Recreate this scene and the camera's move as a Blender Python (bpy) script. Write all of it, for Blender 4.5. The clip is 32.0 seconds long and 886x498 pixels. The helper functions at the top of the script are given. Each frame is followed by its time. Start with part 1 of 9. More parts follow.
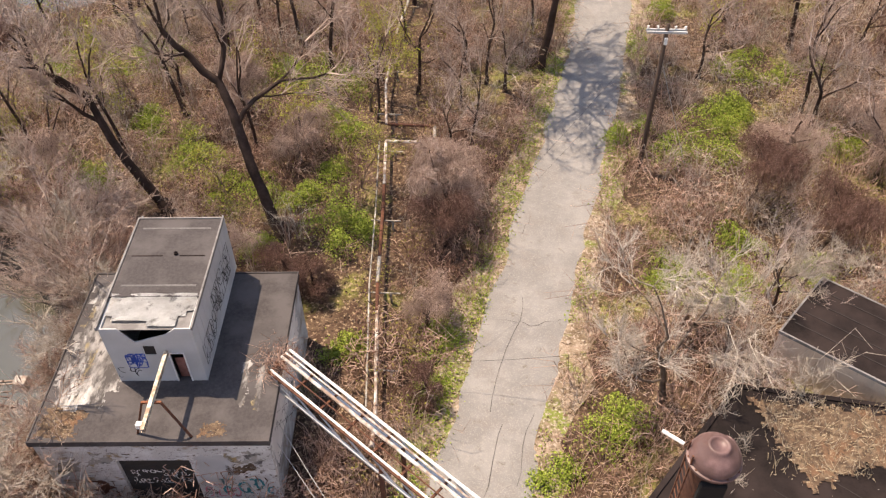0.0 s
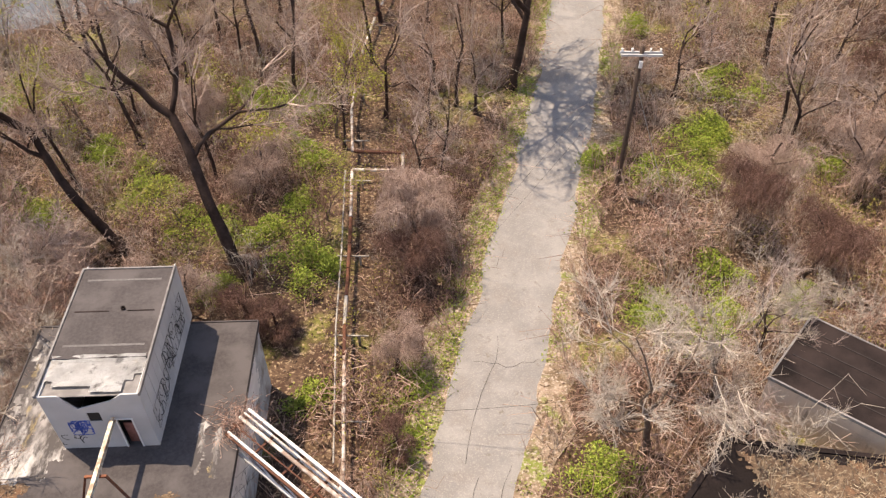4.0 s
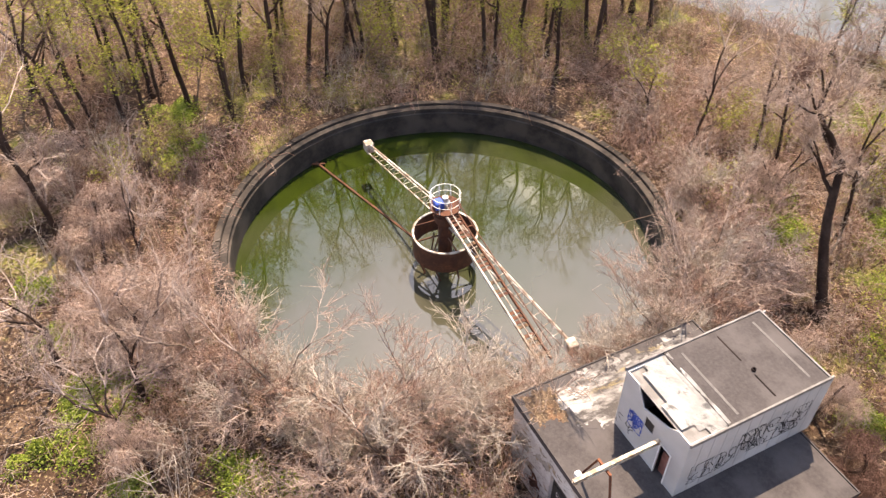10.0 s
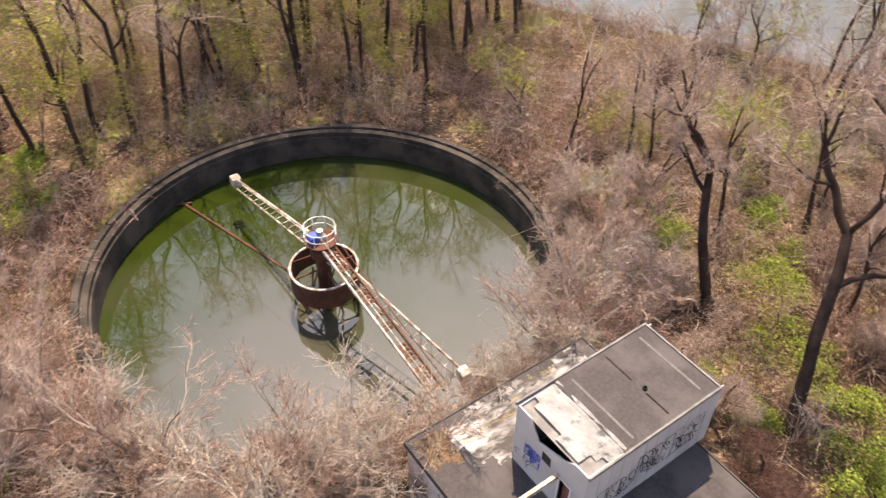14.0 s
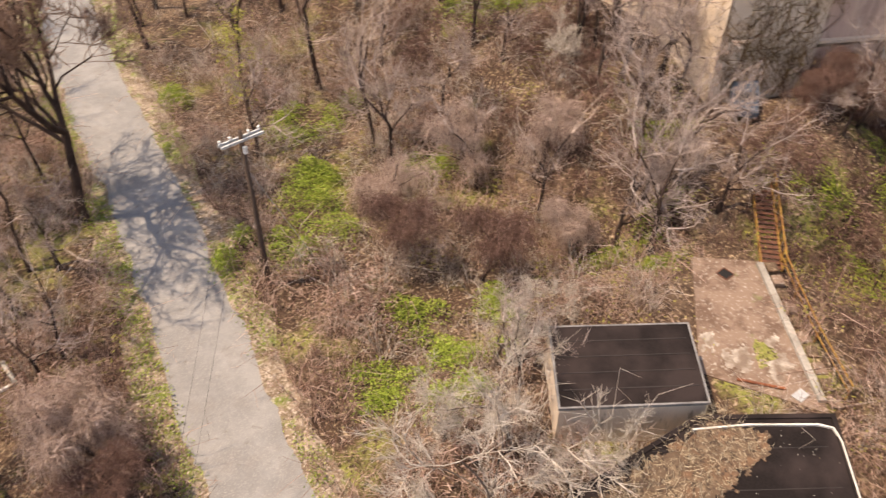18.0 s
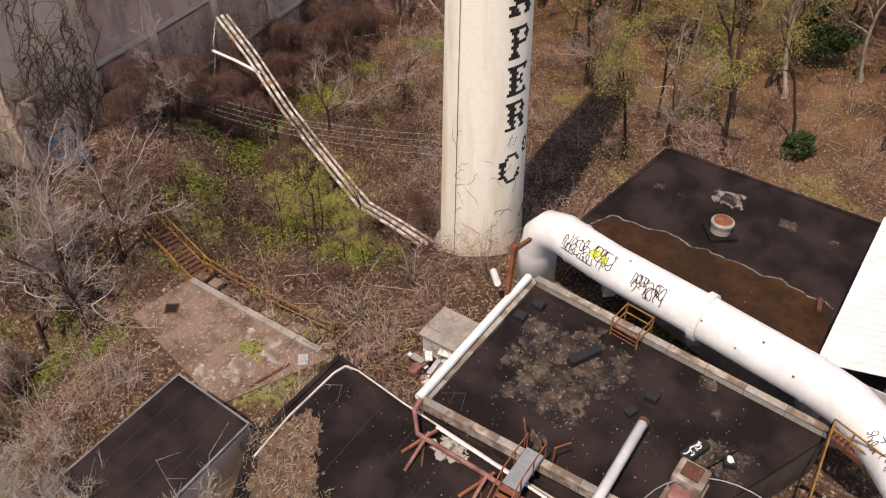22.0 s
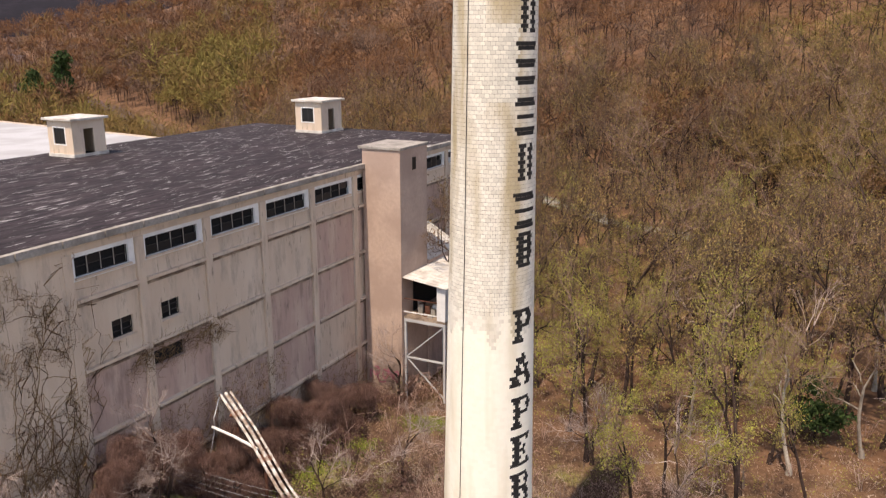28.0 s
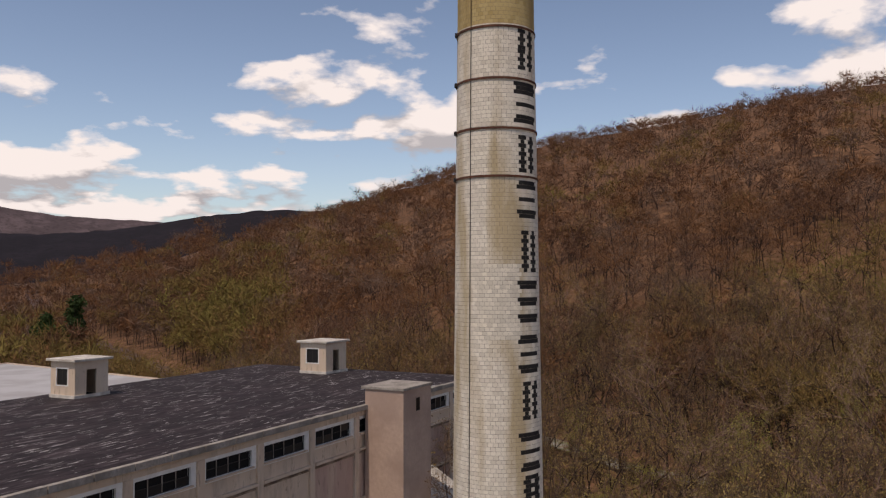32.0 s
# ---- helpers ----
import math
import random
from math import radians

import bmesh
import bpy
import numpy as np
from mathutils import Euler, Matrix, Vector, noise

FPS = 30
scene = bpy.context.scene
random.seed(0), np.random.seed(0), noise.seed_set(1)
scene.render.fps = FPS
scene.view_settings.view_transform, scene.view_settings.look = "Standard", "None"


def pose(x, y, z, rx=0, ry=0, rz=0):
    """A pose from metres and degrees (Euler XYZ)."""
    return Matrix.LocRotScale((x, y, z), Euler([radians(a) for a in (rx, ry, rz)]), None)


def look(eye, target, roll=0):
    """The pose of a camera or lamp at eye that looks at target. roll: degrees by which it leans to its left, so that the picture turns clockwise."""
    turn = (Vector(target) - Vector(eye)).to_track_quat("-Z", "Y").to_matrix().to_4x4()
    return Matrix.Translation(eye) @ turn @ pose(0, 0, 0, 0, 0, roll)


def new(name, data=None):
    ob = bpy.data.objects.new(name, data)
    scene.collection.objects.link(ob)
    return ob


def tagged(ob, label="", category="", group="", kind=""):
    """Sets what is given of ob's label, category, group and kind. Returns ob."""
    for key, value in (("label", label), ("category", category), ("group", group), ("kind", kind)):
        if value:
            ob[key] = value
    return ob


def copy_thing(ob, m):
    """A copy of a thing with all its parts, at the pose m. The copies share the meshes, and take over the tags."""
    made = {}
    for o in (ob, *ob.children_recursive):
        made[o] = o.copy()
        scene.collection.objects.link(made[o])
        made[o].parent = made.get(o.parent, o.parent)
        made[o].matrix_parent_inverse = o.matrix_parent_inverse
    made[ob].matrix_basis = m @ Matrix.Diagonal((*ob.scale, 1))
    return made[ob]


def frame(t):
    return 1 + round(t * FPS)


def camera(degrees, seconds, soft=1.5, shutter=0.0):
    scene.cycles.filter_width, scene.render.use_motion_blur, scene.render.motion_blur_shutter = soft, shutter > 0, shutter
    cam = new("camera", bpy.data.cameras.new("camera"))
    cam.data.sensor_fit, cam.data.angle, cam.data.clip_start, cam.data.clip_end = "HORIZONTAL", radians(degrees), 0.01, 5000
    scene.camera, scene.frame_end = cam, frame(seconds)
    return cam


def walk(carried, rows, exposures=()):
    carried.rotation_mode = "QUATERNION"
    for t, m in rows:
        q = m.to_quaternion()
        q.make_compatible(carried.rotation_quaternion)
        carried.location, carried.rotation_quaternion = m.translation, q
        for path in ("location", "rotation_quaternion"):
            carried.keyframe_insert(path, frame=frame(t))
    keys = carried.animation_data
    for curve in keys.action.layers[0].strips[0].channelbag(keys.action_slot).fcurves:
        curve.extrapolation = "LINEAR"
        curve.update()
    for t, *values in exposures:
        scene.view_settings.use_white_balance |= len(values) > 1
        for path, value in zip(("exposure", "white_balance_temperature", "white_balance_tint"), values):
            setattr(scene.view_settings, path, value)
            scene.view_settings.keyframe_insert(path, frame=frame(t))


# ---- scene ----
# seconds, x, y, z, yaw, pitch, roll
ROWS = (
    (0.0, 0.000, -0.000, 36.000, 3.57, -43.91, -0.50),
    (0.5, 0.057, 0.377, 35.924, 3.63, -43.83, -0.50),
    (1.0, 0.100, 0.747, 35.873, 3.67, -43.77, -0.52),
    (1.5, 0.142, 1.128, 35.839, 3.67, -43.74, -0.49),
    (2.0, 0.216, 1.527, 35.809, 3.74, -43.72, -0.54),
    (2.5, 0.286, 1.948, 35.771, 3.78, -43.71, -0.56),
    (3.0, 0.298, 2.360, 35.737, 3.69, -43.70, -0.50),
    (3.5, 0.346, 2.735, 35.715, 3.29, -43.68, -0.48),
    (4.0, 0.272, 3.119, 35.740, 1.33, -43.68, -0.19),
    (4.5, 0.325, 3.459, 35.787, -2.75, -43.59, 0.04),
    (5.0, 0.393, 3.804, 35.757, -7.23, -43.56, -0.19),
    (5.5, 0.502, 4.163, 35.660, -10.71, -43.59, -0.86),
    (6.0, 0.666, 4.537, 35.628, -10.49, -43.58, -1.26),
    (6.5, 0.898, 4.927, 35.789, -3.87, -43.42, -0.65),
    (7.0, 1.170, 5.574, 36.091, 6.85, -43.16, 0.69),
    (7.5, 1.012, 5.855, 36.261, 17.60, -43.66, 0.19),
    (8.0, 0.786, 5.793, 36.387, 28.39, -43.60, 0.26),
    (8.5, 0.338, 5.935, 36.239, 38.94, -43.61, 0.60),
    (9.0, 0.111, 6.337, 36.027, 49.90, -43.63, 0.20),
    (9.5, -0.053, 6.770, 35.772, 59.70, -43.49, -0.06),
    (10.0, -0.275, 6.937, 35.642, 66.70, -43.31, 0.03),
    (10.5, -0.463, 7.296, 35.548, 71.13, -43.28, -0.14),
    (11.0, -0.561, 7.711, 35.536, 73.26, -43.28, -0.53),
    (11.5, -0.683, 7.956, 35.569, 73.74, -43.22, -0.59),
    (12.0, -0.867, 8.134, 35.640, 73.62, -43.23, -0.50),
    (12.5, -1.120, 8.172, 35.678, 72.69, -43.22, -0.16),
    (13.0, -1.488, 8.358, 35.460, 70.11, -43.03, 0.25),
    (13.5, -1.622, 8.792, 35.234, 64.91, -42.76, 0.49),
    (14.0, -1.940, 9.191, 35.246, 57.18, -42.87, 0.83),
    (14.5, -2.454, 9.588, 35.544, 45.77, -43.42, 1.21),
    (15.0, -2.908, 9.985, 35.844, 32.76, -43.93, 1.36),
    (15.5, -3.045, 10.384, 35.864, 20.20, -43.92, 1.04),
    (16.0, -2.940, 10.839, 35.650, 8.57, -43.49, 0.39),
    (16.5, -2.856, 11.016, 35.436, -2.99, -43.03, 0.69),
    (17.0, -2.892, 11.192, 35.284, -15.01, -42.51, 0.65),
    (17.5, -3.025, 11.750, 35.194, -27.54, -41.96, -0.66),
    (18.0, -3.114, 12.327, 35.411, -39.53, -42.56, 0.46),
    (18.5, -3.476, 12.533, 35.658, -51.42, -42.21, 0.25),
    (19.0, -3.699, 12.638, 35.820, -62.61, -41.90, 0.11),
    (19.5, -3.523, 13.190, 35.631, -73.27, -41.71, 0.17),
    (20.0, -3.352, 13.700, 35.746, -82.59, -41.68, 0.40),
    (20.5, -3.294, 14.268, 36.108, -89.43, -41.66, 0.41),
    (21.0, -2.874, 14.253, 35.798, -92.42, -41.38, 0.16),
    (21.5, -2.553, 14.299, 35.751, -93.32, -41.31, 0.02),
    (22.0, -2.294, 14.339, 35.732, -93.42, -41.51, -0.13),
    (22.5, -2.098, 14.314, 35.677, -93.35, -42.44, -0.28),
    (23.0, -2.120, 14.416, 35.719, -93.54, -44.35, -0.22),
    (23.5, -2.095, 14.528, 35.846, -93.88, -46.65, -0.07),
    (24.0, -2.033, 14.448, 35.823, -93.79, -47.79, -0.22),
    (24.5, -2.065, 14.511, 35.830, -93.97, -47.00, -0.15),
    (25.0, -2.127, 14.574, 35.702, -94.11, -44.68, -0.04),
    (25.5, -2.223, 14.635, 35.417, -94.18, -40.11, 0.12),
    (26.0, -2.317, 14.690, 35.145, -94.19, -34.45, 0.25),
    (26.5, -2.374, 14.734, 35.054, -94.16, -28.86, 0.27),
    (27.0, -2.400, 14.771, 35.110, -94.11, -23.70, 0.22),
    (27.5, -2.557, 14.819, 35.099, -94.08, -18.76, 0.12),
    (28.0, -2.613, 14.823, 34.972, -94.00, -14.69, 0.01),
    (28.5, -2.588, 14.779, 34.877, -93.92, -12.23, -0.05),
    (29.0, -2.551, 14.719, 34.815, -93.86, -10.91, -0.09),
    (29.5, -2.504, 14.672, 34.782, -93.82, -9.46, -0.11),
    (30.0, -2.451, 14.643, 34.766, -93.76, -6.87, -0.15),
    (30.5, -2.321, 14.658, 34.743, -93.74, -3.38, -0.22),
    (31.0, -2.120, 14.651, 34.768, -93.69, -0.23, -0.31),
    (31.5, -2.159, 14.682, 34.746, -93.67, 1.59, -0.18),
    (32.0, -2.245, 14.681, 34.725, -93.63, 2.28, -0.12),
)
cam = camera(57.23, 32.0, soft=1.25, shutter=0.25)
# seconds, stops, kelvin, tint
EXPOSURES = ((0.0, 0.54, 8400, 18), (4.5, 0.57, 8400, 18), (8.0, 0.4, 8500, 21), (10.0, 1.12, 8700, 19), (12.0, 0.98, 8600, 19), (13.5, 0.98, 8600, 19), (16.0, 0.35, 8900, 19), (17.0, 0.5, 9000, 19), (18.0, 0.45, 8700, 19), (19.0, 0.31, 8300, 20), (20.0, 0.1, 8000, 20), (21.0, -0.14, 7900, 20), (22.5, -0.28, 7800, 20), (24.5, -0.28, 7700, 20), (27.0, 0.05, 7800, 19), (28.0, 0.1, 7800, 19), (29.0, -0.15, 7900, 21), (30.0, -0.25, 7800, 21), (31.0, -1.0, 7900, 21), (32.0, -1.08, 7700, 21))


def level(x, y, z, yaw, pitch, roll):
    return pose(x, y, z, 0, 0, yaw) @ pose(0, 0, 0, 90 + pitch) @ pose(0, 0, 0, 0, 0, roll)


walk(cam, [(r[0], level(*r[1:])) for r in ROWS], EXPOSURES)

# ---- light ----
SUN_OFF = Vector((0.40, -0.255, -1.0)).normalized()      # the way the sunlight travels
sun_az = math.atan2(-SUN_OFF.x, -SUN_OFF.y)
sun_el = math.asin(-SUN_OFF.z)
world = bpy.data.worlds.new("sky")
scene.world = world
world.use_nodes = True
wn, wl = world.node_tree.nodes, world.node_tree.links
sky = wn.new("ShaderNodeTexSky")
sky.sky_type, sky.sun_disc, sky.sun_elevation, sky.sun_rotation = "NISHITA", False, sun_el, sun_az
bg = wn["Background"]
bg.inputs["Strength"].default_value = 0.12
# fair-weather clouds, laid on a flat layer so that they crowd towards the horizon
wc, wsep, wadd, wdx, wdy, wcom = (wn.new(k) for k in ("ShaderNodeTexCoord", "ShaderNodeSeparateXYZ", "ShaderNodeMath", "ShaderNodeMath", "ShaderNodeMath", "ShaderNodeCombineXYZ"))
wadd.operation, wadd.inputs[1].default_value = "ADD", 0.22
wdx.operation = wdy.operation = "DIVIDE"
wl.new(wc.outputs["Generated"], wsep.inputs[0])
wl.new(wsep.outputs["Z"], wadd.inputs[0])
for node, axis in ((wdx, "X"), (wdy, "Y")):
    wl.new(wsep.outputs[axis], node.inputs[0])
    wl.new(wadd.outputs[0], node.inputs[1])
    wl.new(node.outputs[0], wcom.inputs[axis])
wl.new(wsep.outputs["Z"], wcom.inputs["Z"])


def cloud_noise(shrink):
    """Cloud thickness; a shrink below one looks a little nearer the zenith."""
    mp, t = wn.new("ShaderNodeMapping"), wn.new("ShaderNodeTexNoise")
    mp.inputs["Location"].default_value, mp.inputs["Scale"].default_value = (1.1, 2.75, 0), (shrink, shrink, 1)
    t.inputs["Scale"].default_value, t.inputs["Detail"].default_value, t.inputs["Roughness"].default_value = 2.7, 10, 0.52
    t.inputs["Distortion"].default_value = 0.1
    wl.new(wcom.outputs[0], mp.inputs["Vector"])
    wl.new(mp.outputs["Vector"], t.inputs["Vector"])
    return t.outputs["Fac"]


thick, above = cloud_noise(1.0), cloud_noise(0.93)
cover = wn.new("ShaderNodeValToRGB")
cover.color_ramp.elements[0].position, cover.color_ramp.elements[1].position = 0.436, 0.50
thin = wn.new("ShaderNodeMath")      # seen edge-on the clouds close up; overhead the sky is mostly open
thin.operation, thin.inputs[1].default_value = "MULTIPLY_ADD", -0.34
wl.new(wsep.outputs["Z"], thin.inputs[0])
wl.new(thick, thin.inputs[2])
wl.new(thin.outputs[0], cover.inputs["Fac"])
lift = wn.new("ShaderNodeMath")
lift.operation = "SUBTRACT"
wl.new(thick, lift.inputs[0])
wl.new(above, lift.inputs[1])
shade = wn.new("ShaderNodeMapRange")
shade.data_type = "FLOAT_VECTOR"
shade.inputs[7].default_value = (-0.05,) * 3
shade.inputs[8].default_value = (0.045,) * 3
shade.inputs[9].default_value, shade.inputs[10].default_value = (7.2, 7.8, 8.8), (14.8, 15.3, 16.0)
wl.new(lift.outputs[0], shade.inputs[6])
wmix = wn.new("ShaderNodeMix")
wmix.data_type = "RGBA"
wl.new(cover.outputs["Color"], wmix.inputs["Factor"])
clear = wn.new("ShaderNodeVectorMath")      # a clean, deep blue between the clouds
clear.operation, clear.inputs[1].default_value = "MULTIPLY", (1.5, 1.62, 1.7)
hazy = wn.new("ShaderNodeMapRange")      # the blue pales and brightens towards the horizon
hazy.data_type = "FLOAT_VECTOR"
hazy.inputs[7].default_value, hazy.inputs[8].default_value = (0.1,) * 3, (0.55,) * 3
hazy.inputs[9].default_value, hazy.inputs[10].default_value = (2.1, 2.35, 2.55), (1.4, 1.5, 1.6)
wl.new(wsep.outputs["Z"], hazy.inputs[6])
wl.new(hazy.outputs[1], clear.inputs[1])
wl.new(sky.outputs[0], clear.inputs[0])
wl.new(clear.outputs[0], wmix.inputs["A"])
wl.new(shade.outputs[1], wmix.inputs["B"])
wl.new(wmix.outputs["Result"], bg.inputs["Color"])
sun = new("sun", bpy.data.lights.new("sun", "SUN"))
sun.data.energy, sun.data.angle, sun.data.color = 5.0, radians(0.6), (1.0, 0.95, 0.86)
sun.matrix_world = look((0, 0, 80), Vector((0, 0, 80)) + SUN_OFF)


# ---- materials ----
def material(name, base, rough=0.85, metal=0.0, spread=0.25, grain=6.0, big=0.35, bump=0.3, tint=None, tint_scale=0.5, tint_amount=0.5, rand=0.0, spec=0.3):
    """A paint of one base colour, varied at two scales, with relief; tint is a second colour in blotches."""
    m = bpy.data.materials.new(name)
    m.use_nodes = True
    n, l = m.node_tree.nodes, m.node_tree.links
    b = n["Principled BSDF"]
    b.inputs["Roughness"].default_value, b.inputs["Metallic"].default_value = rough, metal
    b.inputs["Specular IOR Level"].default_value = spec
    co = n.new("ShaderNodeTexCoord")
    fine, broad = n.new("ShaderNodeTexNoise"), n.new("ShaderNodeTexNoise")
    fine.inputs["Scale"].default_value, fine.inputs["Detail"].default_value, fine.inputs["Roughness"].default_value = grain, 5, 0.7
    broad.inputs["Scale"].default_value, broad.inputs["Detail"].default_value = big, 4
    for k in (fine, broad):
        l.new(co.outputs["Object"], k.inputs["Vector"])
    lo = [max(0, c * (1 - spread)) for c in base]
    hi = [min(1, c * (1 + spread)) for c in base]
    r1 = n.new("ShaderNodeValToRGB")
    r1.color_ramp.elements[0].position, r1.color_ramp.elements[1].position = 0.3, 0.7
    r1.color_ramp.elements[0].color, r1.color_ramp.elements[1].color = (*lo, 1), (*hi, 1)
    l.new(fine.outputs["Fac"], r1.inputs["Fac"])
    mix = n.new("ShaderNodeMix")
    mix.data_type = "RGBA"
    r2 = n.new("ShaderNodeValToRGB")
    r2.color_ramp.elements[0].position, r2.color_ramp.elements[1].position = tint_scale - 0.08, tint_scale + 0.12
    r2.color_ramp.elements[0].color, r2.color_ramp.elements[1].color = (0, 0, 0, 1), (tint_amount,) * 3 + (1,)
    l.new(broad.outputs["Fac"], r2.inputs["Fac"])
    l.new(r2.outputs["Color"], mix.inputs["Factor"])
    l.new(r1.outputs["Color"], mix.inputs["A"])
    mix.inputs["B"].default_value = (*(tint or [c * 0.7 for c in base]), 1)
    out = mix.outputs["Result"]
    if rand:
        info, hsv, mr = n.new("ShaderNodeObjectInfo"), n.new("ShaderNodeHueSaturation"), n.new("ShaderNodeMapRange")
        mr.inputs["To Min"].default_value, mr.inputs["To Max"].default_value = 1 - rand, 1 + rand
        l.new(info.outputs["Random"], mr.inputs["Value"])
        l.new(mr.outputs["Result"], hsv.inputs["Value"])
        l.new(out, hsv.inputs["Color"])
        out = hsv.outputs["Color"]
    l.new(out, b.inputs["Base Color"])
    if bump:
        bp = n.new("ShaderNodeBump")
        bp.inputs["Strength"].default_value, bp.inputs["Distance"].default_value = bump, 0.03
        l.new(fine.outputs["Fac"], bp.inputs["Height"])
        l.new(bp.outputs["Normal"], b.inputs["Normal"])
    return m


# ---- building helpers ----
def link_mesh(name, bm, mat, parent=None, label="", smooth=False):
    me = bpy.data.meshes.new(name)
    bm.normal_update()
    bm.to_mesh(me)
    bm.free()
    for mm in mat if isinstance(mat, (list, tuple)) else (mat,):
        me.materials.append(mm)
    if smooth:
        me.polygons.foreach_set("use_smooth", [True] * len(me.polygons))
    ob = new(name, me)
    if parent:
        ob.parent = parent
    if label:
        ob["label"] = label
    return ob


def part(name, bm, mat, parent, label="", smooth=False):
    return link_mesh(name, bm, mat, parent, label, smooth)


def thing(name, m, label, category, group="", kind=""):
    ob = new(name)
    ob.empty_display_size = 0.3
    ob.matrix_world = m
    return tagged(ob, label, category, group, kind)


def box(bm, x0, y0, z0, x1, y1, z1, bevel=0.0, m=None):
    vs = [bm.verts.new(Vector(p)) for p in ((x0, y0, z0), (x1, y0, z0), (x1, y1, z0), (x0, y1, z0), (x0, y0, z1), (x1, y0, z1), (x1, y1, z1), (x0, y1, z1))]
    fs = [bm.faces.new([vs[i] for i in f]) for f in ((3, 2, 1, 0), (4, 5, 6, 7), (0, 1, 5, 4), (1, 2, 6, 5), (2, 3, 7, 6), (3, 0, 4, 7))]
    if bevel:
        geo = bmesh.ops.bevel(bm, geom=list({e for f in fs for e in f.edges}), offset=bevel, segments=1, affect="EDGES")
        vs = list({v for f in geo["faces"] for v in f.verts} | {v for v in vs if v.is_valid})
    if m is not None:
        bmesh.ops.transform(bm, matrix=m, verts=vs)
    return bm


def boxes(*args, bevel=0.0):
    bm = bmesh.new()
    for a in args:
        box(bm, *a, bevel=bevel)
    return bm


def tube(bm, points, radii, sides=8, cap=True):
    """A round bar through points, with a radius at each."""
    pts = [Vector(p) for p in points]
    if not isinstance(radii, (list, tuple)):
        radii = [radii] * len(pts)
    rings, up = [], Vector((0, 0, 1))
    for i, p in enumerate(pts):
        d = (pts[min(i + 1, len(pts) - 1)] - pts[max(i - 1, 0)]).normalized()
        ref = up if abs(d.z) < 0.95 else Vector((1, 0, 0))
        a = d.cross(ref).normalized()
        b = d.cross(a)
        rings.append([bm.verts.new(p + radii[i] * (math.cos(6.28318 * k / sides) * a + math.sin(6.28318 * k / sides) * b)) for k in range(sides)])
    for r, s in zip(rings, rings[1:]):
        for k in range(sides):
            bm.faces.new((r[k], r[(k + 1) % sides], s[(k + 1) % sides], s[k]))
    if cap:
        bm.faces.new(rings[0][::-1])
        bm.faces.new(rings[-1])
    return bm


def bar(a, b, w, h=None):
    """A square-edged bar from a to b."""
    bm = bmesh.new()
    a, b = Vector(a), Vector(b)
    h = h or w
    d = (b - a)
    q = d.to_track_quat("X", "Z").to_matrix().to_4x4()
    box(bm, 0, -w / 2, -h / 2, d.length, w / 2, h / 2, m=Matrix.Translation(a) @ q)
    return bm


def prism(points, z0, z1, bm=None):
    """An upright slab on a plan of corners, counter-clockwise."""
    bm = bm or bmesh.new()
    lo = [bm.verts.new((x, y, z0)) for x, y in points]
    hi = [bm.verts.new((x, y, z1)) for x, y in points]
    bm.faces.new(lo[::-1])
    bm.faces.new(hi)
    for i in range(len(lo)):
        j = (i + 1) % len(lo)
        bm.faces.new((lo[i], lo[j], hi[j], hi[i]))
    return bm


def lathe(profile, sides=32, bm=None):
    """A turned shape from (radius, height) pairs."""
    bm = bm or bmesh.new()
    rings = []
    for r, z in profile:
        rings.append([bm.verts.new((r * math.cos(2 * math.pi * k / sides), r * math.sin(2 * math.pi * k / sides), z)) for k in range(sides)] if r > 1e-4 else [bm.verts.new((0, 0, z))])
    for r, s in zip(rings, rings[1:]):
        for k in range(sides):
            k2 = (k + 1) % sides
            if len(r) == 1 and len(s) > 1:
                bm.faces.new((r[0], s[k2], s[k]))
            elif len(s) == 1 and len(r) > 1:
                bm.faces.new((r[k], r[k2], s[0]))
            elif len(r) > 1:
                bm.faces.new((r[k], r[k2], s[k2], s[k]))
    return bm


def smoothstep(a, b, x):
    t = min(1.0, max(0.0, (x - a) / (b - a)))
    return t * t * (3 - 2 * t)


# ---- the ground ----
ROAD = ((-8.5, -40), (-5.4, -10), (-2.2, 8), (0.5, 20.9), (1.6, 26.1), (2.9, 31.9), (4.7, 39.9), (6.8, 49.3), (9.0, 60), (10.9, 72), (13.0, 83), (16.0, 94), (26, 125), (44, 170), (80, 240))
TANK = Vector((-36.5, 22.8, 0))
TANK_R = 14.0
HILL = ((-180, 0), (-30, 10), (-22, 28), (-14, 58), (-7, 91), (-2, 103), (7, 128), (29, 150), (60, 157), (180, 140))


def lerp(table, v):
    for (a, p), (b, q) in zip(table, table[1:]):
        if v <= b:
            return p + (q - p) * (max(v, a) - a) / (b - a)
    return table[-1][1]


def road_off(x, y):
    """How far a place lies from the middle of the road, to the right of it above zero."""
    best = 1e9
    for (ax, ay), (bx, by) in zip(ROAD, ROAD[1:]):
        dx, dy = bx - ax, by - ay
        t = max(0.0, min(1.0, ((x - ax) * dx + (y - ay) * dy) / (dx * dx + dy * dy)))
        px, py = x - ax - t * dx, y - ay - t * dy
        d = math.hypot(px, py)
        if d < abs(best):
            best = d if px * dy - py * dx > 0 else -d
    return best


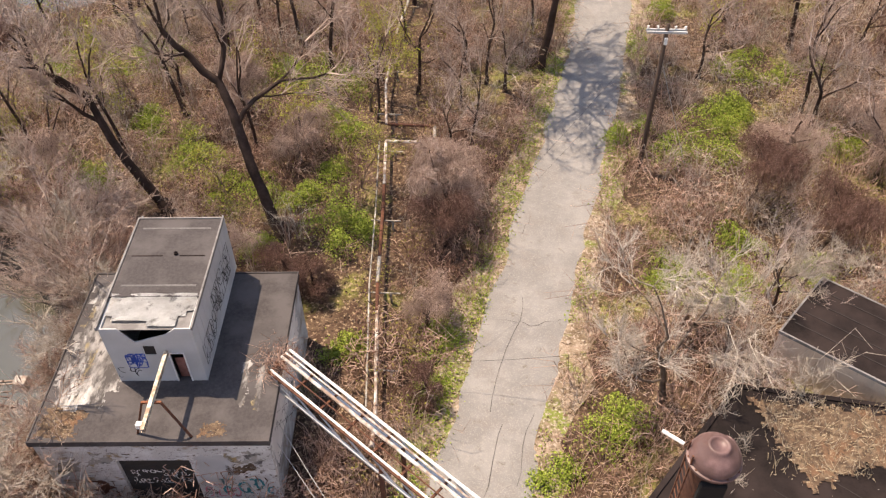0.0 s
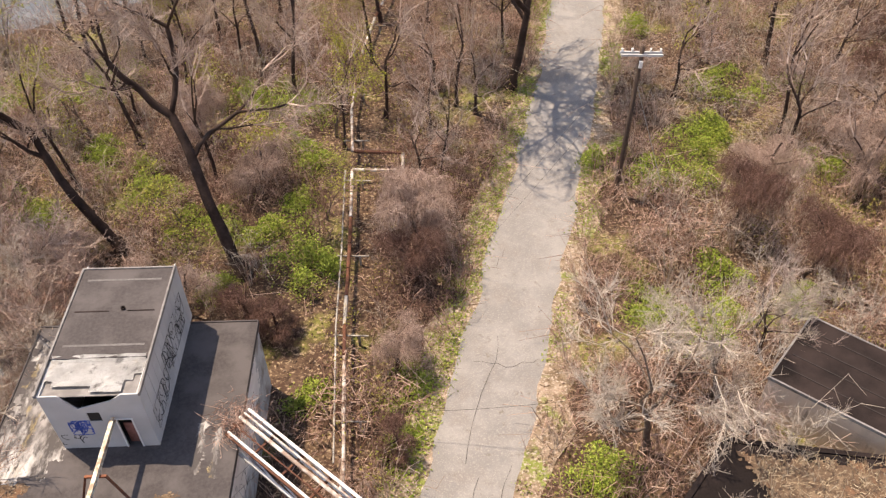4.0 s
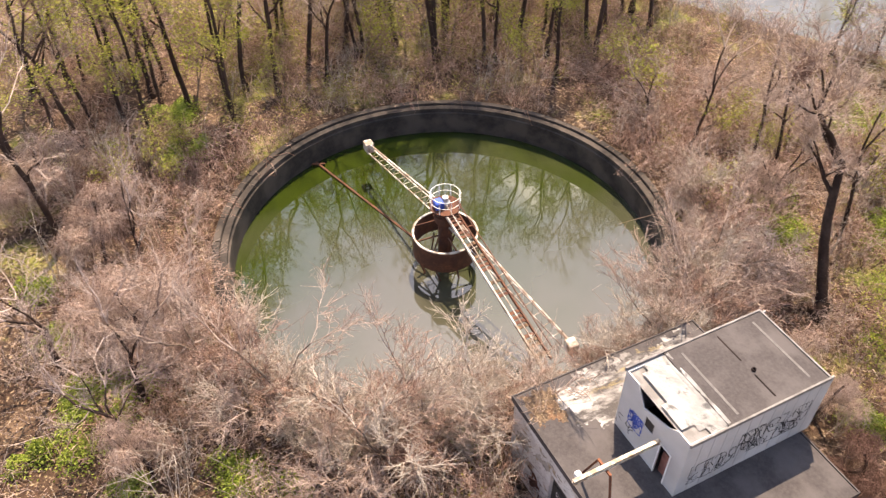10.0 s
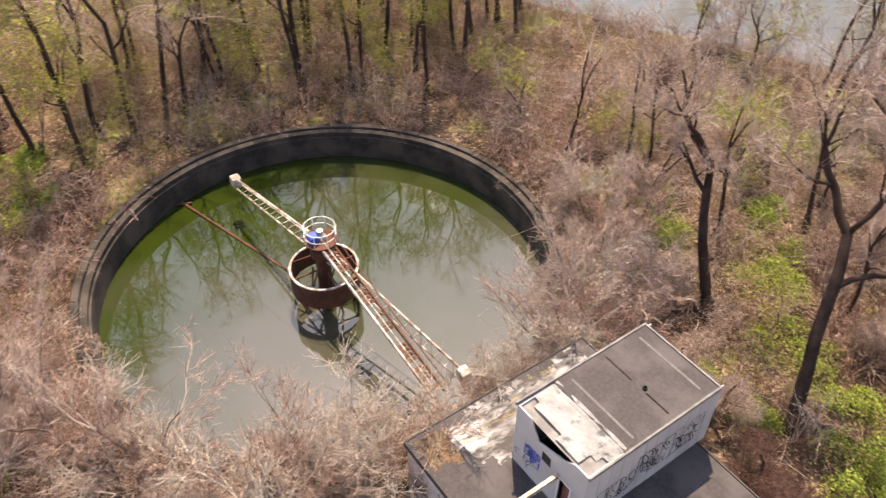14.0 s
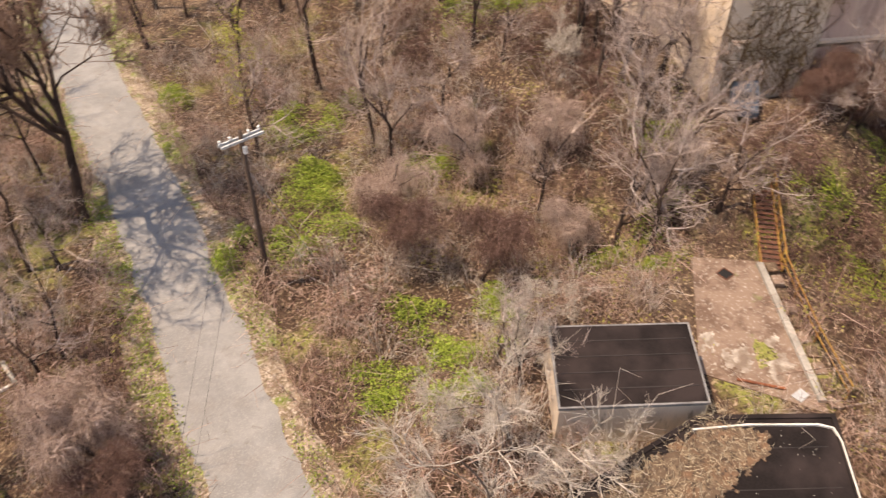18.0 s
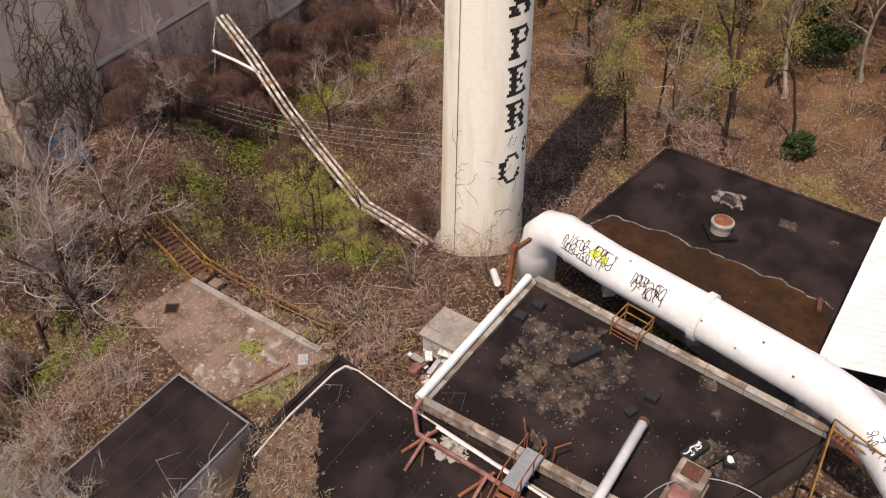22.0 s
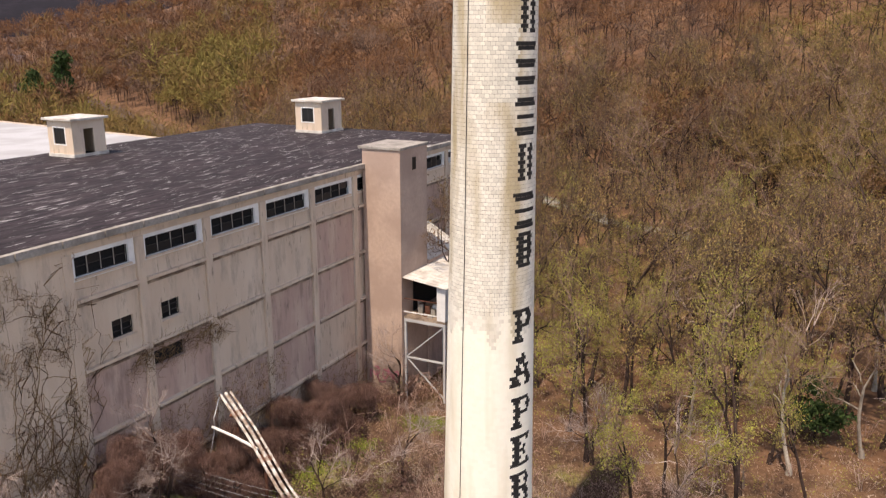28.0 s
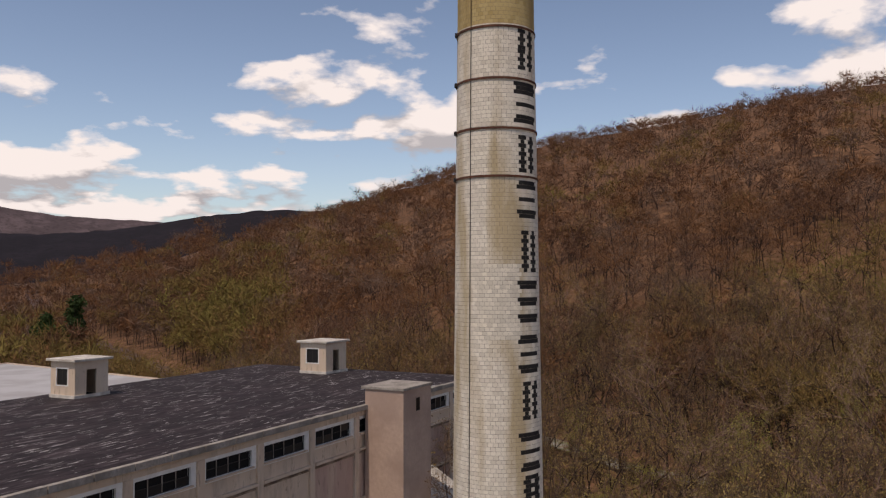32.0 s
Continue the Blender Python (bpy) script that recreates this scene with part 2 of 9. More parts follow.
def ground_z(x, y):
    """The height of the ground."""
    near = abs(x) < 150 and -60 < y < 160
    ro = abs(road_off(x, y)) if near else 30.0
    bank = 4.5 * smoothstep(6, 15, x) * (1 - smoothstep(30, 41, x)) * (1 - smoothstep(28, 37, y)) * smoothstep(-60, -30, y)
    knoll = 6.0 * smoothstep(27, 36, x) * (1 - smoothstep(44, 58, x)) * smoothstep(22, 31, y) * (1 - smoothstep(70, 95, y))
    z = max(bank, knoll) + (0.35 * noise.noise((x * 0.11, y * 0.11, 3.0)) + 0.14 * noise.noise((x * 0.45, y * 0.45, 7.0))) * smoothstep(2.6, 6.0, ro)
    d = 0.8 * x - 0.6 * y
    if d > 85:
        az = math.degrees(math.atan2(14.7 - y, x + 2))
        up = smoothstep(85, 530, d)
        z += lerp(HILL, az) * (0.55 * up + 0.45 * min(1.0, (d - 85) / 445)) + 5 * up * noise.noise((x * 0.012, y * 0.012, 1.0))
    if math.hypot(x + 2, y - 14) > 900:
        z += 6
    if (x + 36.5) ** 2 + (y - 22.8) ** 2 < 14.7 ** 2:
        z = -4.6
    rv = river_off(x, y)
    if rv < 16:
        z = z * smoothstep(11, 16, rv) - 2.2 * (1 - smoothstep(11, 14, rv))
    return z


def river_off(x, y):
    """How far a place lies from the middle line of the river."""
    return abs(-0.53 * x + 0.85 * y - 92 - (0.03 * (x + 30) ** 2 if x > -30 else 0))


def spread_axis(lo, hi, step, far):
    inner = np.arange(lo, hi + step, step).tolist()
    out, s = [], step
    a, b = lo, inner[-1]
    left, right = [], []
    while a > -far or b < far:
        s *= 1.22
        if a > -far:
            a -= s
            left.append(a)
        if b < far:
            b += s
            right.append(b)
    return left[::-1] + inner + right


def ground_sheet():
    xs, ys = spread_axis(-95, 135, 1.0, 4200), spread_axis(-25, 120, 1.0, 4200)
    verts = [(x, y, ground_z(x, y)) for y in ys for x in xs]
    w = len(xs)
    faces = [(j * w + i, j * w + i + 1, (j + 1) * w + i + 1, (j + 1) * w + i) for j in range(len(ys) - 1) for i in range(w - 1)]
    me = bpy.data.meshes.new("ground")
    me.from_pydata(verts, [], faces)
    me.polygons.foreach_set("use_smooth", [True] * len(faces))
    me.materials.append(M_GROUND)
    return tagged(new("ground", me), "brown leaf litter with green and straw-coloured patches of weeds", "ground", kind="structure")


def blend_material(name, layers, rough=0.95, bump=0.6, bump_scale=9.0, floor=None, stretch=(1, 1, 1)):
    """Several colours, each with its own noise: (colour, scale, from, to, offset)."""
    m = bpy.data.materials.new(name)
    m.use_nodes = True
    n, l = m.node_tree.nodes, m.node_tree.links
    b = n["Principled BSDF"]
    b.inputs["Roughness"].default_value = rough
    b.inputs["Specular IOR Level"].default_value = 0.2
    co = n.new("ShaderNodeTexCoord")
    last = None
    for col, scale, a, z, off in layers:
        if last is None:
            c = n.new("ShaderNodeRGB")
            c.outputs[0].default_value = (*col, 1)
            last = c.outputs[0]
            continue
        mp, t, r, mix = n.new("ShaderNodeMapping"), n.new("ShaderNodeTexNoise"), n.new("ShaderNodeMapRange"), n.new("ShaderNodeMix")
        mp.inputs["Location"].default_value, mp.inputs["Scale"].default_value = (off, off * 0.7, 0), stretch
        t.inputs["Scale"].default_value, t.inputs["Detail"].default_value, t.inputs["Roughness"].default_value = scale, 6, 0.65
        r.inputs["From Min"].default_value, r.inputs["From Max"].default_value = a, z
        mix.data_type = "RGBA"
        mix.inputs["B"].default_value = (*col, 1)
        l.new(co.outputs["Object"], mp.inputs["Vector"])
        l.new(mp.outputs["Vector"], t.inputs["Vector"])
        l.new(t.outputs["Fac"], r.inputs["Value"])
        l.new(r.outputs["Result"], mix.inputs["Factor"])
        l.new(last, mix.inputs["A"])
        last = mix.outputs["Result"]
    if floor:      # the wood's own leaf litter, up the hillside, with cloud shade in its tone
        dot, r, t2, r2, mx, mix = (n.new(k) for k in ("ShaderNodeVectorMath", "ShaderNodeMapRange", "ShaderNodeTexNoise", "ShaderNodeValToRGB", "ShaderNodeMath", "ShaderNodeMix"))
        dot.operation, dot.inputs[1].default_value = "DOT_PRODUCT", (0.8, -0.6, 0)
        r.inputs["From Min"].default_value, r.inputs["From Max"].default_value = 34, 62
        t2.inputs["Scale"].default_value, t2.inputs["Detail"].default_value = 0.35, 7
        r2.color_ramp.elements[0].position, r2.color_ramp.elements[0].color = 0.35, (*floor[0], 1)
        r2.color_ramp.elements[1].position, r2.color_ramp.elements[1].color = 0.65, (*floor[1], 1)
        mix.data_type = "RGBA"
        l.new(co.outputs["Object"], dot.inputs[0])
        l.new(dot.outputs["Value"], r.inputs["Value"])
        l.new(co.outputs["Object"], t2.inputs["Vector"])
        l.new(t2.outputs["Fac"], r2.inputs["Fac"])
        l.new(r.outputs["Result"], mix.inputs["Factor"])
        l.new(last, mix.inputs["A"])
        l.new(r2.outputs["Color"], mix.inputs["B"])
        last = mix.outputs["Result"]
    l.new(last, b.inputs["Base Color"])
    t, bp = n.new("ShaderNodeTexNoise"), n.new("ShaderNodeBump")
    t.inputs["Scale"].default_value, t.inputs["Detail"].default_value = bump_scale, 6
    bp.inputs["Strength"].default_value, bp.inputs["Distance"].default_value = bump, 0.08
    l.new(co.outputs["Object"], t.inputs["Vector"])
    l.new(t.outputs["Fac"], bp.inputs["Height"])
    l.new(bp.outputs["Normal"], b.inputs["Normal"])
    return m


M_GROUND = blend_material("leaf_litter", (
    ((0.070, 0.042, 0.028), 0, 0, 0, 0),
    ((0.20, 0.135, 0.09), 0.22, 0.50, 0.68, 0),
    ((0.07, 0.04, 0.028), 0.6, 0.48, 0.64, 20),
    ((0.20, 0.20, 0.055), 0.16, 0.55, 0.66, 90),
    ((0.38, 0.28, 0.185), 4.5, 0.54, 0.64, 40),
    ((0.035, 0.021, 0.015), 3.1, 0.52, 0.62, 60),
    ((0.05, 0.03, 0.02), 9.0, 0.56, 0.64, 75),
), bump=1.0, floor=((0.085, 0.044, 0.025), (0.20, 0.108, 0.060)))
M_ROAD = blend_material("worn_asphalt", (
    ((0.185, 0.178, 0.173), 0, 0, 0, 0),
    ((0.245, 0.235, 0.226), 0.35, 0.42, 0.62, 0),
    ((0.19, 0.175, 0.165), 0.5, 0.52, 0.68, 30),
    ((0.15, 0.135, 0.12), 1.6, 0.6, 0.7, 70),
    ((0.33, 0.31, 0.285), 14, 0.5, 0.75, 50),
), rough=0.9, bump=0.25, bump_scale=40)
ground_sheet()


def ribbon_mesh(name, middle, half, z_up, mat, wobble=0.0, every=1.5, follow=False):
    """A strip that follows a middle line over the ground."""
    pts = []
    for (ax, ay), (bx, by) in zip(middle, middle[1:]):
        n = max(1, int(math.hypot(bx - ax, by - ay) / every))
        pts += [(ax + (bx - ax) * i / n, ay + (by - ay) * i / n) for i in range(n)]
    pts.append(middle[-1])
    verts, faces = [], []
    for i, (x, y) in enumerate(pts):
        a, b = pts[max(0, i - 1)], pts[min(len(pts) - 1, i + 1)]
        d = Vector((b[0] - a[0], b[1] - a[1])).normalized()
        nx, ny = d.y, -d.x
        for k in range(5):
            s = (k / 2 - 1) * half
            if k in (0, 4):
                s *= 1 + wobble * noise.noise((x * 0.35, y * 0.35, k * 9.0))
            verts.append((x + nx * s, y + ny * s, z_up + (ground_z(x, y) if follow else 0) + 0.05 * (1 - (k / 2 - 1) ** 2)))
    for i in range(len(pts) - 1):
        for k in range(4):
            faces.append((i * 5 + k, i * 5 + k + 1, i * 5 + k + 6, i * 5 + k + 5))
    me = bpy.data.meshes.new(name)
    me.from_pydata(verts, [], faces)
    me.polygons.foreach_set("use_smooth", [True] * len(faces))
    me.materials.append(mat)
    return new(name, me)


M_VERGE = blend_material("verge_litter", (
    ((0.16, 0.115, 0.075), 0, 0, 0, 0),
    ((0.31, 0.24, 0.18), 0.9, 0.42, 0.6, 0),
    ((0.17, 0.20, 0.05), 0.45, 0.52, 0.62, 33),
    ((0.42, 0.35, 0.29), 6.0, 0.52, 0.62, 12),
    ((0.07, 0.045, 0.03), 4.0, 0.56, 0.64, 60),
), bump=1.0)
tagged(ribbon_mesh("verge", ROAD, 4.3, 0.03, M_VERGE, 0.4, 0.9), "straw and pale leaf litter along the lane", "verge", kind="structure")
road = tagged(ribbon_mesh("road", ROAD, 2.5, 0.06, M_ROAD, 0.13, 0.7), "pale worn asphalt lane with cracks and patches", "road", kind="structure")


def road_cracks():
    """Tar-filled and open cracks that wander over the lane."""
    rng = random.Random(8)
    tar = material("crack_filler", (0.05, 0.045, 0.042), rough=0.7, spread=0.3)
    line = [(b, a) for a, b in ROAD]
    for k in range(7):
        y, off = rng.uniform(14, 92), rng.uniform(-2.2, 2.2)
        across = rng.random() < 0.5
        bm, pts = bmesh.new(), []
        for _ in range(rng.randint(4, 9)):
            pts.append((max(-2.35, min(2.35, off)), y))
            off += rng.uniform(0.2, 0.7) * (1 if k % 2 else -1) if across else rng.uniform(-0.25, 0.25)
            y += rng.uniform(-0.35, 0.35) if across else rng.uniform(0.6, 1.6)
        for (o0, y0), (o1, y1) in zip(pts, pts[1:]):
            d, w = math.hypot(o1 - o0, y1 - y0) or 1, rng.uniform(0.006, 0.017)
            no, ny = -(y1 - y0) / d * w, (o1 - o0) / d * w
            bm.faces.new([bm.verts.new((lerp(line, yy) + oo, yy, 0.072 + 0.05 * (1 - (oo / 2.5) ** 2))) for oo, yy in ((o0 - no, y0 - ny), (o1 - no, y1 - ny), (o1 + no, y1 + ny), (o0 + no, y0 + ny))])
        part("crack", bm, tar, road)


road_cracks()


# ---- plants: shapes made of many tapered twigs ----
class Soup:
    """Quads gathered in arrays and turned into one mesh."""

    def __init__(self):
        self.v, self.q, self.n = [], [], 0

    def add(self, v, q):
        self.v.append(v)
        self.q.append(q + self.n)
        self.n += len(v)

    def arrays(self):
        return np.concatenate(self.v), np.concatenate(self.q)

    def mesh(self, name, mat, smooth=True):
        v, q = self.arrays()
        me = bpy.data.meshes.new(name)
        me.vertices.add(len(v))
        me.vertices.foreach_set("co", v.astype(np.float32).ravel())
        me.loops.add(4 * len(q))
        me.loops.foreach_set("vertex_index", q.astype(np.int32).ravel())
        me.polygons.add(len(q))
        me.polygons.foreach_set("loop_start", np.arange(0, 4 * len(q), 4, dtype=np.int32))
        me.polygons.foreach_set("use_smooth", np.full(len(q), smooth))
        me.update(calc_edges=True)
        me.materials.append(mat)
        return me


def twig(soup, pts, r0, r1, sides):
    """A tapered round stick through the points."""
    pts = np.asarray(pts)
    n = len(pts)
    d = np.gradient(pts, axis=0)
    d /= np.linalg.norm(d, axis=1)[:, None] + 1e-9
    ref = np.where(np.abs(d[:, 2:3]) < 0.9, [[0.0, 0.0, 1.0]], [[1.0, 0.0, 0.0]])
    a = np.cross(d, ref)
    a /= np.linalg.norm(a, axis=1)[:, None]
    b = np.cross(d, a)
    r = np.linspace(r0, r1, n)[:, None, None]
    th = np.arange(sides) * 2 * np.pi / sides
    ring = np.cos(th)[None, :, None] * a[:, None] + np.sin(th)[None, :, None] * b[:, None]
    v = (pts[:, None] + r * ring).reshape(-1, 3)
    i, k = np.meshgrid(np.arange(n - 1), np.arange(sides), indexing="ij")
    k2 = (k + 1) % sides
    q = np.stack([i * sides + k, i * sides + k2, (i + 1) * sides + k2, (i + 1) * sides + k], -1).reshape(-1, 4)
    soup.add(v, q)


def wander(rng, p, d, length, n, bend, lift=0.0):
    pts, d = [np.array(p, float)], np.array(d, float)
    for _ in range(n):
        d = d + rng.normal(0, bend, 3) + [0, 0, lift]
        d /= np.linalg.norm(d)
        pts.append(pts[-1] + d * length / n)
    return np.array(pts)


def side_way(rng, d, angle):
    a = np.cross(d, rng.normal(0, 1, 3))
    a /= np.linalg.norm(a) + 1e-9
    return d * math.cos(angle) + a * math.sin(angle)


def leaf_cloud(soup, centres, size, rng):
    """Small folded leaves, one quad each, turned at random."""
    n = len(centres)
    a = rng.normal(0, 1, (n, 3))
    a /= np.linalg.norm(a, axis=1)[:, None]
    b = np.cross(a, rng.normal(0, 1, (n, 3)))
    b /= np.linalg.norm(b, axis=1)[:, None] + 1e-9
    s = size * rng.uniform(0.6, 1.3, (n, 1))
    up = np.cross(a, b) * s * 0.35
    v = np.stack([centres - a * s, centres - b * s * 0.55 + up, centres + a * s, centres + b * s * 0.55 + up], 1).reshape(-1, 3)
    soup.add(v, np.arange(4 * n).reshape(-1, 4))


def spikes(soup, p0, p1, r0, r1):
    """Many thin three-sided twigs at once."""
    d = p1 - p0
    d = d / (np.linalg.norm(d, axis=1)[:, None] + 1e-9)
    a = np.cross(d, np.where(np.abs(d[:, 2:3]) < 0.8, [[0.0, 0.0, 1.0]], [[1.0, 0.0, 0.0]]))
    a /= np.linalg.norm(a, axis=1)[:, None] + 1e-9
    b = np.cross(d, a)
    rings = []
    for p, r in ((p0, r0), (p1, r1)):
        for k in range(3):
            rings.append(p + r * (math.cos(2.0944 * k) * a + math.sin(2.0944 * k) * b))
    v = np.stack(rings, 1).reshape(-1, 3)
    q = np.array([[0, 1, 4, 3], [1, 2, 5, 4], [2, 0, 3, 5]])
    soup.add(v, (np.arange(len(p0))[:, None, None] * 6 + q).reshape(-1, 4))


def slivers(soup, p0, p1, w, rng):
    """Thin twigs for trees far off, one quad each."""
    s = np.cross(p1 - p0, rng.normal(0, 1, p0.shape))
    s *= w / (np.linalg.norm(s, axis=1)[:, None] + 1e-9)
    v = np.stack([p0 - s, p0 + s, p1 + s * 0.4, p1 - s * 0.4], 1).reshape(-1, 3)
    soup.add(v, np.arange(len(v)).reshape(-1, 4))


def along(rng, pts, n):
    """Places on a bent line, with the line's way there."""
    k = len(pts) - 1
    f = rng.uniform(0.15, 1.0, n) * k
    i = np.minimum(f.astype(int), k - 1)
    d = pts[i + 1] - pts[i]
    return pts[i] + d * (f - i)[:, None], d / (np.linalg.norm(d, axis=1)[:, None] + 1e-9)


def fan(rng, d, wide, lift=0.25):
    e = d + rng.normal(0, wide, d.shape) + [0, 0, lift]
    return e / (np.linalg.norm(e, axis=1)[:, None] + 1e-9)


def grow_tree(seed, height, r, lean=(0, 0), clear=0.4, levels=3, ends=2, sides=2, spread=0.6, bend=0.12, shoots=10, twig_r=0.009, twig_len=1.1, leaves=0, leaf=0.1, lift=0.06, shrink=0.72):
    """Trunk, crown and leaves of one bare or budding tree that forks again and again."""
    rng = np.random.default_rng(seed)
    trunk, crown, green = Soup(), Soup(), Soup()
    tips = []

    def branch(p, d, length, rad, level):
        n = (6, 4, 3, 3, 2)[min(level, 4)]
        pts = wander(rng, p, d, length, n, bend * (0.5 if level == 0 else 1.3), 0.0 if level == 0 else lift)
        twig(trunk if level < max(2, levels - 1) else crown, pts, rad, max(rad * 0.62, twig_r), (8, 6, 4, 3, 3)[min(level, 4)])
        if level >= levels - 1:
            m = shoots if level == levels else shoots // 2
            q, e = along(rng, pts, m)
            e = fan(rng, e, 0.6)
            tip = q + e * twig_len * rng.uniform(0.4, 1.2, (m, 1))
            spikes(crown, q, tip, twig_r, twig_r * 0.4)
            q2 = q + (tip - q) * rng.uniform(0.3, 0.8, (m, 1))
            tip2 = q2 + fan(rng, e, 0.7) * twig_len * rng.uniform(0.25, 0.6, (m, 1))
            spikes(crown, q2, tip2, twig_r * 0.7, twig_r * 0.35)
            tips.extend((tip, tip2))
        if level == levels:
            return
        way = pts[-1] - pts[-2]
        way /= np.linalg.norm(way)
        for _ in range(ends):
            branch(pts[-1], side_way(rng, way, spread * rng.uniform(0.35, 1.0)), length * shrink * rng.uniform(0.75, 1.15) if level else height * (1 - clear) * 0.42 * rng.uniform(0.85, 1.2), rad * 0.62 * rng.uniform(0.7, 1.0), level + 1)
        for _ in range(sides):
            g = rng.uniform(0.35, 0.95) * n if level else rng.uniform(0.6, 0.97) * n
            j = min(n - 1, int(g))
            w = pts[j + 1] - pts[j]
            w /= np.linalg.norm(w)
            branch(pts[j] + (pts[j + 1] - pts[j]) * (g - j), side_way(rng, w, rng.uniform(0.6, 1.15)), (length * shrink * 0.8 if level else height * (1 - clear) * 0.33) * rng.uniform(0.6, 1.15), rad * 0.42, level + 1)

    start = np.array((lean[0], lean[1], 1.0))
    branch((0, 0, -0.3), start / np.linalg.norm(start), height * clear + 0.3, r, 0)
    twig(trunk, np.array([(0, 0, -0.3), (lean[0] * 0.4, lean[1] * 0.4, 0.4), (lean[0], lean[1], 1.0)]), r * 1.7, r, 8)
    if leaves:
        t = np.concatenate(tips)
        leaf_cloud(green, t[rng.integers(0, len(t), leaves)] + rng.normal(0, 0.22, (leaves, 3)), leaf, rng)
    return trunk, crown, green


def grow_shrub(seed, stems, height, spread, r=0.014, twigs=40, droop=0.5):
    """A many-stemmed bare shrub whose stems bow over."""
    rng = np.random.default_rng(seed)
    s = Soup()
    az, t = rng.uniform(0, 6.283, stems), rng.uniform(0.15, 1, stems) * spread
    out = np.stack([np.cos(az) * t, np.sin(az) * t, np.zeros(stems)], 1)
    h = height * rng.uniform(0.6, 1.2, (stems, 1))
    p0 = out * 0.3 + [0, 0, -0.1]
    p1 = p0 + out * h * 0.45 + [0, 0, 1] * h * 0.62
    p2 = p1 + out * h * 0.75 + [0, 0, 1] * h * (0.38 - droop * t[:, None]) + rng.normal(0, 0.12, (stems, 3)) * h
    spikes(s, p0, p1, r, r * 0.8)
    spikes(s, p1, p2, r * 0.8, r * 0.4)
    k, f = rng.integers(0, stems, twigs), rng.uniform(0.1, 2.0, (twigs, 1))
    q = np.where(f < 1, p0[k] + (p1 - p0)[k] * f, p1[k] + (p2 - p1)[k] * (f - 1))
    e = rng.normal(0, 1, (twigs, 3)) * [1, 1, 0.7] + [0, 0, 0.15]
    e *= height * rng.uniform(0.12, 0.36, (twigs, 1)) / np.linalg.norm(e, axis=1)[:, None]
    spikes(s, q, q + e, r * 0.6, r * 0.3)
    return s


def grow_mound(seed, radius, height, strands, r=0.011):
    """A hump of tangled vines: short strands that follow a lumpy dome."""
    rng = np.random.default_rng(seed)
    s = Soup()
    az, f = rng.uniform(0, 6.283, strands), np.sqrt(rng.random(strands))
    lump = 1 + 0.35 * np.sin(az * 3 + seed) + 0.25 * np.sin(az * 5 + 2 * seed)
    rad = radius * f * lump
    z = height * (1 - f ** 2.2) * rng.uniform(0.45, 1.05, strands)
    p = np.stack([rad * np.cos(az), rad * np.sin(az), z], 1)
    e = rng.normal(0, 1, (strands, 3)) * [1, 1, 0.55]
    e *= rng.uniform(0.2, 0.55, (strands, 1)) * radius * 0.5 / np.linalg.norm(e, axis=1)[:, None]
    bow = p + rng.normal(0, 0.1, (strands, 3)) + [0, 0, 0.06]
    spikes(s, p - e * 0.6, bow, r * 0.8, r)
    spikes(s, bow, p + e * 0.6 - [0, 0, 0.08], r, r * 0.5)
    return s


def grow_draped(seed, height, wide, strands):
    """A short crooked tree under a cap of hanging vines."""
    rng = np.random.default_rng(seed)
    trunk, crown = Soup(), Soup()
    path = wander(rng, (0, 0, -0.3), (rng.normal(0, 0.15), rng.normal(0, 0.15), 1), height * 0.8, 5, 0.14)
    twig(trunk, path, 0.16, 0.08, 7)
    tops = [path[-1]]
    for k in range(5):
        a = 1.257 * k + rng.uniform(-0.4, 0.4)
        limb = wander(rng, path[int(rng.integers(2, 5))], (math.cos(a), math.sin(a), rng.uniform(0.3, 0.9)), wide * rng.uniform(0.6, 1.0), 4, 0.2)
        twig(trunk, limb, 0.07, 0.03, 5)
        tops += [limb[-1], limb[-2]]
    tops = np.array(tops)
    k = rng.integers(0, len(tops), strands)
    out = rng.normal(0, 1, (strands, 3))
    out[:, 2] = np.abs(out[:, 2]) * 0.6
    out /= np.linalg.norm(out, axis=1)[:, None]
    p = tops[k] + out * wide * 0.26 * rng.random((strands, 1)) ** 0.5
    way = out * [0.9, 0.9, 0.1] + rng.normal(0, 0.55, (strands, 3))
    step = wide * rng.uniform(0.07, 0.17, (strands, 1))
    for hang, r in ((-0.15, 0.010), (-0.9, 0.009), (-1.9, 0.007), (-2.6, 0.005)):
        e = way + [0, 0, hang] + rng.normal(0, 0.55, (strands, 3))
        e /= np.linalg.norm(e, axis=1)[:, None]
        p1 = p + e * step * (1.0 if hang > -1 else 1.7)
        p1[:, 2] = np.maximum(p1[:, 2], 0.1)
        spikes(crown, p, p1, r, r - 0.002)
        p, way = p1, way * 0.5
    return trunk, crown


def draped_kind(mat, label, *args):
    trunk, crown = grow_draped(*args)
    t = thing("vine_covered_tree", Matrix.Translation((0, 0, -300)), label, "tree")
    new("trunk", trunk.mesh("trunk", M_BARK_DARK)).parent = t
    new("vines", crown.mesh("vines", mat)).parent = t
    return t


def bark(name, col, dark, rand=0.12):
    return material(name, col, rough=0.95, spread=0.3, grain=7, big=1.2, tint=dark, tint_amount=0.7, rand=rand, spec=0.1, bump=0.25)


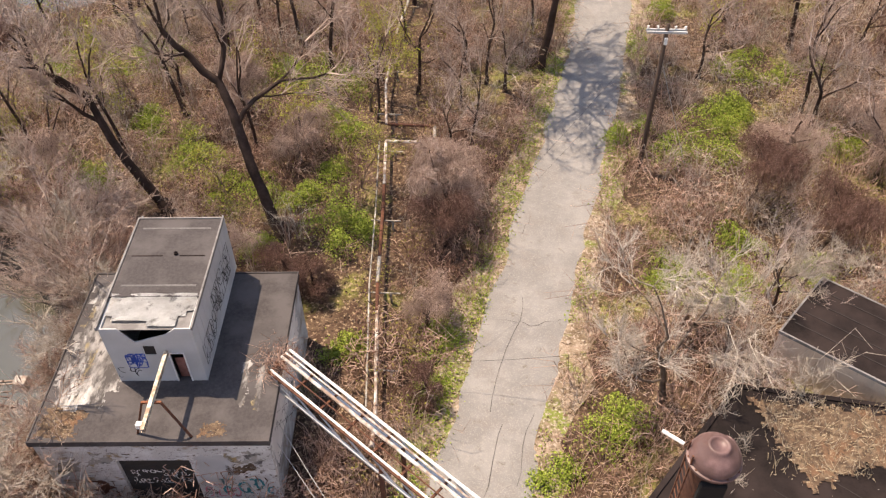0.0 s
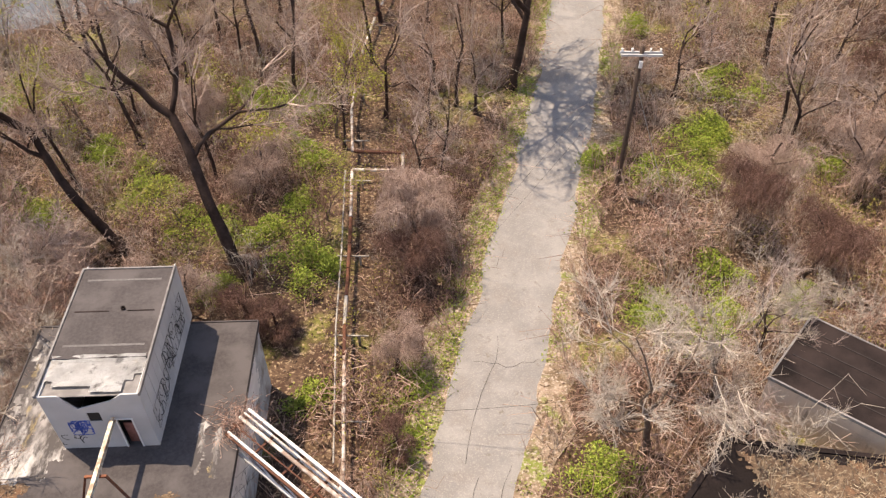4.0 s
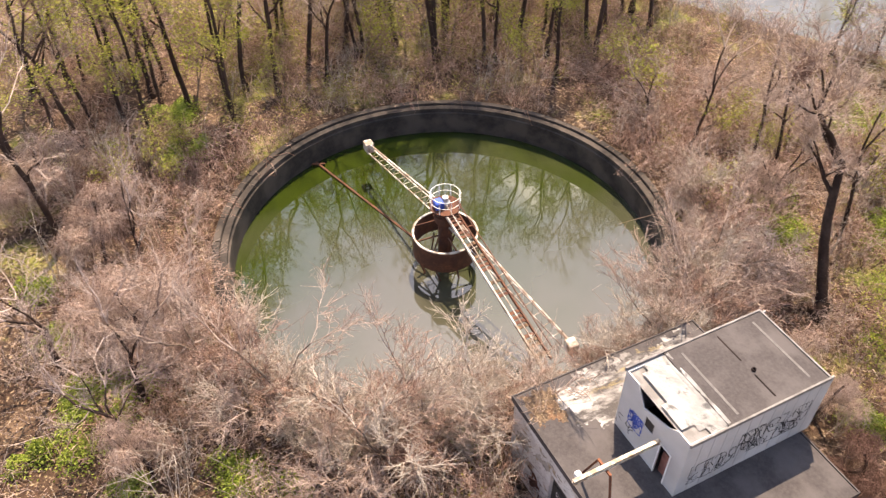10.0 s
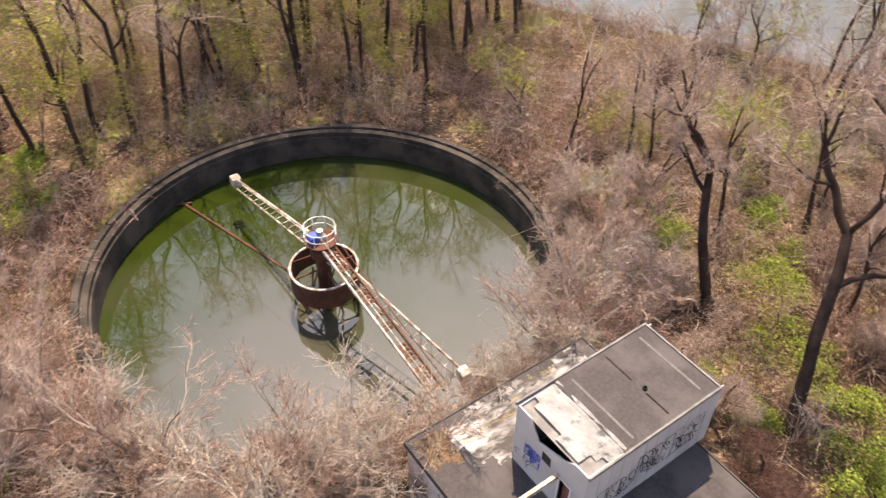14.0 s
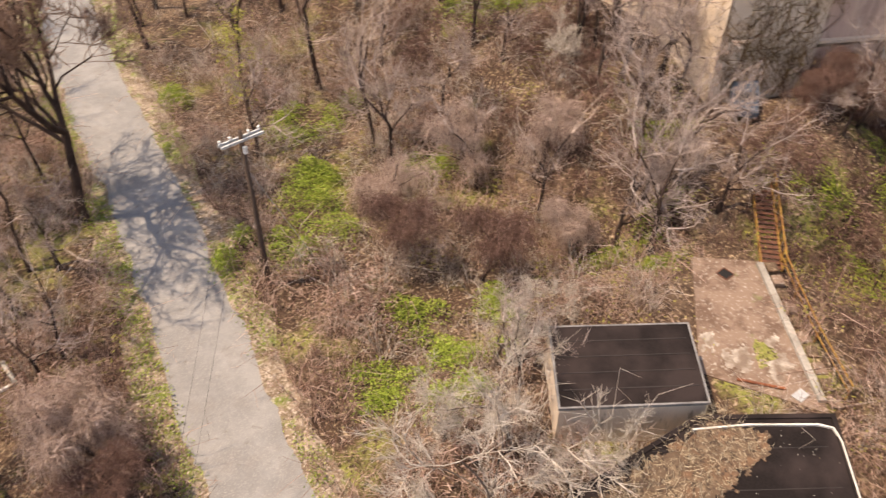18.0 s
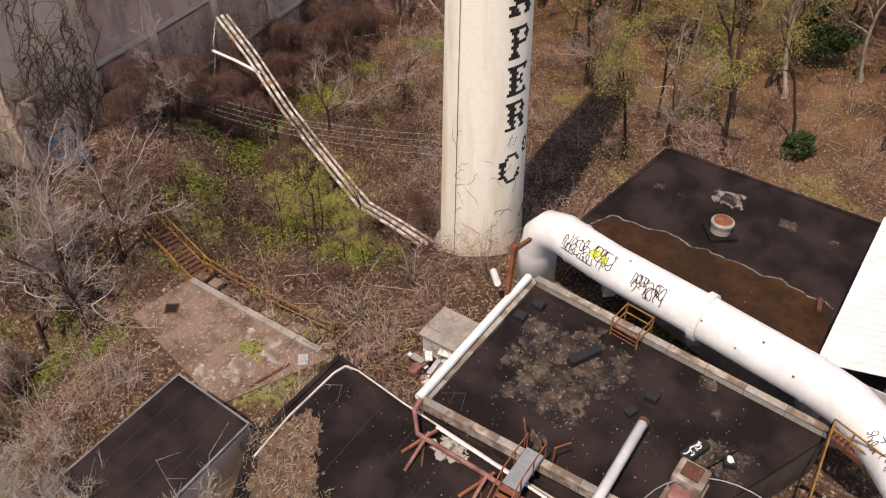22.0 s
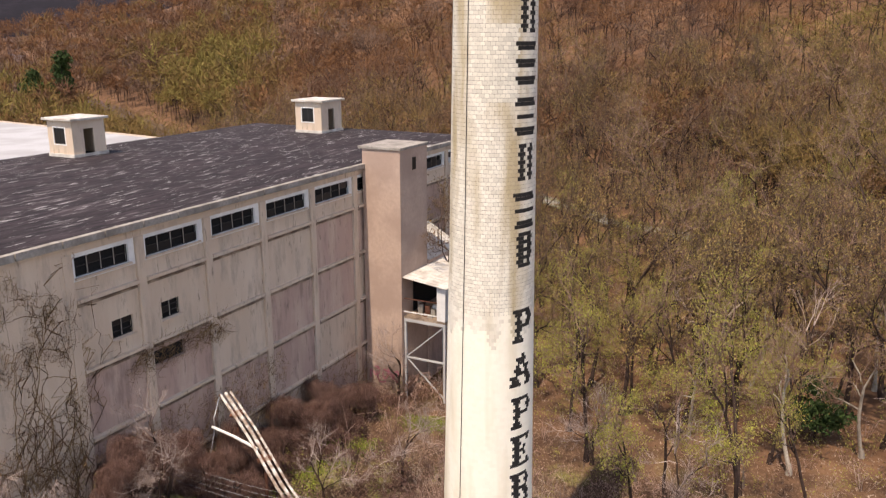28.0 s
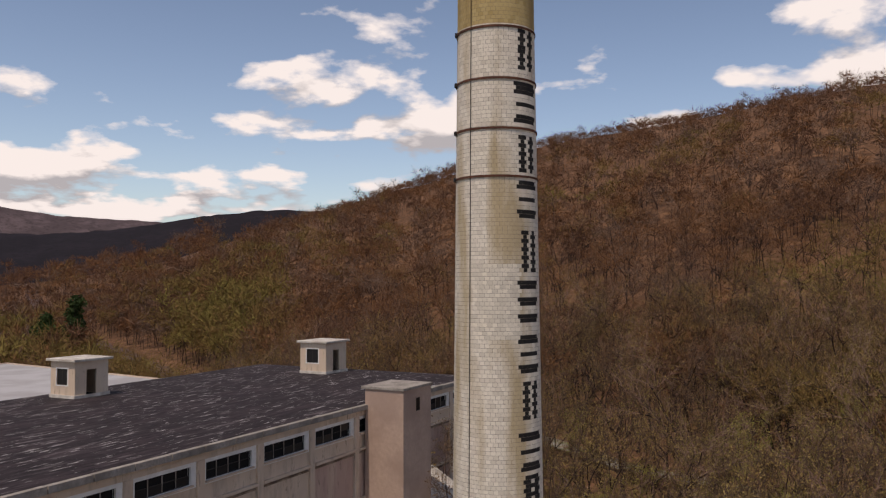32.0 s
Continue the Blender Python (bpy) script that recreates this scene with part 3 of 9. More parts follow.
def islands(name, cols, rough=0.9, trans=0.0):
    """A leaf or twig paint whose pieces differ from one another."""
    m = bpy.data.materials.new(name)
    m.use_nodes = True
    n, l = m.node_tree.nodes, m.node_tree.links
    b = n["Principled BSDF"]
    b.inputs["Roughness"].default_value = rough
    b.inputs["Specular IOR Level"].default_value = 0.15
    g, r = n.new("ShaderNodeNewGeometry"), n.new("ShaderNodeValToRGB")
    e = r.color_ramp.elements
    while len(e) < len(cols):
        e.new(0.5)
    for k, c in enumerate(cols):
        e[k].position, e[k].color = k / max(1, len(cols) - 1), (*c, 1)
    l.new(g.outputs["Random Per Island"], r.inputs["Fac"])
    l.new(r.outputs["Color"], b.inputs["Base Color"])
    if trans:
        b.inputs["Transmission Weight"].default_value = 0.0
        b.inputs["Subsurface Weight"].default_value = trans
        b.inputs["Subsurface Radius"].default_value = (0.05, 0.08, 0.02)
    return m


M_BARK_DARK = bark("dark_bark", (0.060, 0.040, 0.033), (0.025, 0.017, 0.014))
M_BARK_GREY = bark("grey_bark", (0.17, 0.13, 0.105), (0.08, 0.057, 0.045))
M_TWIG_GREY = islands("grey_twigs", ((0.21, 0.142, 0.115), (0.39, 0.29, 0.243), (0.55, 0.445, 0.385)))
M_TWIG_MAUVE = islands("mauve_twigs", ((0.20, 0.14, 0.12), (0.36, 0.275, 0.24), (0.52, 0.43, 0.39)))
M_TWIG_PALE = islands("pale_twigs", ((0.32, 0.265, 0.22), (0.47, 0.405, 0.345), (0.58, 0.515, 0.445)))
M_TWIG_BROWN = islands("brown_twigs", ((0.14, 0.082, 0.06), (0.235, 0.15, 0.115), (0.31, 0.21, 0.165)))
M_BRIAR = islands("red_brown_briars", ((0.085, 0.042, 0.032), (0.28, 0.165, 0.125), (0.60, 0.43, 0.355), (0.22, 0.12, 0.088)))
M_VEIL = islands("hanging_vines", ((0.15, 0.095, 0.075), (0.36, 0.25, 0.205), (0.60, 0.465, 0.40), (0.30, 0.20, 0.16)))
M_BRIAR_DARK = islands("dark_vines", ((0.055, 0.026, 0.021), (0.13, 0.068, 0.053), (0.26, 0.165, 0.138), (0.10, 0.05, 0.039)))
M_STRAW = islands("dry_grass", ((0.30, 0.235, 0.155), (0.43, 0.355, 0.25), (0.52, 0.445, 0.335)))
M_LEAF = islands("fresh_leaves", ((0.11, 0.155, 0.022), (0.23, 0.30, 0.045), (0.36, 0.41, 0.095)), rough=0.6)
M_LEAF_DULL = islands("dull_leaves", ((0.10, 0.13, 0.02), (0.19, 0.23, 0.035), (0.28, 0.31, 0.06)), rough=0.7)
M_BUDS = islands("opening_buds", ((0.19, 0.175, 0.04), (0.29, 0.28, 0.06), (0.33, 0.265, 0.095)), rough=0.7)
M_BUDS_BRIGHT = islands("yellow_green_buds", ((0.24, 0.25, 0.045), (0.37, 0.39, 0.065), (0.42, 0.36, 0.10)), rough=0.7)
M_FALLEN = islands("fallen_leaves", ((0.12, 0.07, 0.048), (0.28, 0.19, 0.135), (0.38, 0.29, 0.22), (0.18, 0.108, 0.075), (0.36, 0.26, 0.195)))
M_EVERGREEN = islands("dark_needles", ((0.025, 0.045, 0.015), (0.05, 0.085, 0.025)), rough=0.7)


def tree_kind(name, mats, label, *args, category="tree", **kw):
    trunk, crown, green = grow_tree(*args, **kw)
    t = thing(name, Matrix.Translation((0, 0, -300)), label, category)
    for nm, soup, mat in (("trunk", trunk, mats[0]), ("crown", crown, mats[1])):
        new(nm, soup.mesh(nm, mat)).parent = t
    if green.v:
        new("leaves", green.mesh("leaves", mats[2], False)).parent = t
    return t


def place(kind, x, y, turn=0.0, size=1.0, z=None):
    m = Matrix.Translation((x, y, ground_z(x, y) if z is None else z)) @ Matrix.Rotation(radians(turn), 4, "Z")
    ob = copy_thing(kind, m)
    ob.scale = (size, size, size)
    return ob


def retire(*kinds):
    """The pattern trees go; only their copies stay."""
    for k in kinds:
        for o in (*k.children_recursive, k):
            bpy.data.objects.remove(o)


# ground kept free of plants
PADS = (
    ((-20.6, 18.6), (-9.0, 19.3), (-9.3, 30.0), (-20.5, 29.2)),
    ((27.4, 7.9), (19.6, 14.4), (12.0, 5.0), (20.6, -2.0)),
    ((23.0, 17.7), (18.2, 21.6), (11.2, 22.2), (4.5, 14.0), (10.0, 5.0), (13, 4), (19.5, 14.0)),
    ((22.2, 24.9), (16.8, 28.9), (13.8, 25.2), (19.1, 21.2)),
    ((38.6, -2.1), (31.6, 5.0), (12, -5), (12, -14), (30.8, -13)),
    ((32, 27.5), (27.5, 29.5), (21.5, 23.5), (25.2, 17.7)),
    ((36, 40), (97, 4), (113, 31), (52, 66)),
)


def in_pad(x, y):
    for p in PADS:
        inside = False
        for (ax, ay), (bx, by) in zip(p, p[1:] + p[:1]):
            if (ay > y) != (by > y) and x < ax + (bx - ax) * (y - ay) / (by - ay):
                inside = not inside
        if inside:
            return True
    return False


def bare(x, y, margin=3.0):
    """Whether nothing grows here: road, tank, water, buildings, chimney."""
    return (abs(x) < 130 and abs(road_off(x, y)) < margin) or math.hypot(x + 36.5, y - 22.8) < 15.3 or river_off(x, y) < 13 or in_pad(x, y) or math.hypot(x - 36, y - 9.7) < 3.6 or math.hypot(x - 41.3, y - 35.2) < 3.0


def scatter(template, name, mat, label, category, spots, rng, size=(0.7, 1.3), smooth=True):
    """One object of many copies of the template shapes, for what nobody could count."""
    shapes = [t.arrays() for t in template]
    out = Soup()
    for x, y, s in spots:
        v, q = shapes[rng.integers(0, len(shapes))]
        a, k = rng.uniform(0, 6.283), s * rng.uniform(*size)
        c, d = math.cos(a) * k, math.sin(a) * k
        w = v @ np.array([[c, d, 0], [-d, c, 0], [0, 0, k * rng.uniform(0.85, 1.2)]])
        out.add(w + [x, y, ground_z(x, y)], q)
    return tagged(new(name, out.mesh(name, mat, smooth)), label, category, kind="stuff")

M_WATER = bpy.data.materials.new("murky_water")
M_WATER.use_nodes = True
_n, _l = M_WATER.node_tree.nodes, M_WATER.node_tree.links
_b = _n["Principled BSDF"]
_b.inputs["Roughness"].default_value, _b.inputs["IOR"].default_value = 0.03, 1.95
_t, _r, _c = _n.new("ShaderNodeTexNoise"), _n.new("ShaderNodeValToRGB"), _n.new("ShaderNodeTexCoord")
_t.inputs["Scale"].default_value, _t.inputs["Detail"].default_value = 0.09, 4
_r.color_ramp.elements[0].position, _r.color_ramp.elements[0].color = 0.30, (0.022, 0.034, 0.004, 1)
_r.color_ramp.elements[1].position, _r.color_ramp.elements[1].color = 0.72, (0.066, 0.063, 0.047, 1)
_g, _m = _n.new("ShaderNodeSeparateXYZ"), _n.new("ShaderNodeMath")      # greener towards -x: tree reflections painted into the water's colour
_m.operation, _m.inputs[1].default_value = "MULTIPLY_ADD", 0.022
_l.new(_c.outputs["Object"], _t.inputs["Vector"])
_l.new(_c.outputs["Object"], _g.inputs[0])
_l.new(_g.outputs["X"], _m.inputs[0])
_l.new(_t.outputs["Fac"], _m.inputs[2])
_l.new(_m.outputs[0], _r.inputs["Fac"])
_l.new(_r.outputs["Color"], _b.inputs["Base Color"])
M_RIVER = material("river_water", (0.10, 0.10, 0.09), rough=0.08, spread=0.15, grain=0.3, bump=0.05, spec=0.6)
M_CONC_DARK = material("stained_concrete", (0.032, 0.026, 0.023), spread=0.5, grain=2.5, big=0.5, tint=(0.095, 0.076, 0.064), tint_amount=0.7)
M_CONC = material("weathered_concrete", (0.33, 0.30, 0.265), spread=0.25, grain=5, big=0.6, tint=(0.17, 0.15, 0.13), tint_amount=0.7)
M_TAR = material("black_roofing", (0.0125, 0.0095, 0.0092), rough=0.9, spec=0.1, spread=0.45, grain=11, big=0.45, tint=(0.036, 0.026, 0.0245), tint_amount=0.8)
M_TAR_GREY = material("grey_roofing", (0.062, 0.055, 0.055), rough=0.85, spread=0.25, grain=7, big=0.7, tint=(0.098, 0.088, 0.087), tint_scale=0.52, tint_amount=0.8, spec=0.15)
M_PALE = material("pale_painted_metal", (0.47, 0.475, 0.475), rough=0.6, spread=0.06, grain=4, big=0.5, tint=(0.36, 0.36, 0.36), tint_amount=0.6, bump=0.1)
M_WHITE = material("white_paint", (0.78, 0.78, 0.76), rough=0.5, spread=0.08, grain=3, big=0.7, tint=(0.56, 0.56, 0.55), tint_amount=0.5, bump=0.12)
M_CREAM = blend_material("cream_concrete", (((0.60, 0.475, 0.365), 0, 0, 0, 0), ((0.66, 0.54, 0.425), 0.4, 0.45, 0.65, 0), ((0.45, 0.365, 0.29), 1.1, 0.52, 0.7, 20), ((0.30, 0.235, 0.185), 2.6, 0.6, 0.7, 45)), bump=0.2, stretch=(1, 1, 0.25))
M_PANEL = blend_material("pinkish_infill", (((0.49, 0.345, 0.285), 0, 0, 0, 0), ((0.57, 0.435, 0.355), 0.5, 0.45, 0.65, 0), ((0.36, 0.255, 0.215), 1.3, 0.52, 0.68, 20), ((0.24, 0.175, 0.145), 3.0, 0.6, 0.7, 45)), bump=0.2, stretch=(1, 1, 0.22))
M_PINK = material("pink_stucco", (0.47, 0.345, 0.275), rough=0.9, spread=0.10, grain=3.0, big=0.3, tint=(0.36, 0.255, 0.205), tint_amount=0.7)
M_RUST = material("rust", (0.12, 0.05, 0.03), rough=0.9, spread=0.5, grain=8, big=1.5, tint=(0.08, 0.035, 0.025), tint_amount=0.9)
M_RUST_PINK = material("faded_red_paint", (0.27, 0.125, 0.11), rough=0.6, spread=0.25, grain=5, big=1.2, tint=(0.14, 0.055, 0.04), tint_amount=0.9)
M_YELLOW = material("yellow_rusty_paint", (0.29, 0.165, 0.04), rough=0.7, spread=0.3, grain=10, big=2.5, tint=(0.20, 0.08, 0.03), tint_amount=0.9)
M_ORANGE = material("orange_rusty_paint", (0.26, 0.09, 0.042), rough=0.75, spread=0.35, grain=9, big=2.2, tint=(0.14, 0.05, 0.03), tint_amount=0.9)
# near-black that paints the unlit depth of openings
M_DARK = material("opening_shade", (0.012, 0.011, 0.011), rough=0.9, spread=0.3)
M_WOOD_POLE = material("creosoted_wood", (0.075, 0.05, 0.038), spread=0.4, grain=10)
M_BLACK = material("black_paint", (0.018, 0.018, 0.02), rough=0.7, spread=0.2)
M_GLASS = material("dark_glass", (0.016, 0.016, 0.017), rough=0.35, spread=0.2, bump=0.02, spec=0.3)
M_FRAME = material("black_window_frame", (0.04, 0.038, 0.036), rough=0.6)
M_MORTAR = material("grey_mortar", (0.20, 0.17, 0.135), spread=0.3)


# ---- settling tank ----
def settling_tank():
    seg = 120
    t = thing("settling_tank", Matrix.Translation(TANK), "round concrete settling tank with stained dark wall, sunk in the ground", "tank")
    wall = lathe([(TANK_R, -4.8), (TANK_R, -0.25), (TANK_R + 0.12, -0.2), (TANK_R + 0.12, 0.12), (TANK_R + 0.55, 0.14), (TANK_R + 0.55, -0.12), (TANK_R + 0.6, -0.15), (TANK_R + 0.6, 0.22), (TANK_R + 1.0, 0.24), (TANK_R + 1.02, -4.8)], seg)
    part("tank_wall", wall, M_CONC_DARK, t, smooth=False)
    for k in range(40):
        a0, a1 = 2 * math.pi * k / 40 + 0.002, 2 * math.pi * (k + 1) / 40 - 0.002
        ring = lambda r: [(r * math.cos(a0 + (a1 - a0) * i / 4), r * math.sin(a0 + (a1 - a0) * i / 4)) for i in range(5)]
        part("coping", prism(ring(TANK_R + 1.04) + ring(TANK_R + 0.62)[::-1], 0.20, 0.29 + 0.02 * (k % 3 == 0)), M_CONC_DARK, t)
    tagged(link_mesh("water", lathe([(TANK_R + 0.05, 0.0), (0, 0.0)], 96), M_WATER), "murky green still water filling the round tank", "water", kind="structure").location = TANK + Vector((0, 0, -2.0))


settling_tank()
RIVER = [(x, 108.2 + 0.6235 * x + (0.0353 * (x + 30) ** 2 if x > -30 else 0)) for x in range(-400, 31, 10)]
tagged(ribbon_mesh("river_water", RIVER, 15.5, -1.1, M_RIVER), "grey river water behind the trees", "river", kind="structure")




def brick_paint(name, cols, stain):
    """Glazed brick: each brick a little different, with long yellow-brown stains running down."""
    m = islands_paint(name, cols)
    n, l = m.node_tree.nodes, m.node_tree.links
    b = n["Principled BSDF"]
    src = b.inputs["Base Color"].links[0].from_socket
    co, mp, t, r, mix = (n.new(k) for k in ("ShaderNodeTexCoord", "ShaderNodeMapping", "ShaderNodeTexNoise", "ShaderNodeMapRange", "ShaderNodeMix"))
    mp.inputs["Scale"].default_value = (1, 1, 0.16)
    t.inputs["Scale"].default_value, t.inputs["Detail"].default_value = 0.7, 6
    r.inputs["From Min"].default_value, r.inputs["From Max"].default_value, r.inputs["To Max"].default_value = 0.50, 0.66, 0.8
    mix.data_type, mix.blend_type = "RGBA", "MIX"
    mix.inputs["B"].default_value = (*stain, 1)
    l.new(co.outputs["Object"], mp.inputs["Vector"])
    l.new(mp.outputs["Vector"], t.inputs["Vector"])
    l.new(t.outputs["Fac"], r.inputs["Value"])
    l.new(r.outputs["Result"], mix.inputs["Factor"])
    l.new(src, mix.inputs["A"])
    l.new(mix.outputs["Result"], b.inputs["Base Color"])
    return m


def islands_paint(name, cols, rough=0.8):
    m = bpy.data.materials.new(name)
    m.use_nodes = True
    n, l = m.node_tree.nodes, m.node_tree.links
    b = n["Principled BSDF"]
    b.inputs["Roughness"].default_value = rough
    b.inputs["Specular IOR Level"].default_value = 0.2
    g, r = n.new("ShaderNodeNewGeometry"), n.new("ShaderNodeValToRGB")
    e = r.color_ramp.elements
    while len(e) < len(cols):
        e.new(0.5)
    for k, c in enumerate(cols):
        e[k].position, e[k].color = k / max(1, len(cols) - 1), (*c, 1)
    l.new(g.outputs["Random Per Island"], r.inputs["Fac"])
    l.new(r.outputs["Color"], b.inputs["Base Color"])
    return m


M_BRICK = brick_paint("cream_glazed_brick", ((0.62, 0.57, 0.48), (0.72, 0.67, 0.57), (0.78, 0.73, 0.63), (0.67, 0.61, 0.52)), (0.42, 0.32, 0.17))
M_BRICK_LIME = brick_paint("limewashed_brick", ((0.82, 0.76, 0.64), (0.86, 0.81, 0.69), (0.84, 0.78, 0.66)), (0.70, 0.62, 0.47))
M_LIME = material("cream_limewash", (0.80, 0.74, 0.62), spread=0.12)
M_BRICK_GOLD = brick_paint("yellow_glazed_brick", ((0.40, 0.30, 0.13), (0.50, 0.39, 0.19), (0.46, 0.35, 0.16)), (0.30, 0.21, 0.09))
M_BRICK_DARK = brick_paint("dark_brick", ((0.018, 0.017, 0.017), (0.03, 0.028, 0.027)), (0.02, 0.018, 0.016))
M_SOIL = blend_material("roof_soil", (((0.10, 0.066, 0.045), 0, 0, 0, 0), ((0.17, 0.12, 0.08), 2.3, 0.48, 0.62, 0), ((0.15, 0.085, 0.052), 0.9, 0.52, 0.62, 15), ((0.05, 0.034, 0.025), 5, 0.52, 0.62, 40), ((0.36, 0.29, 0.2), 9, 0.58, 0.66, 70)))
M_PATCHY = blend_material("peeling_roof", (((0.33, 0.31, 0.28), 0, 0, 0, 0), ((0.56, 0.54, 0.51), 1.2, 0.56, 0.64, 0), ((0.34, 0.25, 0.13), 0.9, 0.54, 0.62, 25), ((0.12, 0.11, 0.105), 2.2, 0.52, 0.6, 50)), bump=0.4)
M_TIDE = blend_material("crusted_tide_mark", (((0.17, 0.145, 0.13), 0, 0, 0, 0), ((0.26, 0.23, 0.21), 1.5, 0.48, 0.6, 0), ((0.05, 0.04, 0.036), 2.5, 0.52, 0.62, 20)))
M_PUDDLE = material("rusty_puddle", (0.048, 0.023, 0.009), rough=0.1, spread=0.4, grain=1.2, big=0.4, tint=(0.026, 0.014, 0.007), tint_amount=0.7, bump=0.0, spec=0.2)
M_MILLROOF = blend_material("worn_tar_roof", (((0.026, 0.020, 0.022), 0, 0, 0, 0), ((0.045, 0.033, 0.037), 0.5, 0.45, 0.62, 0), ((0.11, 0.092, 0.098), 1.0, 0.55, 0.68, 25), ((0.016, 0.012, 0.014), 1.6, 0.5, 0.58, 60), ((0.40, 0.38, 0.38), 2.6, 0.60, 0.65, 90)), bump=0.5, bump_scale=3, stretch=(0.2, 1.5, 1))
M_BLUE = material("blue_spray_paint", (0.03, 0.09, 0.42), rough=0.5, spread=0.2, bump=0.0)
M_TEAL = material("teal_spray_paint", (0.03, 0.22, 0.25), rough=0.5, spread=0.2, bump=0.0)
M_ACID = material("yellow_spray_paint", (0.62, 0.68, 0.05), rough=0.5, spread=0.1, bump=0.0)
M_PINKSPRAY = material("pink_spray_paint", (0.62, 0.20, 0.26), rough=0.5, spread=0.1, bump=0.0)
M_STEEL = material("galvanised_steel", (0.42, 0.43, 0.43), rough=0.45, metal=0.6, spread=0.15, grain=8, bump=0.1)
M_BLUE_CAR = material("faded_blue_paint", (0.055, 0.072, 0.10), rough=0.4, spread=0.15)


def stroke(bm, surface, pts, w):
    """A painted line on a surface: surface(u, v) gives the place; w is its width."""
    fine = [(a + (c - a) * i / 4, b + (e - b) * i / 4) for (a, b), (c, e) in zip(pts, pts[1:]) for i in range(4)] + [pts[-1]]
    for (u0, v0), (u1, v1) in zip(fine, fine[1:]):
        d = math.hypot(u1 - u0, v1 - v0) or 1.0
        nu, nv = -(v1 - v0) / d * w / 2, (u1 - u0) / d * w / 2
        bm.faces.new([bm.verts.new(surface(a, b)) for a, b in ((u0 - nu, v0 - nv), (u1 - nu, v1 - nv), (u1 + nu, v1 + nv), (u0 + nu, v0 + nv))])


def scribble(surface, u0, v0, u1, v1, n, w, seed):
    """Looping spray-can tags that fill a box on a surface."""
    rng = random.Random(seed)
    bm = bmesh.new()
    for k in range(n):
        cu, cv = u0 + (u1 - u0) * (k + rng.random()) / n, v0 + (v1 - v0) * rng.random()
        ru, rv = (u1 - u0) / n * rng.uniform(0.4, 0.9), (v1 - v0) * rng.uniform(0.2, 0.5)
        ru = max(ru, rv * rng.uniform(0.35, 0.9))
        a, turn = rng.uniform(0, 6.28), rng.choice((-1, 1)) * rng.uniform(0.5, 0.9)
        pts = []
        for i in range(rng.randint(5, 9)):
            pts.append((min(u1, max(u0, cu + ru * math.cos(a))), min(v1, max(v0, cv + rv * math.sin(a)))))
            a += turn
            ru *= rng.uniform(0.8, 1.15)
        stroke(bm, surface, pts, w)
    return bm


def blot(surface, u, v, r, seed, sides=14, jag=0.35):
    """An uneven patch on a surface."""
    rng = random.Random(seed)
    bm = bmesh.new()
    bm.faces.new([bm.verts.new(surface(u + r * (1 + jag * rng.uniform(-1, 1)) * math.cos(6.2832 * k / sides), v + r * 0.8 * (1 + jag * rng.uniform(-1, 1)) * math.sin(6.2832 * k / sides))) for k in range(sides)])
    return bm


def patch(surface, pts, seed, n=6, jag=0.12):
    """A flat patch between given corners, ragged at its edges and worn through in places."""
    rng = random.Random(seed)
    us, vs = [p[0] for p in pts], [p[1] for p in pts]
    cell = max(max(us) - min(us), max(vs) - min(vs)) / 70
    cols, rows = int((max(us) - min(us) + 2 * jag) / cell) + 1, int((max(vs) - min(vs) + 2 * jag) / cell) + 1
    at = lambda i, j: (min(us) - jag + i * cell, min(vs) - jag + j * cell)
    bm, made = bmesh.new(), {}

    def corner(i, j):
        if (i, j) not in made:
            u, v = at(i, j)
            made[i, j] = bm.verts.new(surface(u + cell * rng.uniform(-0.35, 0.35), v + cell * rng.uniform(-0.35, 0.35)))
        return made[i, j]

    for i in range(cols):
        for j in range(rows):
            u, v = at(i + 0.5, j + 0.5)
            inside, near = False, 1e9
            for (au, av), (bu, bv) in zip(pts, pts[1:] + pts[:1]):
                if (av > v) != (bv > v) and u < au + (bu - au) * (v - av) / (bv - av):
                    inside = not inside
                du, dv = bu - au, bv - av
                f = max(0.0, min(1.0, ((u - au) * du + (v - av) * dv) / (du * du + dv * dv)))
                near = min(near, math.hypot(u - au - f * du, v - av - f * dv))
            k = 0.5 / jag
            if (near if inside else -near) + 2.2 * jag * (noise.noise((u * k, v * k, seed)) + 0.6 * noise.noise((u * k * 3, v * k * 3, seed + 9))) > 0:
                bm.faces.new((corner(i, j), corner(i + 1, j), corner(i + 1, j + 1), corner(i, j + 1)))
    return bm


M_PEEL = material("peeling_white_paint", (0.60, 0.57, 0.53), rough=0.7, spread=0.25, grain=6, big=1.8, tint=(0.20, 0.12, 0.08), tint_scale=0.46, tint_amount=0.85)


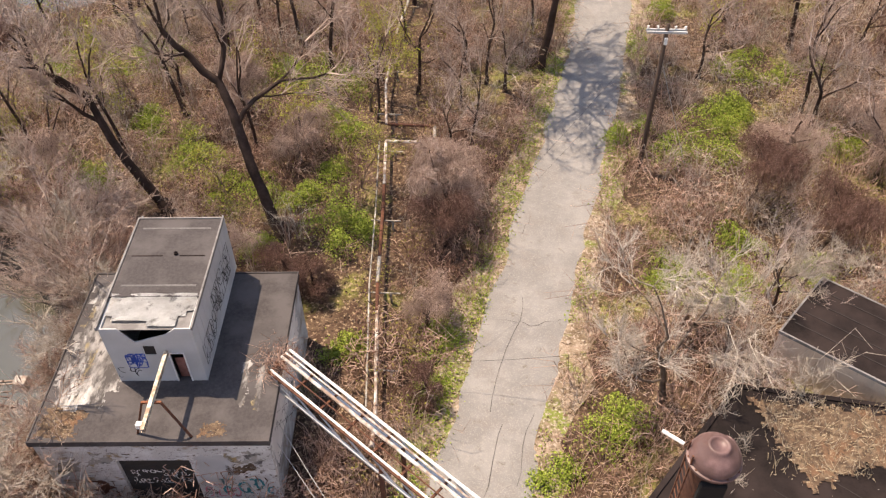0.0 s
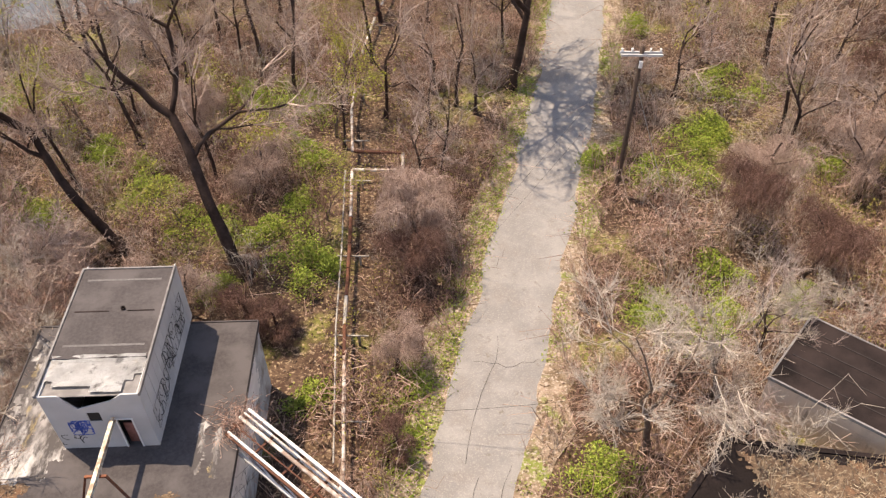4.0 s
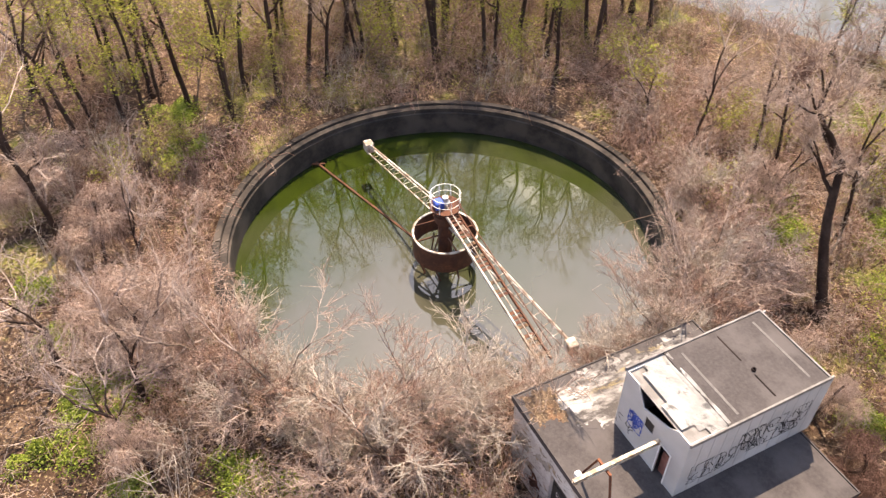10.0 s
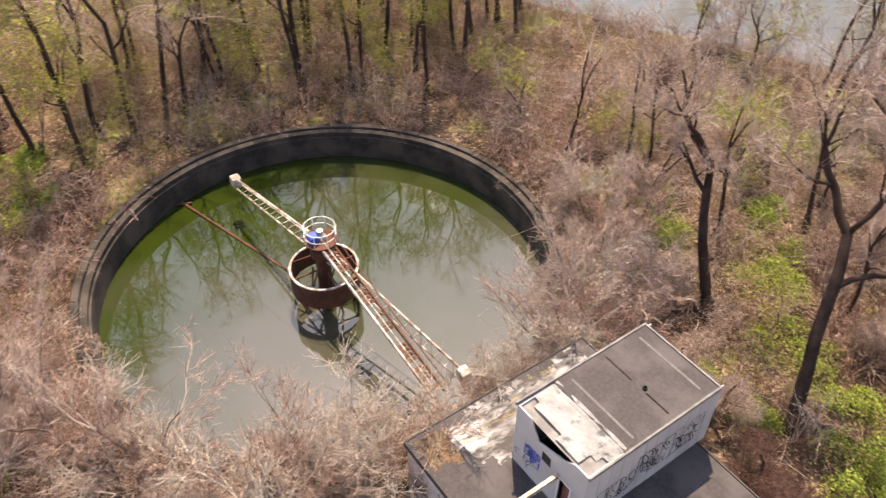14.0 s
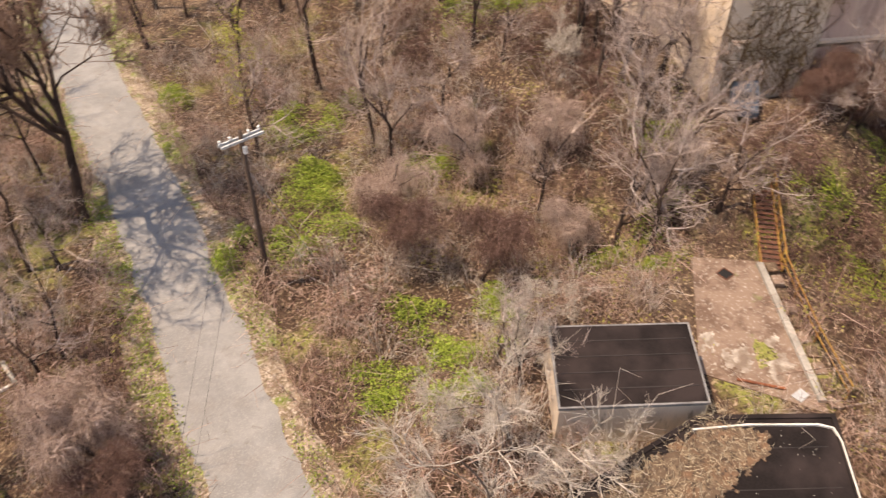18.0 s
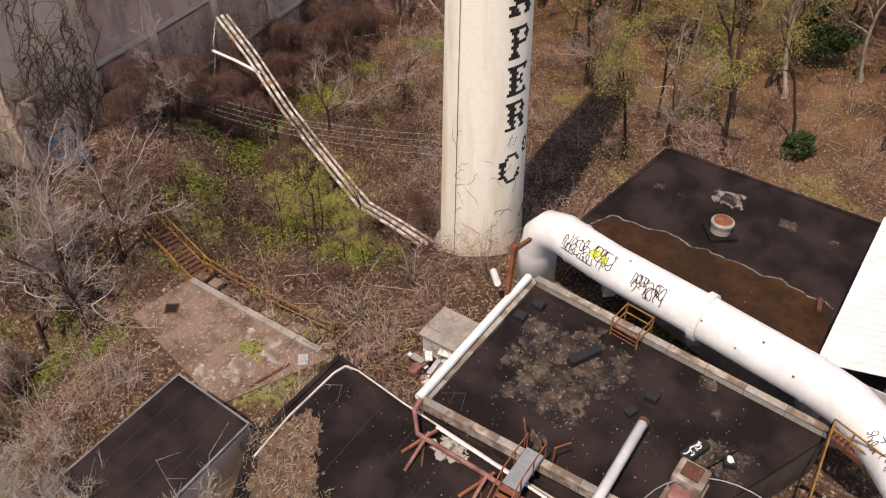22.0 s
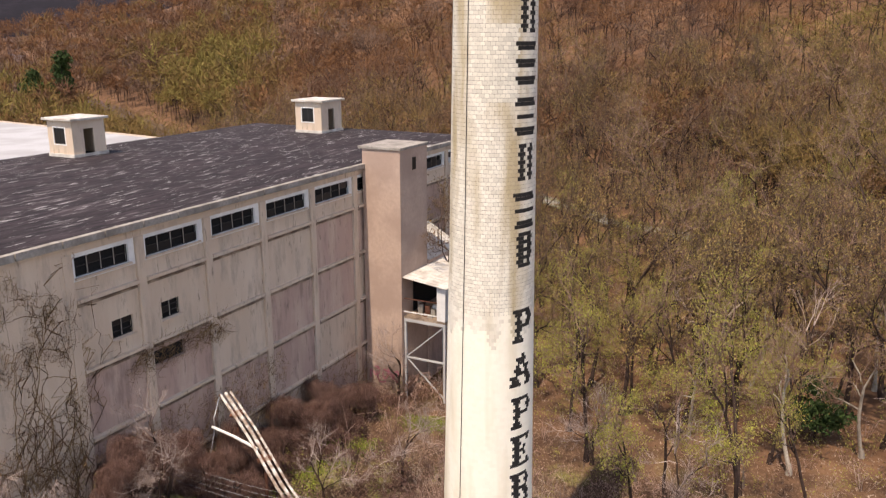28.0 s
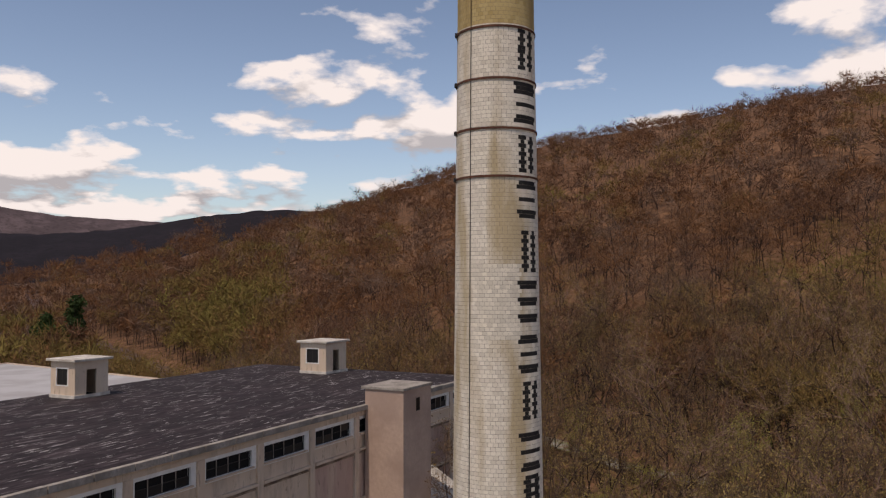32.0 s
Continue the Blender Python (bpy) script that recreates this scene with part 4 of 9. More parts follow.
M_EDGE = material("grey_flashing", (0.20, 0.19, 0.185), rough=0.6, spread=0.2, grain=5, big=1.5, tint=(0.10, 0.092, 0.09), tint_amount=0.7)
M_LAP = material("grey_roof_lap", (0.125, 0.117, 0.115), rough=0.8, spread=0.3, grain=6, big=2.0)
M_INSUL = blend_material("stained_insulation", (((0.47, 0.465, 0.455), 0, 0, 0, 0), ((0.60, 0.60, 0.59), 0.8, 0.42, 0.56, 0), ((0.37, 0.31, 0.235), 0.7, 0.60, 0.72, 25), ((0.20, 0.195, 0.19), 1.7, 0.57, 0.67, 60)), bump=0.9, bump_scale=3)
M_WORN = blend_material("worn_pale_roofing", (((0.072, 0.065, 0.063), 0, 0, 0, 0), ((0.26, 0.245, 0.235), 0.9, 0.46, 0.62, 0), ((0.34, 0.26, 0.12), 0.5, 0.58, 0.68, 25), ((0.50, 0.485, 0.465), 1.0, 0.50, 0.68, 70), ((0.07, 0.063, 0.06), 2.4, 0.56, 0.64, 50)), bump=0.3, stretch=(1.4, 0.5, 1))
M_FRONT = blend_material("peeling_block_wall", (((0.50, 0.49, 0.475), 0, 0, 0, 0), ((0.62, 0.62, 0.61), 0.6, 0.45, 0.6, 0), ((0.27, 0.20, 0.13), 0.8, 0.57, 0.66, 25), ((0.13, 0.10, 0.075), 2.5, 0.58, 0.66, 50), ((0.05, 0.04, 0.035), 7.0, 0.61, 0.66, 80)), bump=0.5, stretch=(1, 1, 1.6))
M_BLUEWALL = material("flaking_pale_blue_paint", (0.44, 0.47, 0.48), spread=0.2, grain=4, big=1.1, tint=(0.22, 0.19, 0.16), tint_scale=0.5, tint_amount=0.8)


# ---- pump house ----
def pump_house():
    t = thing("pump_house", Matrix.Translation((-14.6, 24.25, 0)) @ Matrix.Rotation(radians(3.4), 4, "Z"), "flat-roofed concrete pump house with graffiti and a pale rooftop cabin", "building")
    # walls in pieces, with the door opening through the front
    part("wall", boxes((-5.25, -5.1, -0.6, -1.9, -4.8, 4.9), (1.45, -5.1, -0.6, 5.25, -4.8, 4.9), (-1.9, -5.1, 3.55, 1.45, -4.8, 4.9)), M_FRONT, t, "peeling off-white block front wall")
    part("wall", boxes((4.95, -4.8, -0.6, 5.25, 5.1, 4.9)), M_BLUEWALL, t, "side wall with pale blue-grey flaking paint")
    part("wall", boxes((-5.25, -4.8, -0.6, -4.95, 5.1, 4.9)), M_CONC, t)
    part("wall", boxes((-4.95, 4.8, -0.6, 4.95, 5.1, 4.9)), M_CONC, t)
    part("floor_slab", boxes((-4.95, -4.8, -0.6, 4.95, 4.8, 0.1)), M_CONC_DARK, t)
    for k in range(9):
        part("door_slat", boxes((-1.9, -4.92 + 0.01 * (k % 2), 0.1 + 0.385 * k, 1.45, -4.84, 0.47 + 0.385 * k)), M_FRAME, t)
    part("roof", boxes((-5.3, -5.15, 4.9, 5.3, 5.15, 5.2), bevel=0.02), M_TAR_GREY, t, "grey tar roofing with pale worn patches")
    for a in ((-5.36, -5.22, 4.9, 5.36, -5.15, 5.25), (-5.36, 5.15, 4.9, 5.36, 5.22, 5.25), (-5.36, -5.15, 4.9, -5.3, 5.15, 5.25), (5.3, -5.15, 4.9, 5.36, 5.15, 5.25)):
        part("roof_edge", boxes(a), M_TAR_GREY, t)
    flat = lambda u, v: Vector((u, v, 5.205))
    part("worn_patch", patch(flat, [(-4.9, 4.4), (-3.6, 4.6), (-2.5, 1.0), (-2.2, -2.4), (-2.8, -3.4), (-4.9, -3.6)], 1, 14, 0.3), M_WORN, t, "flaking white and yellowish roof patch")
    part("worn_patch", patch(flat, [(3.45, -0.9), (3.8, -0.6), (3.9, -3.3), (3.5, -3.2)], 2, 10, 0.13), M_WORN, t)
    part("worn_patch", patch(flat, [(4.3, -1.2), (4.6, -1.0), (4.6, -3.6), (4.3, -3.4)], 12, 10, 0.1), M_WORN, t)
    part("worn_patch", patch(lambda u, v: Vector((u, v, 5.206)), [(-5.0, -3.4), (-3.2, -3.6), (-3.4, -5.0), (-5.1, -5.0)], 3, 6, 0.2), M_SOIL, t)
    part("worn_patch", patch(lambda u, v: Vector((u, v, 5.206)), [(2.3, -4.3), (3.2, -4.2), (3.3, -4.9), (2.2, -4.9)], 4, 5, 0.15), M_SOIL, t)
    # cabin of upright ribbed sheets
    cab = part("cabin", boxes((-2.05, 5.15, 5.2, 1.95, 5.2, 8.9), (-2.05, -1.8, 5.2, -2.0, 5.2, 8.9), (1.9, -1.8, 5.2, 1.95, 5.2, 8.9)), M_PALE, t, "pale grey sheet-metal cabin")
    rng = random.Random(4)
    for y in np.arange(-1.8, 5.1, 0.62):
        part("panel", boxes((1.95, y + 0.012, 5.2, 1.99 + 0.006 * rng.random(), y + 0.608, 8.9)), M_PALE, cab)
        part("panel", boxes((-2.09, y + 0.012, 5.2, -2.05, y + 0.608, 8.9)), M_PALE, cab)
    # front, torn open under the eave
    y0, y1 = -1.86, -1.8
    bm = boxes((-2.1, y0, 5.2, -0.45, y1, 8.0), (-0.45, y0, 5.2, 0.08, y1, 7.12), (-0.45, y0, 7.74, 0.08, y1, 8.0), (0.08, y0, 5.2, 0.66, y1, 8.0), (0.66, y0, 7.2, 1.26, y1, 8.0), (1.26, y0, 5.2, 1.99, y1, 8.9), (-2.1, y0, 8.0, -1.3, y1, 8.9))
    for a, b, c in (((-1.3, 8.0), (-0.7, 8.0), (-1.3, 8.9)), ((-0.7, 8.0), (0.9, 8.0), (0.75, 8.5)), ((0.9, 8.0), (1.26, 8.0), (1.26, 8.9)), ((0.75, 8.5), (0.9, 8.0), (1.26, 8.9))):
        lo = [bm.verts.new((p[0], y0, p[1])) for p in (a, b, c)]
        hi = [bm.verts.new((p[0], y1, p[1])) for p in (a, b, c)]
        bm.faces.new(lo)
        bm.faces.new(hi[::-1])
        for i in range(3):
            bm.faces.new((lo[i], hi[i], hi[(i + 1) % 3], lo[(i + 1) % 3]))
    part("front_sheet", bm, M_PALE, cab, "front sheet torn open below the eave")
    part("window", boxes((-0.45, -1.82, 7.12, 0.08, -1.79, 7.74)), M_GLASS, cab)
    part("door", boxes((0.7, -1.62, 5.22, 1.22, -1.57, 6.6)), M_RUST_PINK, cab, "broken rusty door standing inside")
    part("door_frame", boxes((0.6, -1.89, 5.2, 0.66, -1.8, 7.26), (1.26, -1.89, 5.2, 1.32, -1.8, 7.26), (0.66, -1.89, 7.2, 1.26, -1.8, 7.26)), M_WHITE, cab)
    # roof: sound at the back, stripped to white boards at the front
    roof = part("cabin_roof", boxes((-2.12, 0.0, 8.9, 2.02, 5.28, 9.0)), M_TAR_GREY, t)
    for a in ((-2.18, -1.92, 8.86, -2.1, 5.34, 9.06), (2.0, -1.92, 8.86, 2.08, 5.34, 9.06), (-2.1, 5.26, 8.86, 2.0, 5.34, 9.06)):
        part("roof_edge", boxes(a), M_EDGE, roof)
    for a in ((-1.75, 4.5, 9.0, 1.6, 4.62, 9.012), (-1.75, 0.62, 9.0, 1.7, 0.74, 9.012), (-1.8, 2.6, 9.0, -0.3, 2.67, 9.012), (0.5, 2.6, 9.0, 1.7, 2.67, 9.012)):
        part("seam", boxes(a), M_LAP if a[1] != 2.6 else M_TAR, roof)
    part("vent_pipe", lathe([(0.1, 0), (0.1, 0.1), (0.06, 0.1), (0.06, 0.0)], 10), M_TAR, roof).location = (0.3, 2.75, 9.0)
    bm = boxes((-2.0, -1.8, 8.75, 1.9, 0.0, 8.8))
    part("bare_deck", bm, M_EDGE, roof, "stripped roof deck with white torn insulation")
    sheet = bmesh.new()
    rows = [[sheet.verts.new((-2.0 + 3.9 * i / 12, -1.7 + 1.85 * j / 6, 8.91 + 0.10 * noise.noise((i * 0.5, j * 0.6, 2.0)) + (0.12 if j == 6 else 0))) for i in range(13)] for j in range(7)]
    for j in range(6):
        for i in range(12):
            if not (j == 0 and i in (2, 3, 4, 5)) and not (i > 9 and j < 2) and not (i + j < 2) and not (i == 11 and j == 2):
                sheet.faces.new((rows[j][i], rows[j][i + 1], rows[j + 1][i + 1], rows[j + 1][i]))
    bmesh.ops.solidify(sheet, geom=sheet.faces[:], thickness=0.03)
    part("torn_insulation", sheet, M_INSUL, roof, "torn white insulation sheet with brown stains")
    # paint
    front = lambda u, v: Vector((u, -1.866, v))
    part("graffiti", scribble(front, -1.4, 6.2, -0.5, 7.2, 22, 0.05, 3), M_BLUE, cab)
    part("graffiti", scribble(front, -2.05, 5.5, -0.8, 6.2, 5, 0.035, 4), M_BLACK, cab)
    side = lambda u, v: Vector((2.0, u, v))
    part("graffiti", scribble(side, -1.3, 5.7, 1.0, 7.0, 20, 0.04, 5), M_BLACK, cab)
    part("graffiti", scribble(side, 1.1, 6.0, 4.9, 7.7, 34, 0.045, 6), M_BLACK, cab)
    wall = lambda u, v: Vector((u, -5.106, v))
    part("graffiti", patch(wall, [(1.7, 3.9), (3.4, 3.9), (3.4, 1.6), (1.7, 1.4)], 7, 4, 0.1), M_PALE, t, "grey-blue painted-over patch")
    part("graffiti", scribble(wall, 2.4, 0.6, 4.9, 1.9, 8, 0.12, 8), M_TEAL, t)
    part("graffiti", scribble(wall, 1.7, 0.4, 3.4, 1.4, 6, 0.07, 9), M_PINKSPRAY, t)
    for row in (1.35, 1.95):
        part("graffiti", scribble(lambda u, v: Vector((u, -4.93, v)), -1.6, row, 1.2, row + 0.5, 16, 0.045, int(10 * row)), M_WHITE, t)
    for k, (u, v, r, m) in enumerate(((-4.2, 3.0, 0.7, M_PATCHY), (-3.0, 1.2, 0.6, M_RUST), (4.0, 3.6, 0.7, M_PATCHY), (-2.6, 3.6, 0.5, M_PATCHY), (3.7, 2.7, 0.5, M_SOIL))):
        part("stain", patch(wall, [(u - r, v - 0.6 * r), (u + 0.8 * r, v - 0.8 * r), (u + r, v + 0.6 * r), (u - 0.7 * r, v + 0.8 * r)], 20 + k, 8, 0.28), m, t)
    right = lambda u, v: Vector((5.256, u, v))
    part("graffiti", scribble(right, -4.5, 2.0, 1.5, 4.0, 9, 0.07, 31), M_BLACK, t)
    part("stain", patch(right, [(-4.9, 4.6), (3.5, 4.6), (3.2, 2.6), (-4.6, 2.2)], 32, 7, 0.2), M_WHITE, t)
    return t


pump_house()


def hoist_beam():
    t = thing("hoist_beam", Matrix.Translation((-14.6, 24.25, 0)) @ Matrix.Rotation(radians(3.4), 4, "Z"), "yellowish steel hoist beam on a rusty frame over the roof", "hoist")
    part("beam", boxes((0.52, -6.1, 7.28, 0.68, -1.95, 7.33), (0.52, -6.1, 7.48, 0.68, -1.95, 7.53), (0.58, -6.1, 7.33, 0.62, -1.95, 7.48)), material("cream_flaking_paint", (0.60, 0.55, 0.44), rough=0.6, tint=(0.25, 0.13, 0.07), tint_amount=0.8, big=2.5), t)
    part("crossbar", bar((0.1, -4.55, 7.25), (0.95, -4.55, 7.25), 0.1), M_ORANGE, t)
    part("leg", bar((0.12, -4.55, 7.25), (-0.55, -4.75, 5.2), 0.09), M_RUST, t)
    part("leg", bar((0.93, -4.55, 7.25), (1.9, -4.95, 5.2), 0.09), M_RUST, t)
    part("hook_block", boxes((0.15, -5.75, 7.0, 0.45, -5.5, 7.28), bevel=0.03), M_WHITE, t)


hoist_beam()


# ---- clarifier drive in the tank ----
def clarifier():
    t = thing("clarifier", Matrix.Translation((-35.6, 22.3, 0)), "rusty clarifier drive with drum and bridge in the tank", "machine")
    drum = part("drum", lathe([(2.1, -0.75), (2.1, 0.85), (2.03, 0.85), (2.03, -0.75), (2.1, -0.75)], 40), M_RUST, t, "dark rusty open drum", smooth=False)
    part("rim", lathe([(2.13, 0.82), (2.13, 0.9), (2.0, 0.9), (2.0, 0.82), (2.13, 0.82)], 40), M_PEEL, drum)
    part("column", lathe([(0.45, -4.5), (0.45, 1.8), (0.7, 1.9), (0.7, 2.4), (0.3, 2.5), (0.3, 3.0), (0, 3.05)], 16), M_RUST, t)
    for k in range(8):
        a = k * math.pi / 4
        part("strut", bar((2.0 * math.cos(a), 2.0 * math.sin(a), 0.7), (0.5 * math.cos(a), 0.5 * math.sin(a), 1.7 if k % 2 else 0.7), 0.08), M_RUST, t)
        part("leg", bar((1.85 * math.cos(a), 1.85 * math.sin(a), -0.75), (1.5 * math.cos(a + 0.3), 1.5 * math.sin(a + 0.3), -2.6), 0.09), M_RUST, t)
    rail = part("railing", tube(bmesh.new(), [(0.95 * math.cos(k * 0.3142), 0.95 * math.sin(k * 0.3142), 4.0) for k in range(21)], 0.024, 6, False), M_WHITE, t, "pale round guard rail")
    part("lower_rail", tube(bmesh.new(), [(0.95 * math.cos(k * 0.3142), 0.95 * math.sin(k * 0.3142), 3.5) for k in range(21)], 0.02, 6, False), M_WHITE, rail)
    for k in range(8):
        a = k * math.pi / 4
        part("post", bar((0.95 * math.cos(a), 0.95 * math.sin(a), 3.0), (0.95 * math.cos(a), 0.95 * math.sin(a), 4.02), 0.04), M_WHITE, rail)
    part("deck", lathe([(1.0, 2.98), (1.0, 3.05), (0.0, 3.06)], 20), M_RUST, t)
    part("motor", boxes((-0.3, -0.75, 3.06, 0.35, -0.2, 3.6), bevel=0.06), M_BLUE, t, "blue drive motor")
    part("gearbox", lathe([(0.32, 3.06), (0.32, 3.35), (0.2, 3.45), (0.2, 3.75), (0, 3.8)], 14), M_STEEL, t)
    # the two raking arms: lattice girders
    for end, mat, nm in (((-10.7, -1.4, 0.7), M_PEEL, 1), ((11.4, 2.7, 0.7), M_PEEL, 2)):
        e = Vector(end)
        d = e.normalized()
        s = Vector((-d.y, d.x, 0)).normalized() * 0.35
        a0 = Vector((d.x * 0.9, d.y * 0.9, 2.3))
        arm = part("arm", bar(a0 + Vector((0, 0, 0.5)), e + Vector((0, 0, 0.35)), 0.09), mat, t, "pale peeling lattice arm")
        for sg in (-1, 1):
            part("chord", bar(a0 + sg * s - Vector((0, 0, 0.3)), e + sg * s * 0.7 - Vector((0, 0, 0.2)), 0.07), mat, arm)
        n = 13
        for k in range(n):
            p, q = a0.lerp(e, k / n), a0.lerp(e, (k + 0.5) / n)
            for sg in (-1, 1):
                part("brace", bar(p + Vector((0, 0, 0.5)), q + sg * s - Vector((0, 0, 0.3)), 0.028), mat if k % 3 else M_RUST, arm)
            part("brace", bar(q + s - Vector((0, 0, 0.3)), q - s - Vector((0, 0, 0.3)), 0.035), mat, arm)
        part("end_box", boxes((e.x - 0.35, e.y - 0.3, e.z - 0.25, e.x + 0.35, e.y + 0.3, e.z + 0.45), bevel=0.04), M_PEEL, arm)
    # access bridge to the near rim
    e, a0 = Vector((11.6, 1.0, 0.5)), Vector((0.8, 0.1, 2.9))
    d = (e - a0).normalized()
    s = Vector((-d.y, d.x, 0)).normalized() * 0.38
    br = part("bridge", bar(a0 + s, e + s, 0.1, 0.2), M_RUST, t, "rusty access bridge with rotten planks")
    part("beam", bar(a0 - s, e - s, 0.1, 0.2), M_PEEL, br)
    rng = random.Random(7)
    for k in range(34):
        if rng.random() < 0.25:
            continue
        p = a0.lerp(e, (k + 0.5) / 34)
        part("plank", bar(p - s * 1.05, p + s * 1.05, 0.24, 0.04), M_RUST if rng.random() < 0.6 else M_SOIL, br)
    for sg in (-1, 1):
        part("handrail", bar(a0 + sg * s + Vector((0, 0, 0.9)), e + sg * s + Vector((0, 0, 0.9)), 0.05), M_PEEL if sg < 0 else M_RUST, br)
    # sunken scraper beam floating at the far side
    b = thing("sunken_beam", Matrix.Identity(4), "rusty red beam lying half sunk in the water", "beam")
    part("beam", bar((-49.6, 17.6, -1.93), (-38.6, 21.4, -2.02), 0.14), M_RUST, b)
    part("crosspiece", bar((-49.4, 17.2, -1.88), (-49.0, 18.2, -1.88), 0.12), M_RUST, b)


clarifier()


# ---- pipes, rack and pole ----
def pipe_rack():
    t = thing("pipe_rack", Matrix.Identity(4), "pipe bridge of pale flaking pipes and trusses over the lane", "pipe bridge")
    a, b = Vector((-9.2, 23.5, 5.5)), Vector((6.6, 11.2, 5.2))
    d = (b - a).normalized()
    s = Vector((-d.y, d.x, 0))
    for off, z, r, m in ((0.62, 0.35, 0.075, M_WHITE), (0.36, 0.40, 0.045, M_PEEL), (0.1, 0.36, 0.085, M_PEEL), (-0.30, 0.33, 0.035, M_RUST), (-0.62, 0.05, 0.06, M_WHITE)):
        part("pipe", tube(bmesh.new(), [a + s * off + Vector((0, 0, z)), a.lerp(b, 0.5) + s * off + Vector((0, 0, z - 0.06)), b + s * off + Vector((0, 0, z))], r, 8), m, t)
    for off in (-0.75, 0.75):
        part("chord", bar(a + s * off, b + s * off, 0.09), M_RUST, t)
        part("chord", bar(a + s * off - Vector((0, 0, 0.9)), b + s * off - Vector((0, 0, 0.9)), 0.12), M_PALE, t)
        for k in range(12):
            p, q = a.lerp(b, k / 12) + s * off, a.lerp(b, (k + 1) / 12) + s * off
            part("brace", bar(p, q - Vector((0, 0, 0.9)), 0.06), M_PALE, t)
    for k in range(13):
        p = a.lerp(b, k / 12)
        part("crossbar", bar(p - s * 0.8, p + s * 0.8, 0.1), M_RUST, t)
    for f, off in ((0.36, -0.7), (0.36, 0.7)):
        p = a.lerp(b, f) + s * off
        part("post", bar((p.x, p.y, -0.3), (p.x, p.y, 4.6), 0.2), M_RUST, t)
    for k, (p, q) in enumerate((((-9.3, 21.5, 3.9), (-5.5, 17.0, 2.2)), ((-9.2, 20.6, 3.4), (-5.2, 16.2, 2.4)))):
        part("cable", tube(bmesh.new(), [p, ((p[0] + q[0]) / 2, (p[1] + q[1]) / 2, (p[2] + q[2]) / 2 - 0.3), q], 0.014, 5), M_PALE, t)
    rng = np.random.default_rng(19)
    clump = Soup()
    p = rng.normal(0, 1, (520, 3)) * [0.55, 0.6, 0.28] + [-9.3, 23.6, 5.55]
    spikes(clump, p, p + rng.normal(0, 0.28, (520, 3)) + [0, 0, -0.05], 0.012, 0.005)
    tagged(new("vine_clump", clump.mesh("vine_clump", M_BRIAR, False)), "dead brown vines heaped over the end of the pipes", "vines", kind="stuff")


pipe_rack()


def steam_line():
    t = thing("steam_line", Matrix.Identity(4), "peeling white steam pipe with an expansion loop among the brush", "pipe")
    way = [(-5.0, 22.0, 1.0), (-5.1, 24.4, 1.0), (-6.0, 33.2, 1.0), (-6.4, 39.9, 1.0), (-7.0, 47.3, 1.0), (-3.5, 47.2, 1.05), (-3.6, 49.2, 1.05), (-7.2, 49.4, 1.0), (-7.8, 54.7, 1.0), (-7.8, 62.7, 1.0), (-7.2, 69.0, 1.0), (-5.4, 80.0, 1.0)]
    rng = random.Random(2)
    for p, q in zip(way, way[1:]):
        p, q = Vector(p), Vector(q)
        n = max(1, int((q - p).length / 2.2))
        for k in range(n):
            a, b = p.lerp(q, k / n), p.lerp(q, (k + 0.97) / n)
            part("pipe", tube(bmesh.new(), [a, b], 0.095 + 0.03 * rng.random(), 8), rng.choice((M_PEEL, M_PEEL, M_PEEL, M_PATCHY, M_RUST)), t)
    for p, q in zip(way[1:5], way[2:5]):
        o = Vector((-0.5, 0, -0.1))
        part("return_pipe", tube(bmesh.new(), [Vector(p) + o, Vector(q) + o], 0.05, 6), M_PATCHY, t)
    for x, y in ((-5.2, 26.9), (-5.8, 32.6), (-6.35, 39.0), (-6.9, 46.4), (-7.3, 51.0), (-7.8, 57.0), (-7.8, 63.0), (-7.4, 68.0)):
        part("support", boxes((x - 0.75, y - 0.035, 0.73, x + 1.2, y + 0.035, 0.80), (x - 0.7, y - 0.06, -0.4, x - 0.58, y + 0.06, 0.7), (x + 0.6, y - 0.06, -0.4, x + 0.72, y + 0.06, 0.7)), M_PATCHY, t)


steam_line()


def utility_pole():
    t = thing("utility_pole", Matrix.Translation((11.15, 46.4, 0)), "dark wooden utility pole with pale double crossarms", "utility pole")
    part("pole", lathe([(0.19, -0.6), (0.17, 4), (0.13, 11.2), (0, 11.25)], 10), M_WOOD_POLE, t, smooth=True)
    for y in (-0.16, 0.16):
        part("crossarm", boxes((-1.25, y - 0.05, 10.62, 1.25, y + 0.05, 10.76)), M_PALE, t)
    for x in (-1.15, -0.55, 0.55, 1.15):
        ins = part("insulator", lathe([(0.03, 10.76), (0.07, 10.82), (0.05, 10.88), (0.08, 10.94), (0, 11.0)], 8), M_WHITE, t)
        ins.location = (x, 0.16, 0)
    part("cutout", boxes((-0.1, -0.34, 9.9, 0.1, -0.18, 10.35), bevel=0.02), M_WHITE, t)
    part("guy_wire", tube(bmesh.new(), [(0.1, 0, 8.5), (3.2, -1.8, 0.0)], 0.02, 4), M_STEEL, t)


utility_pole()


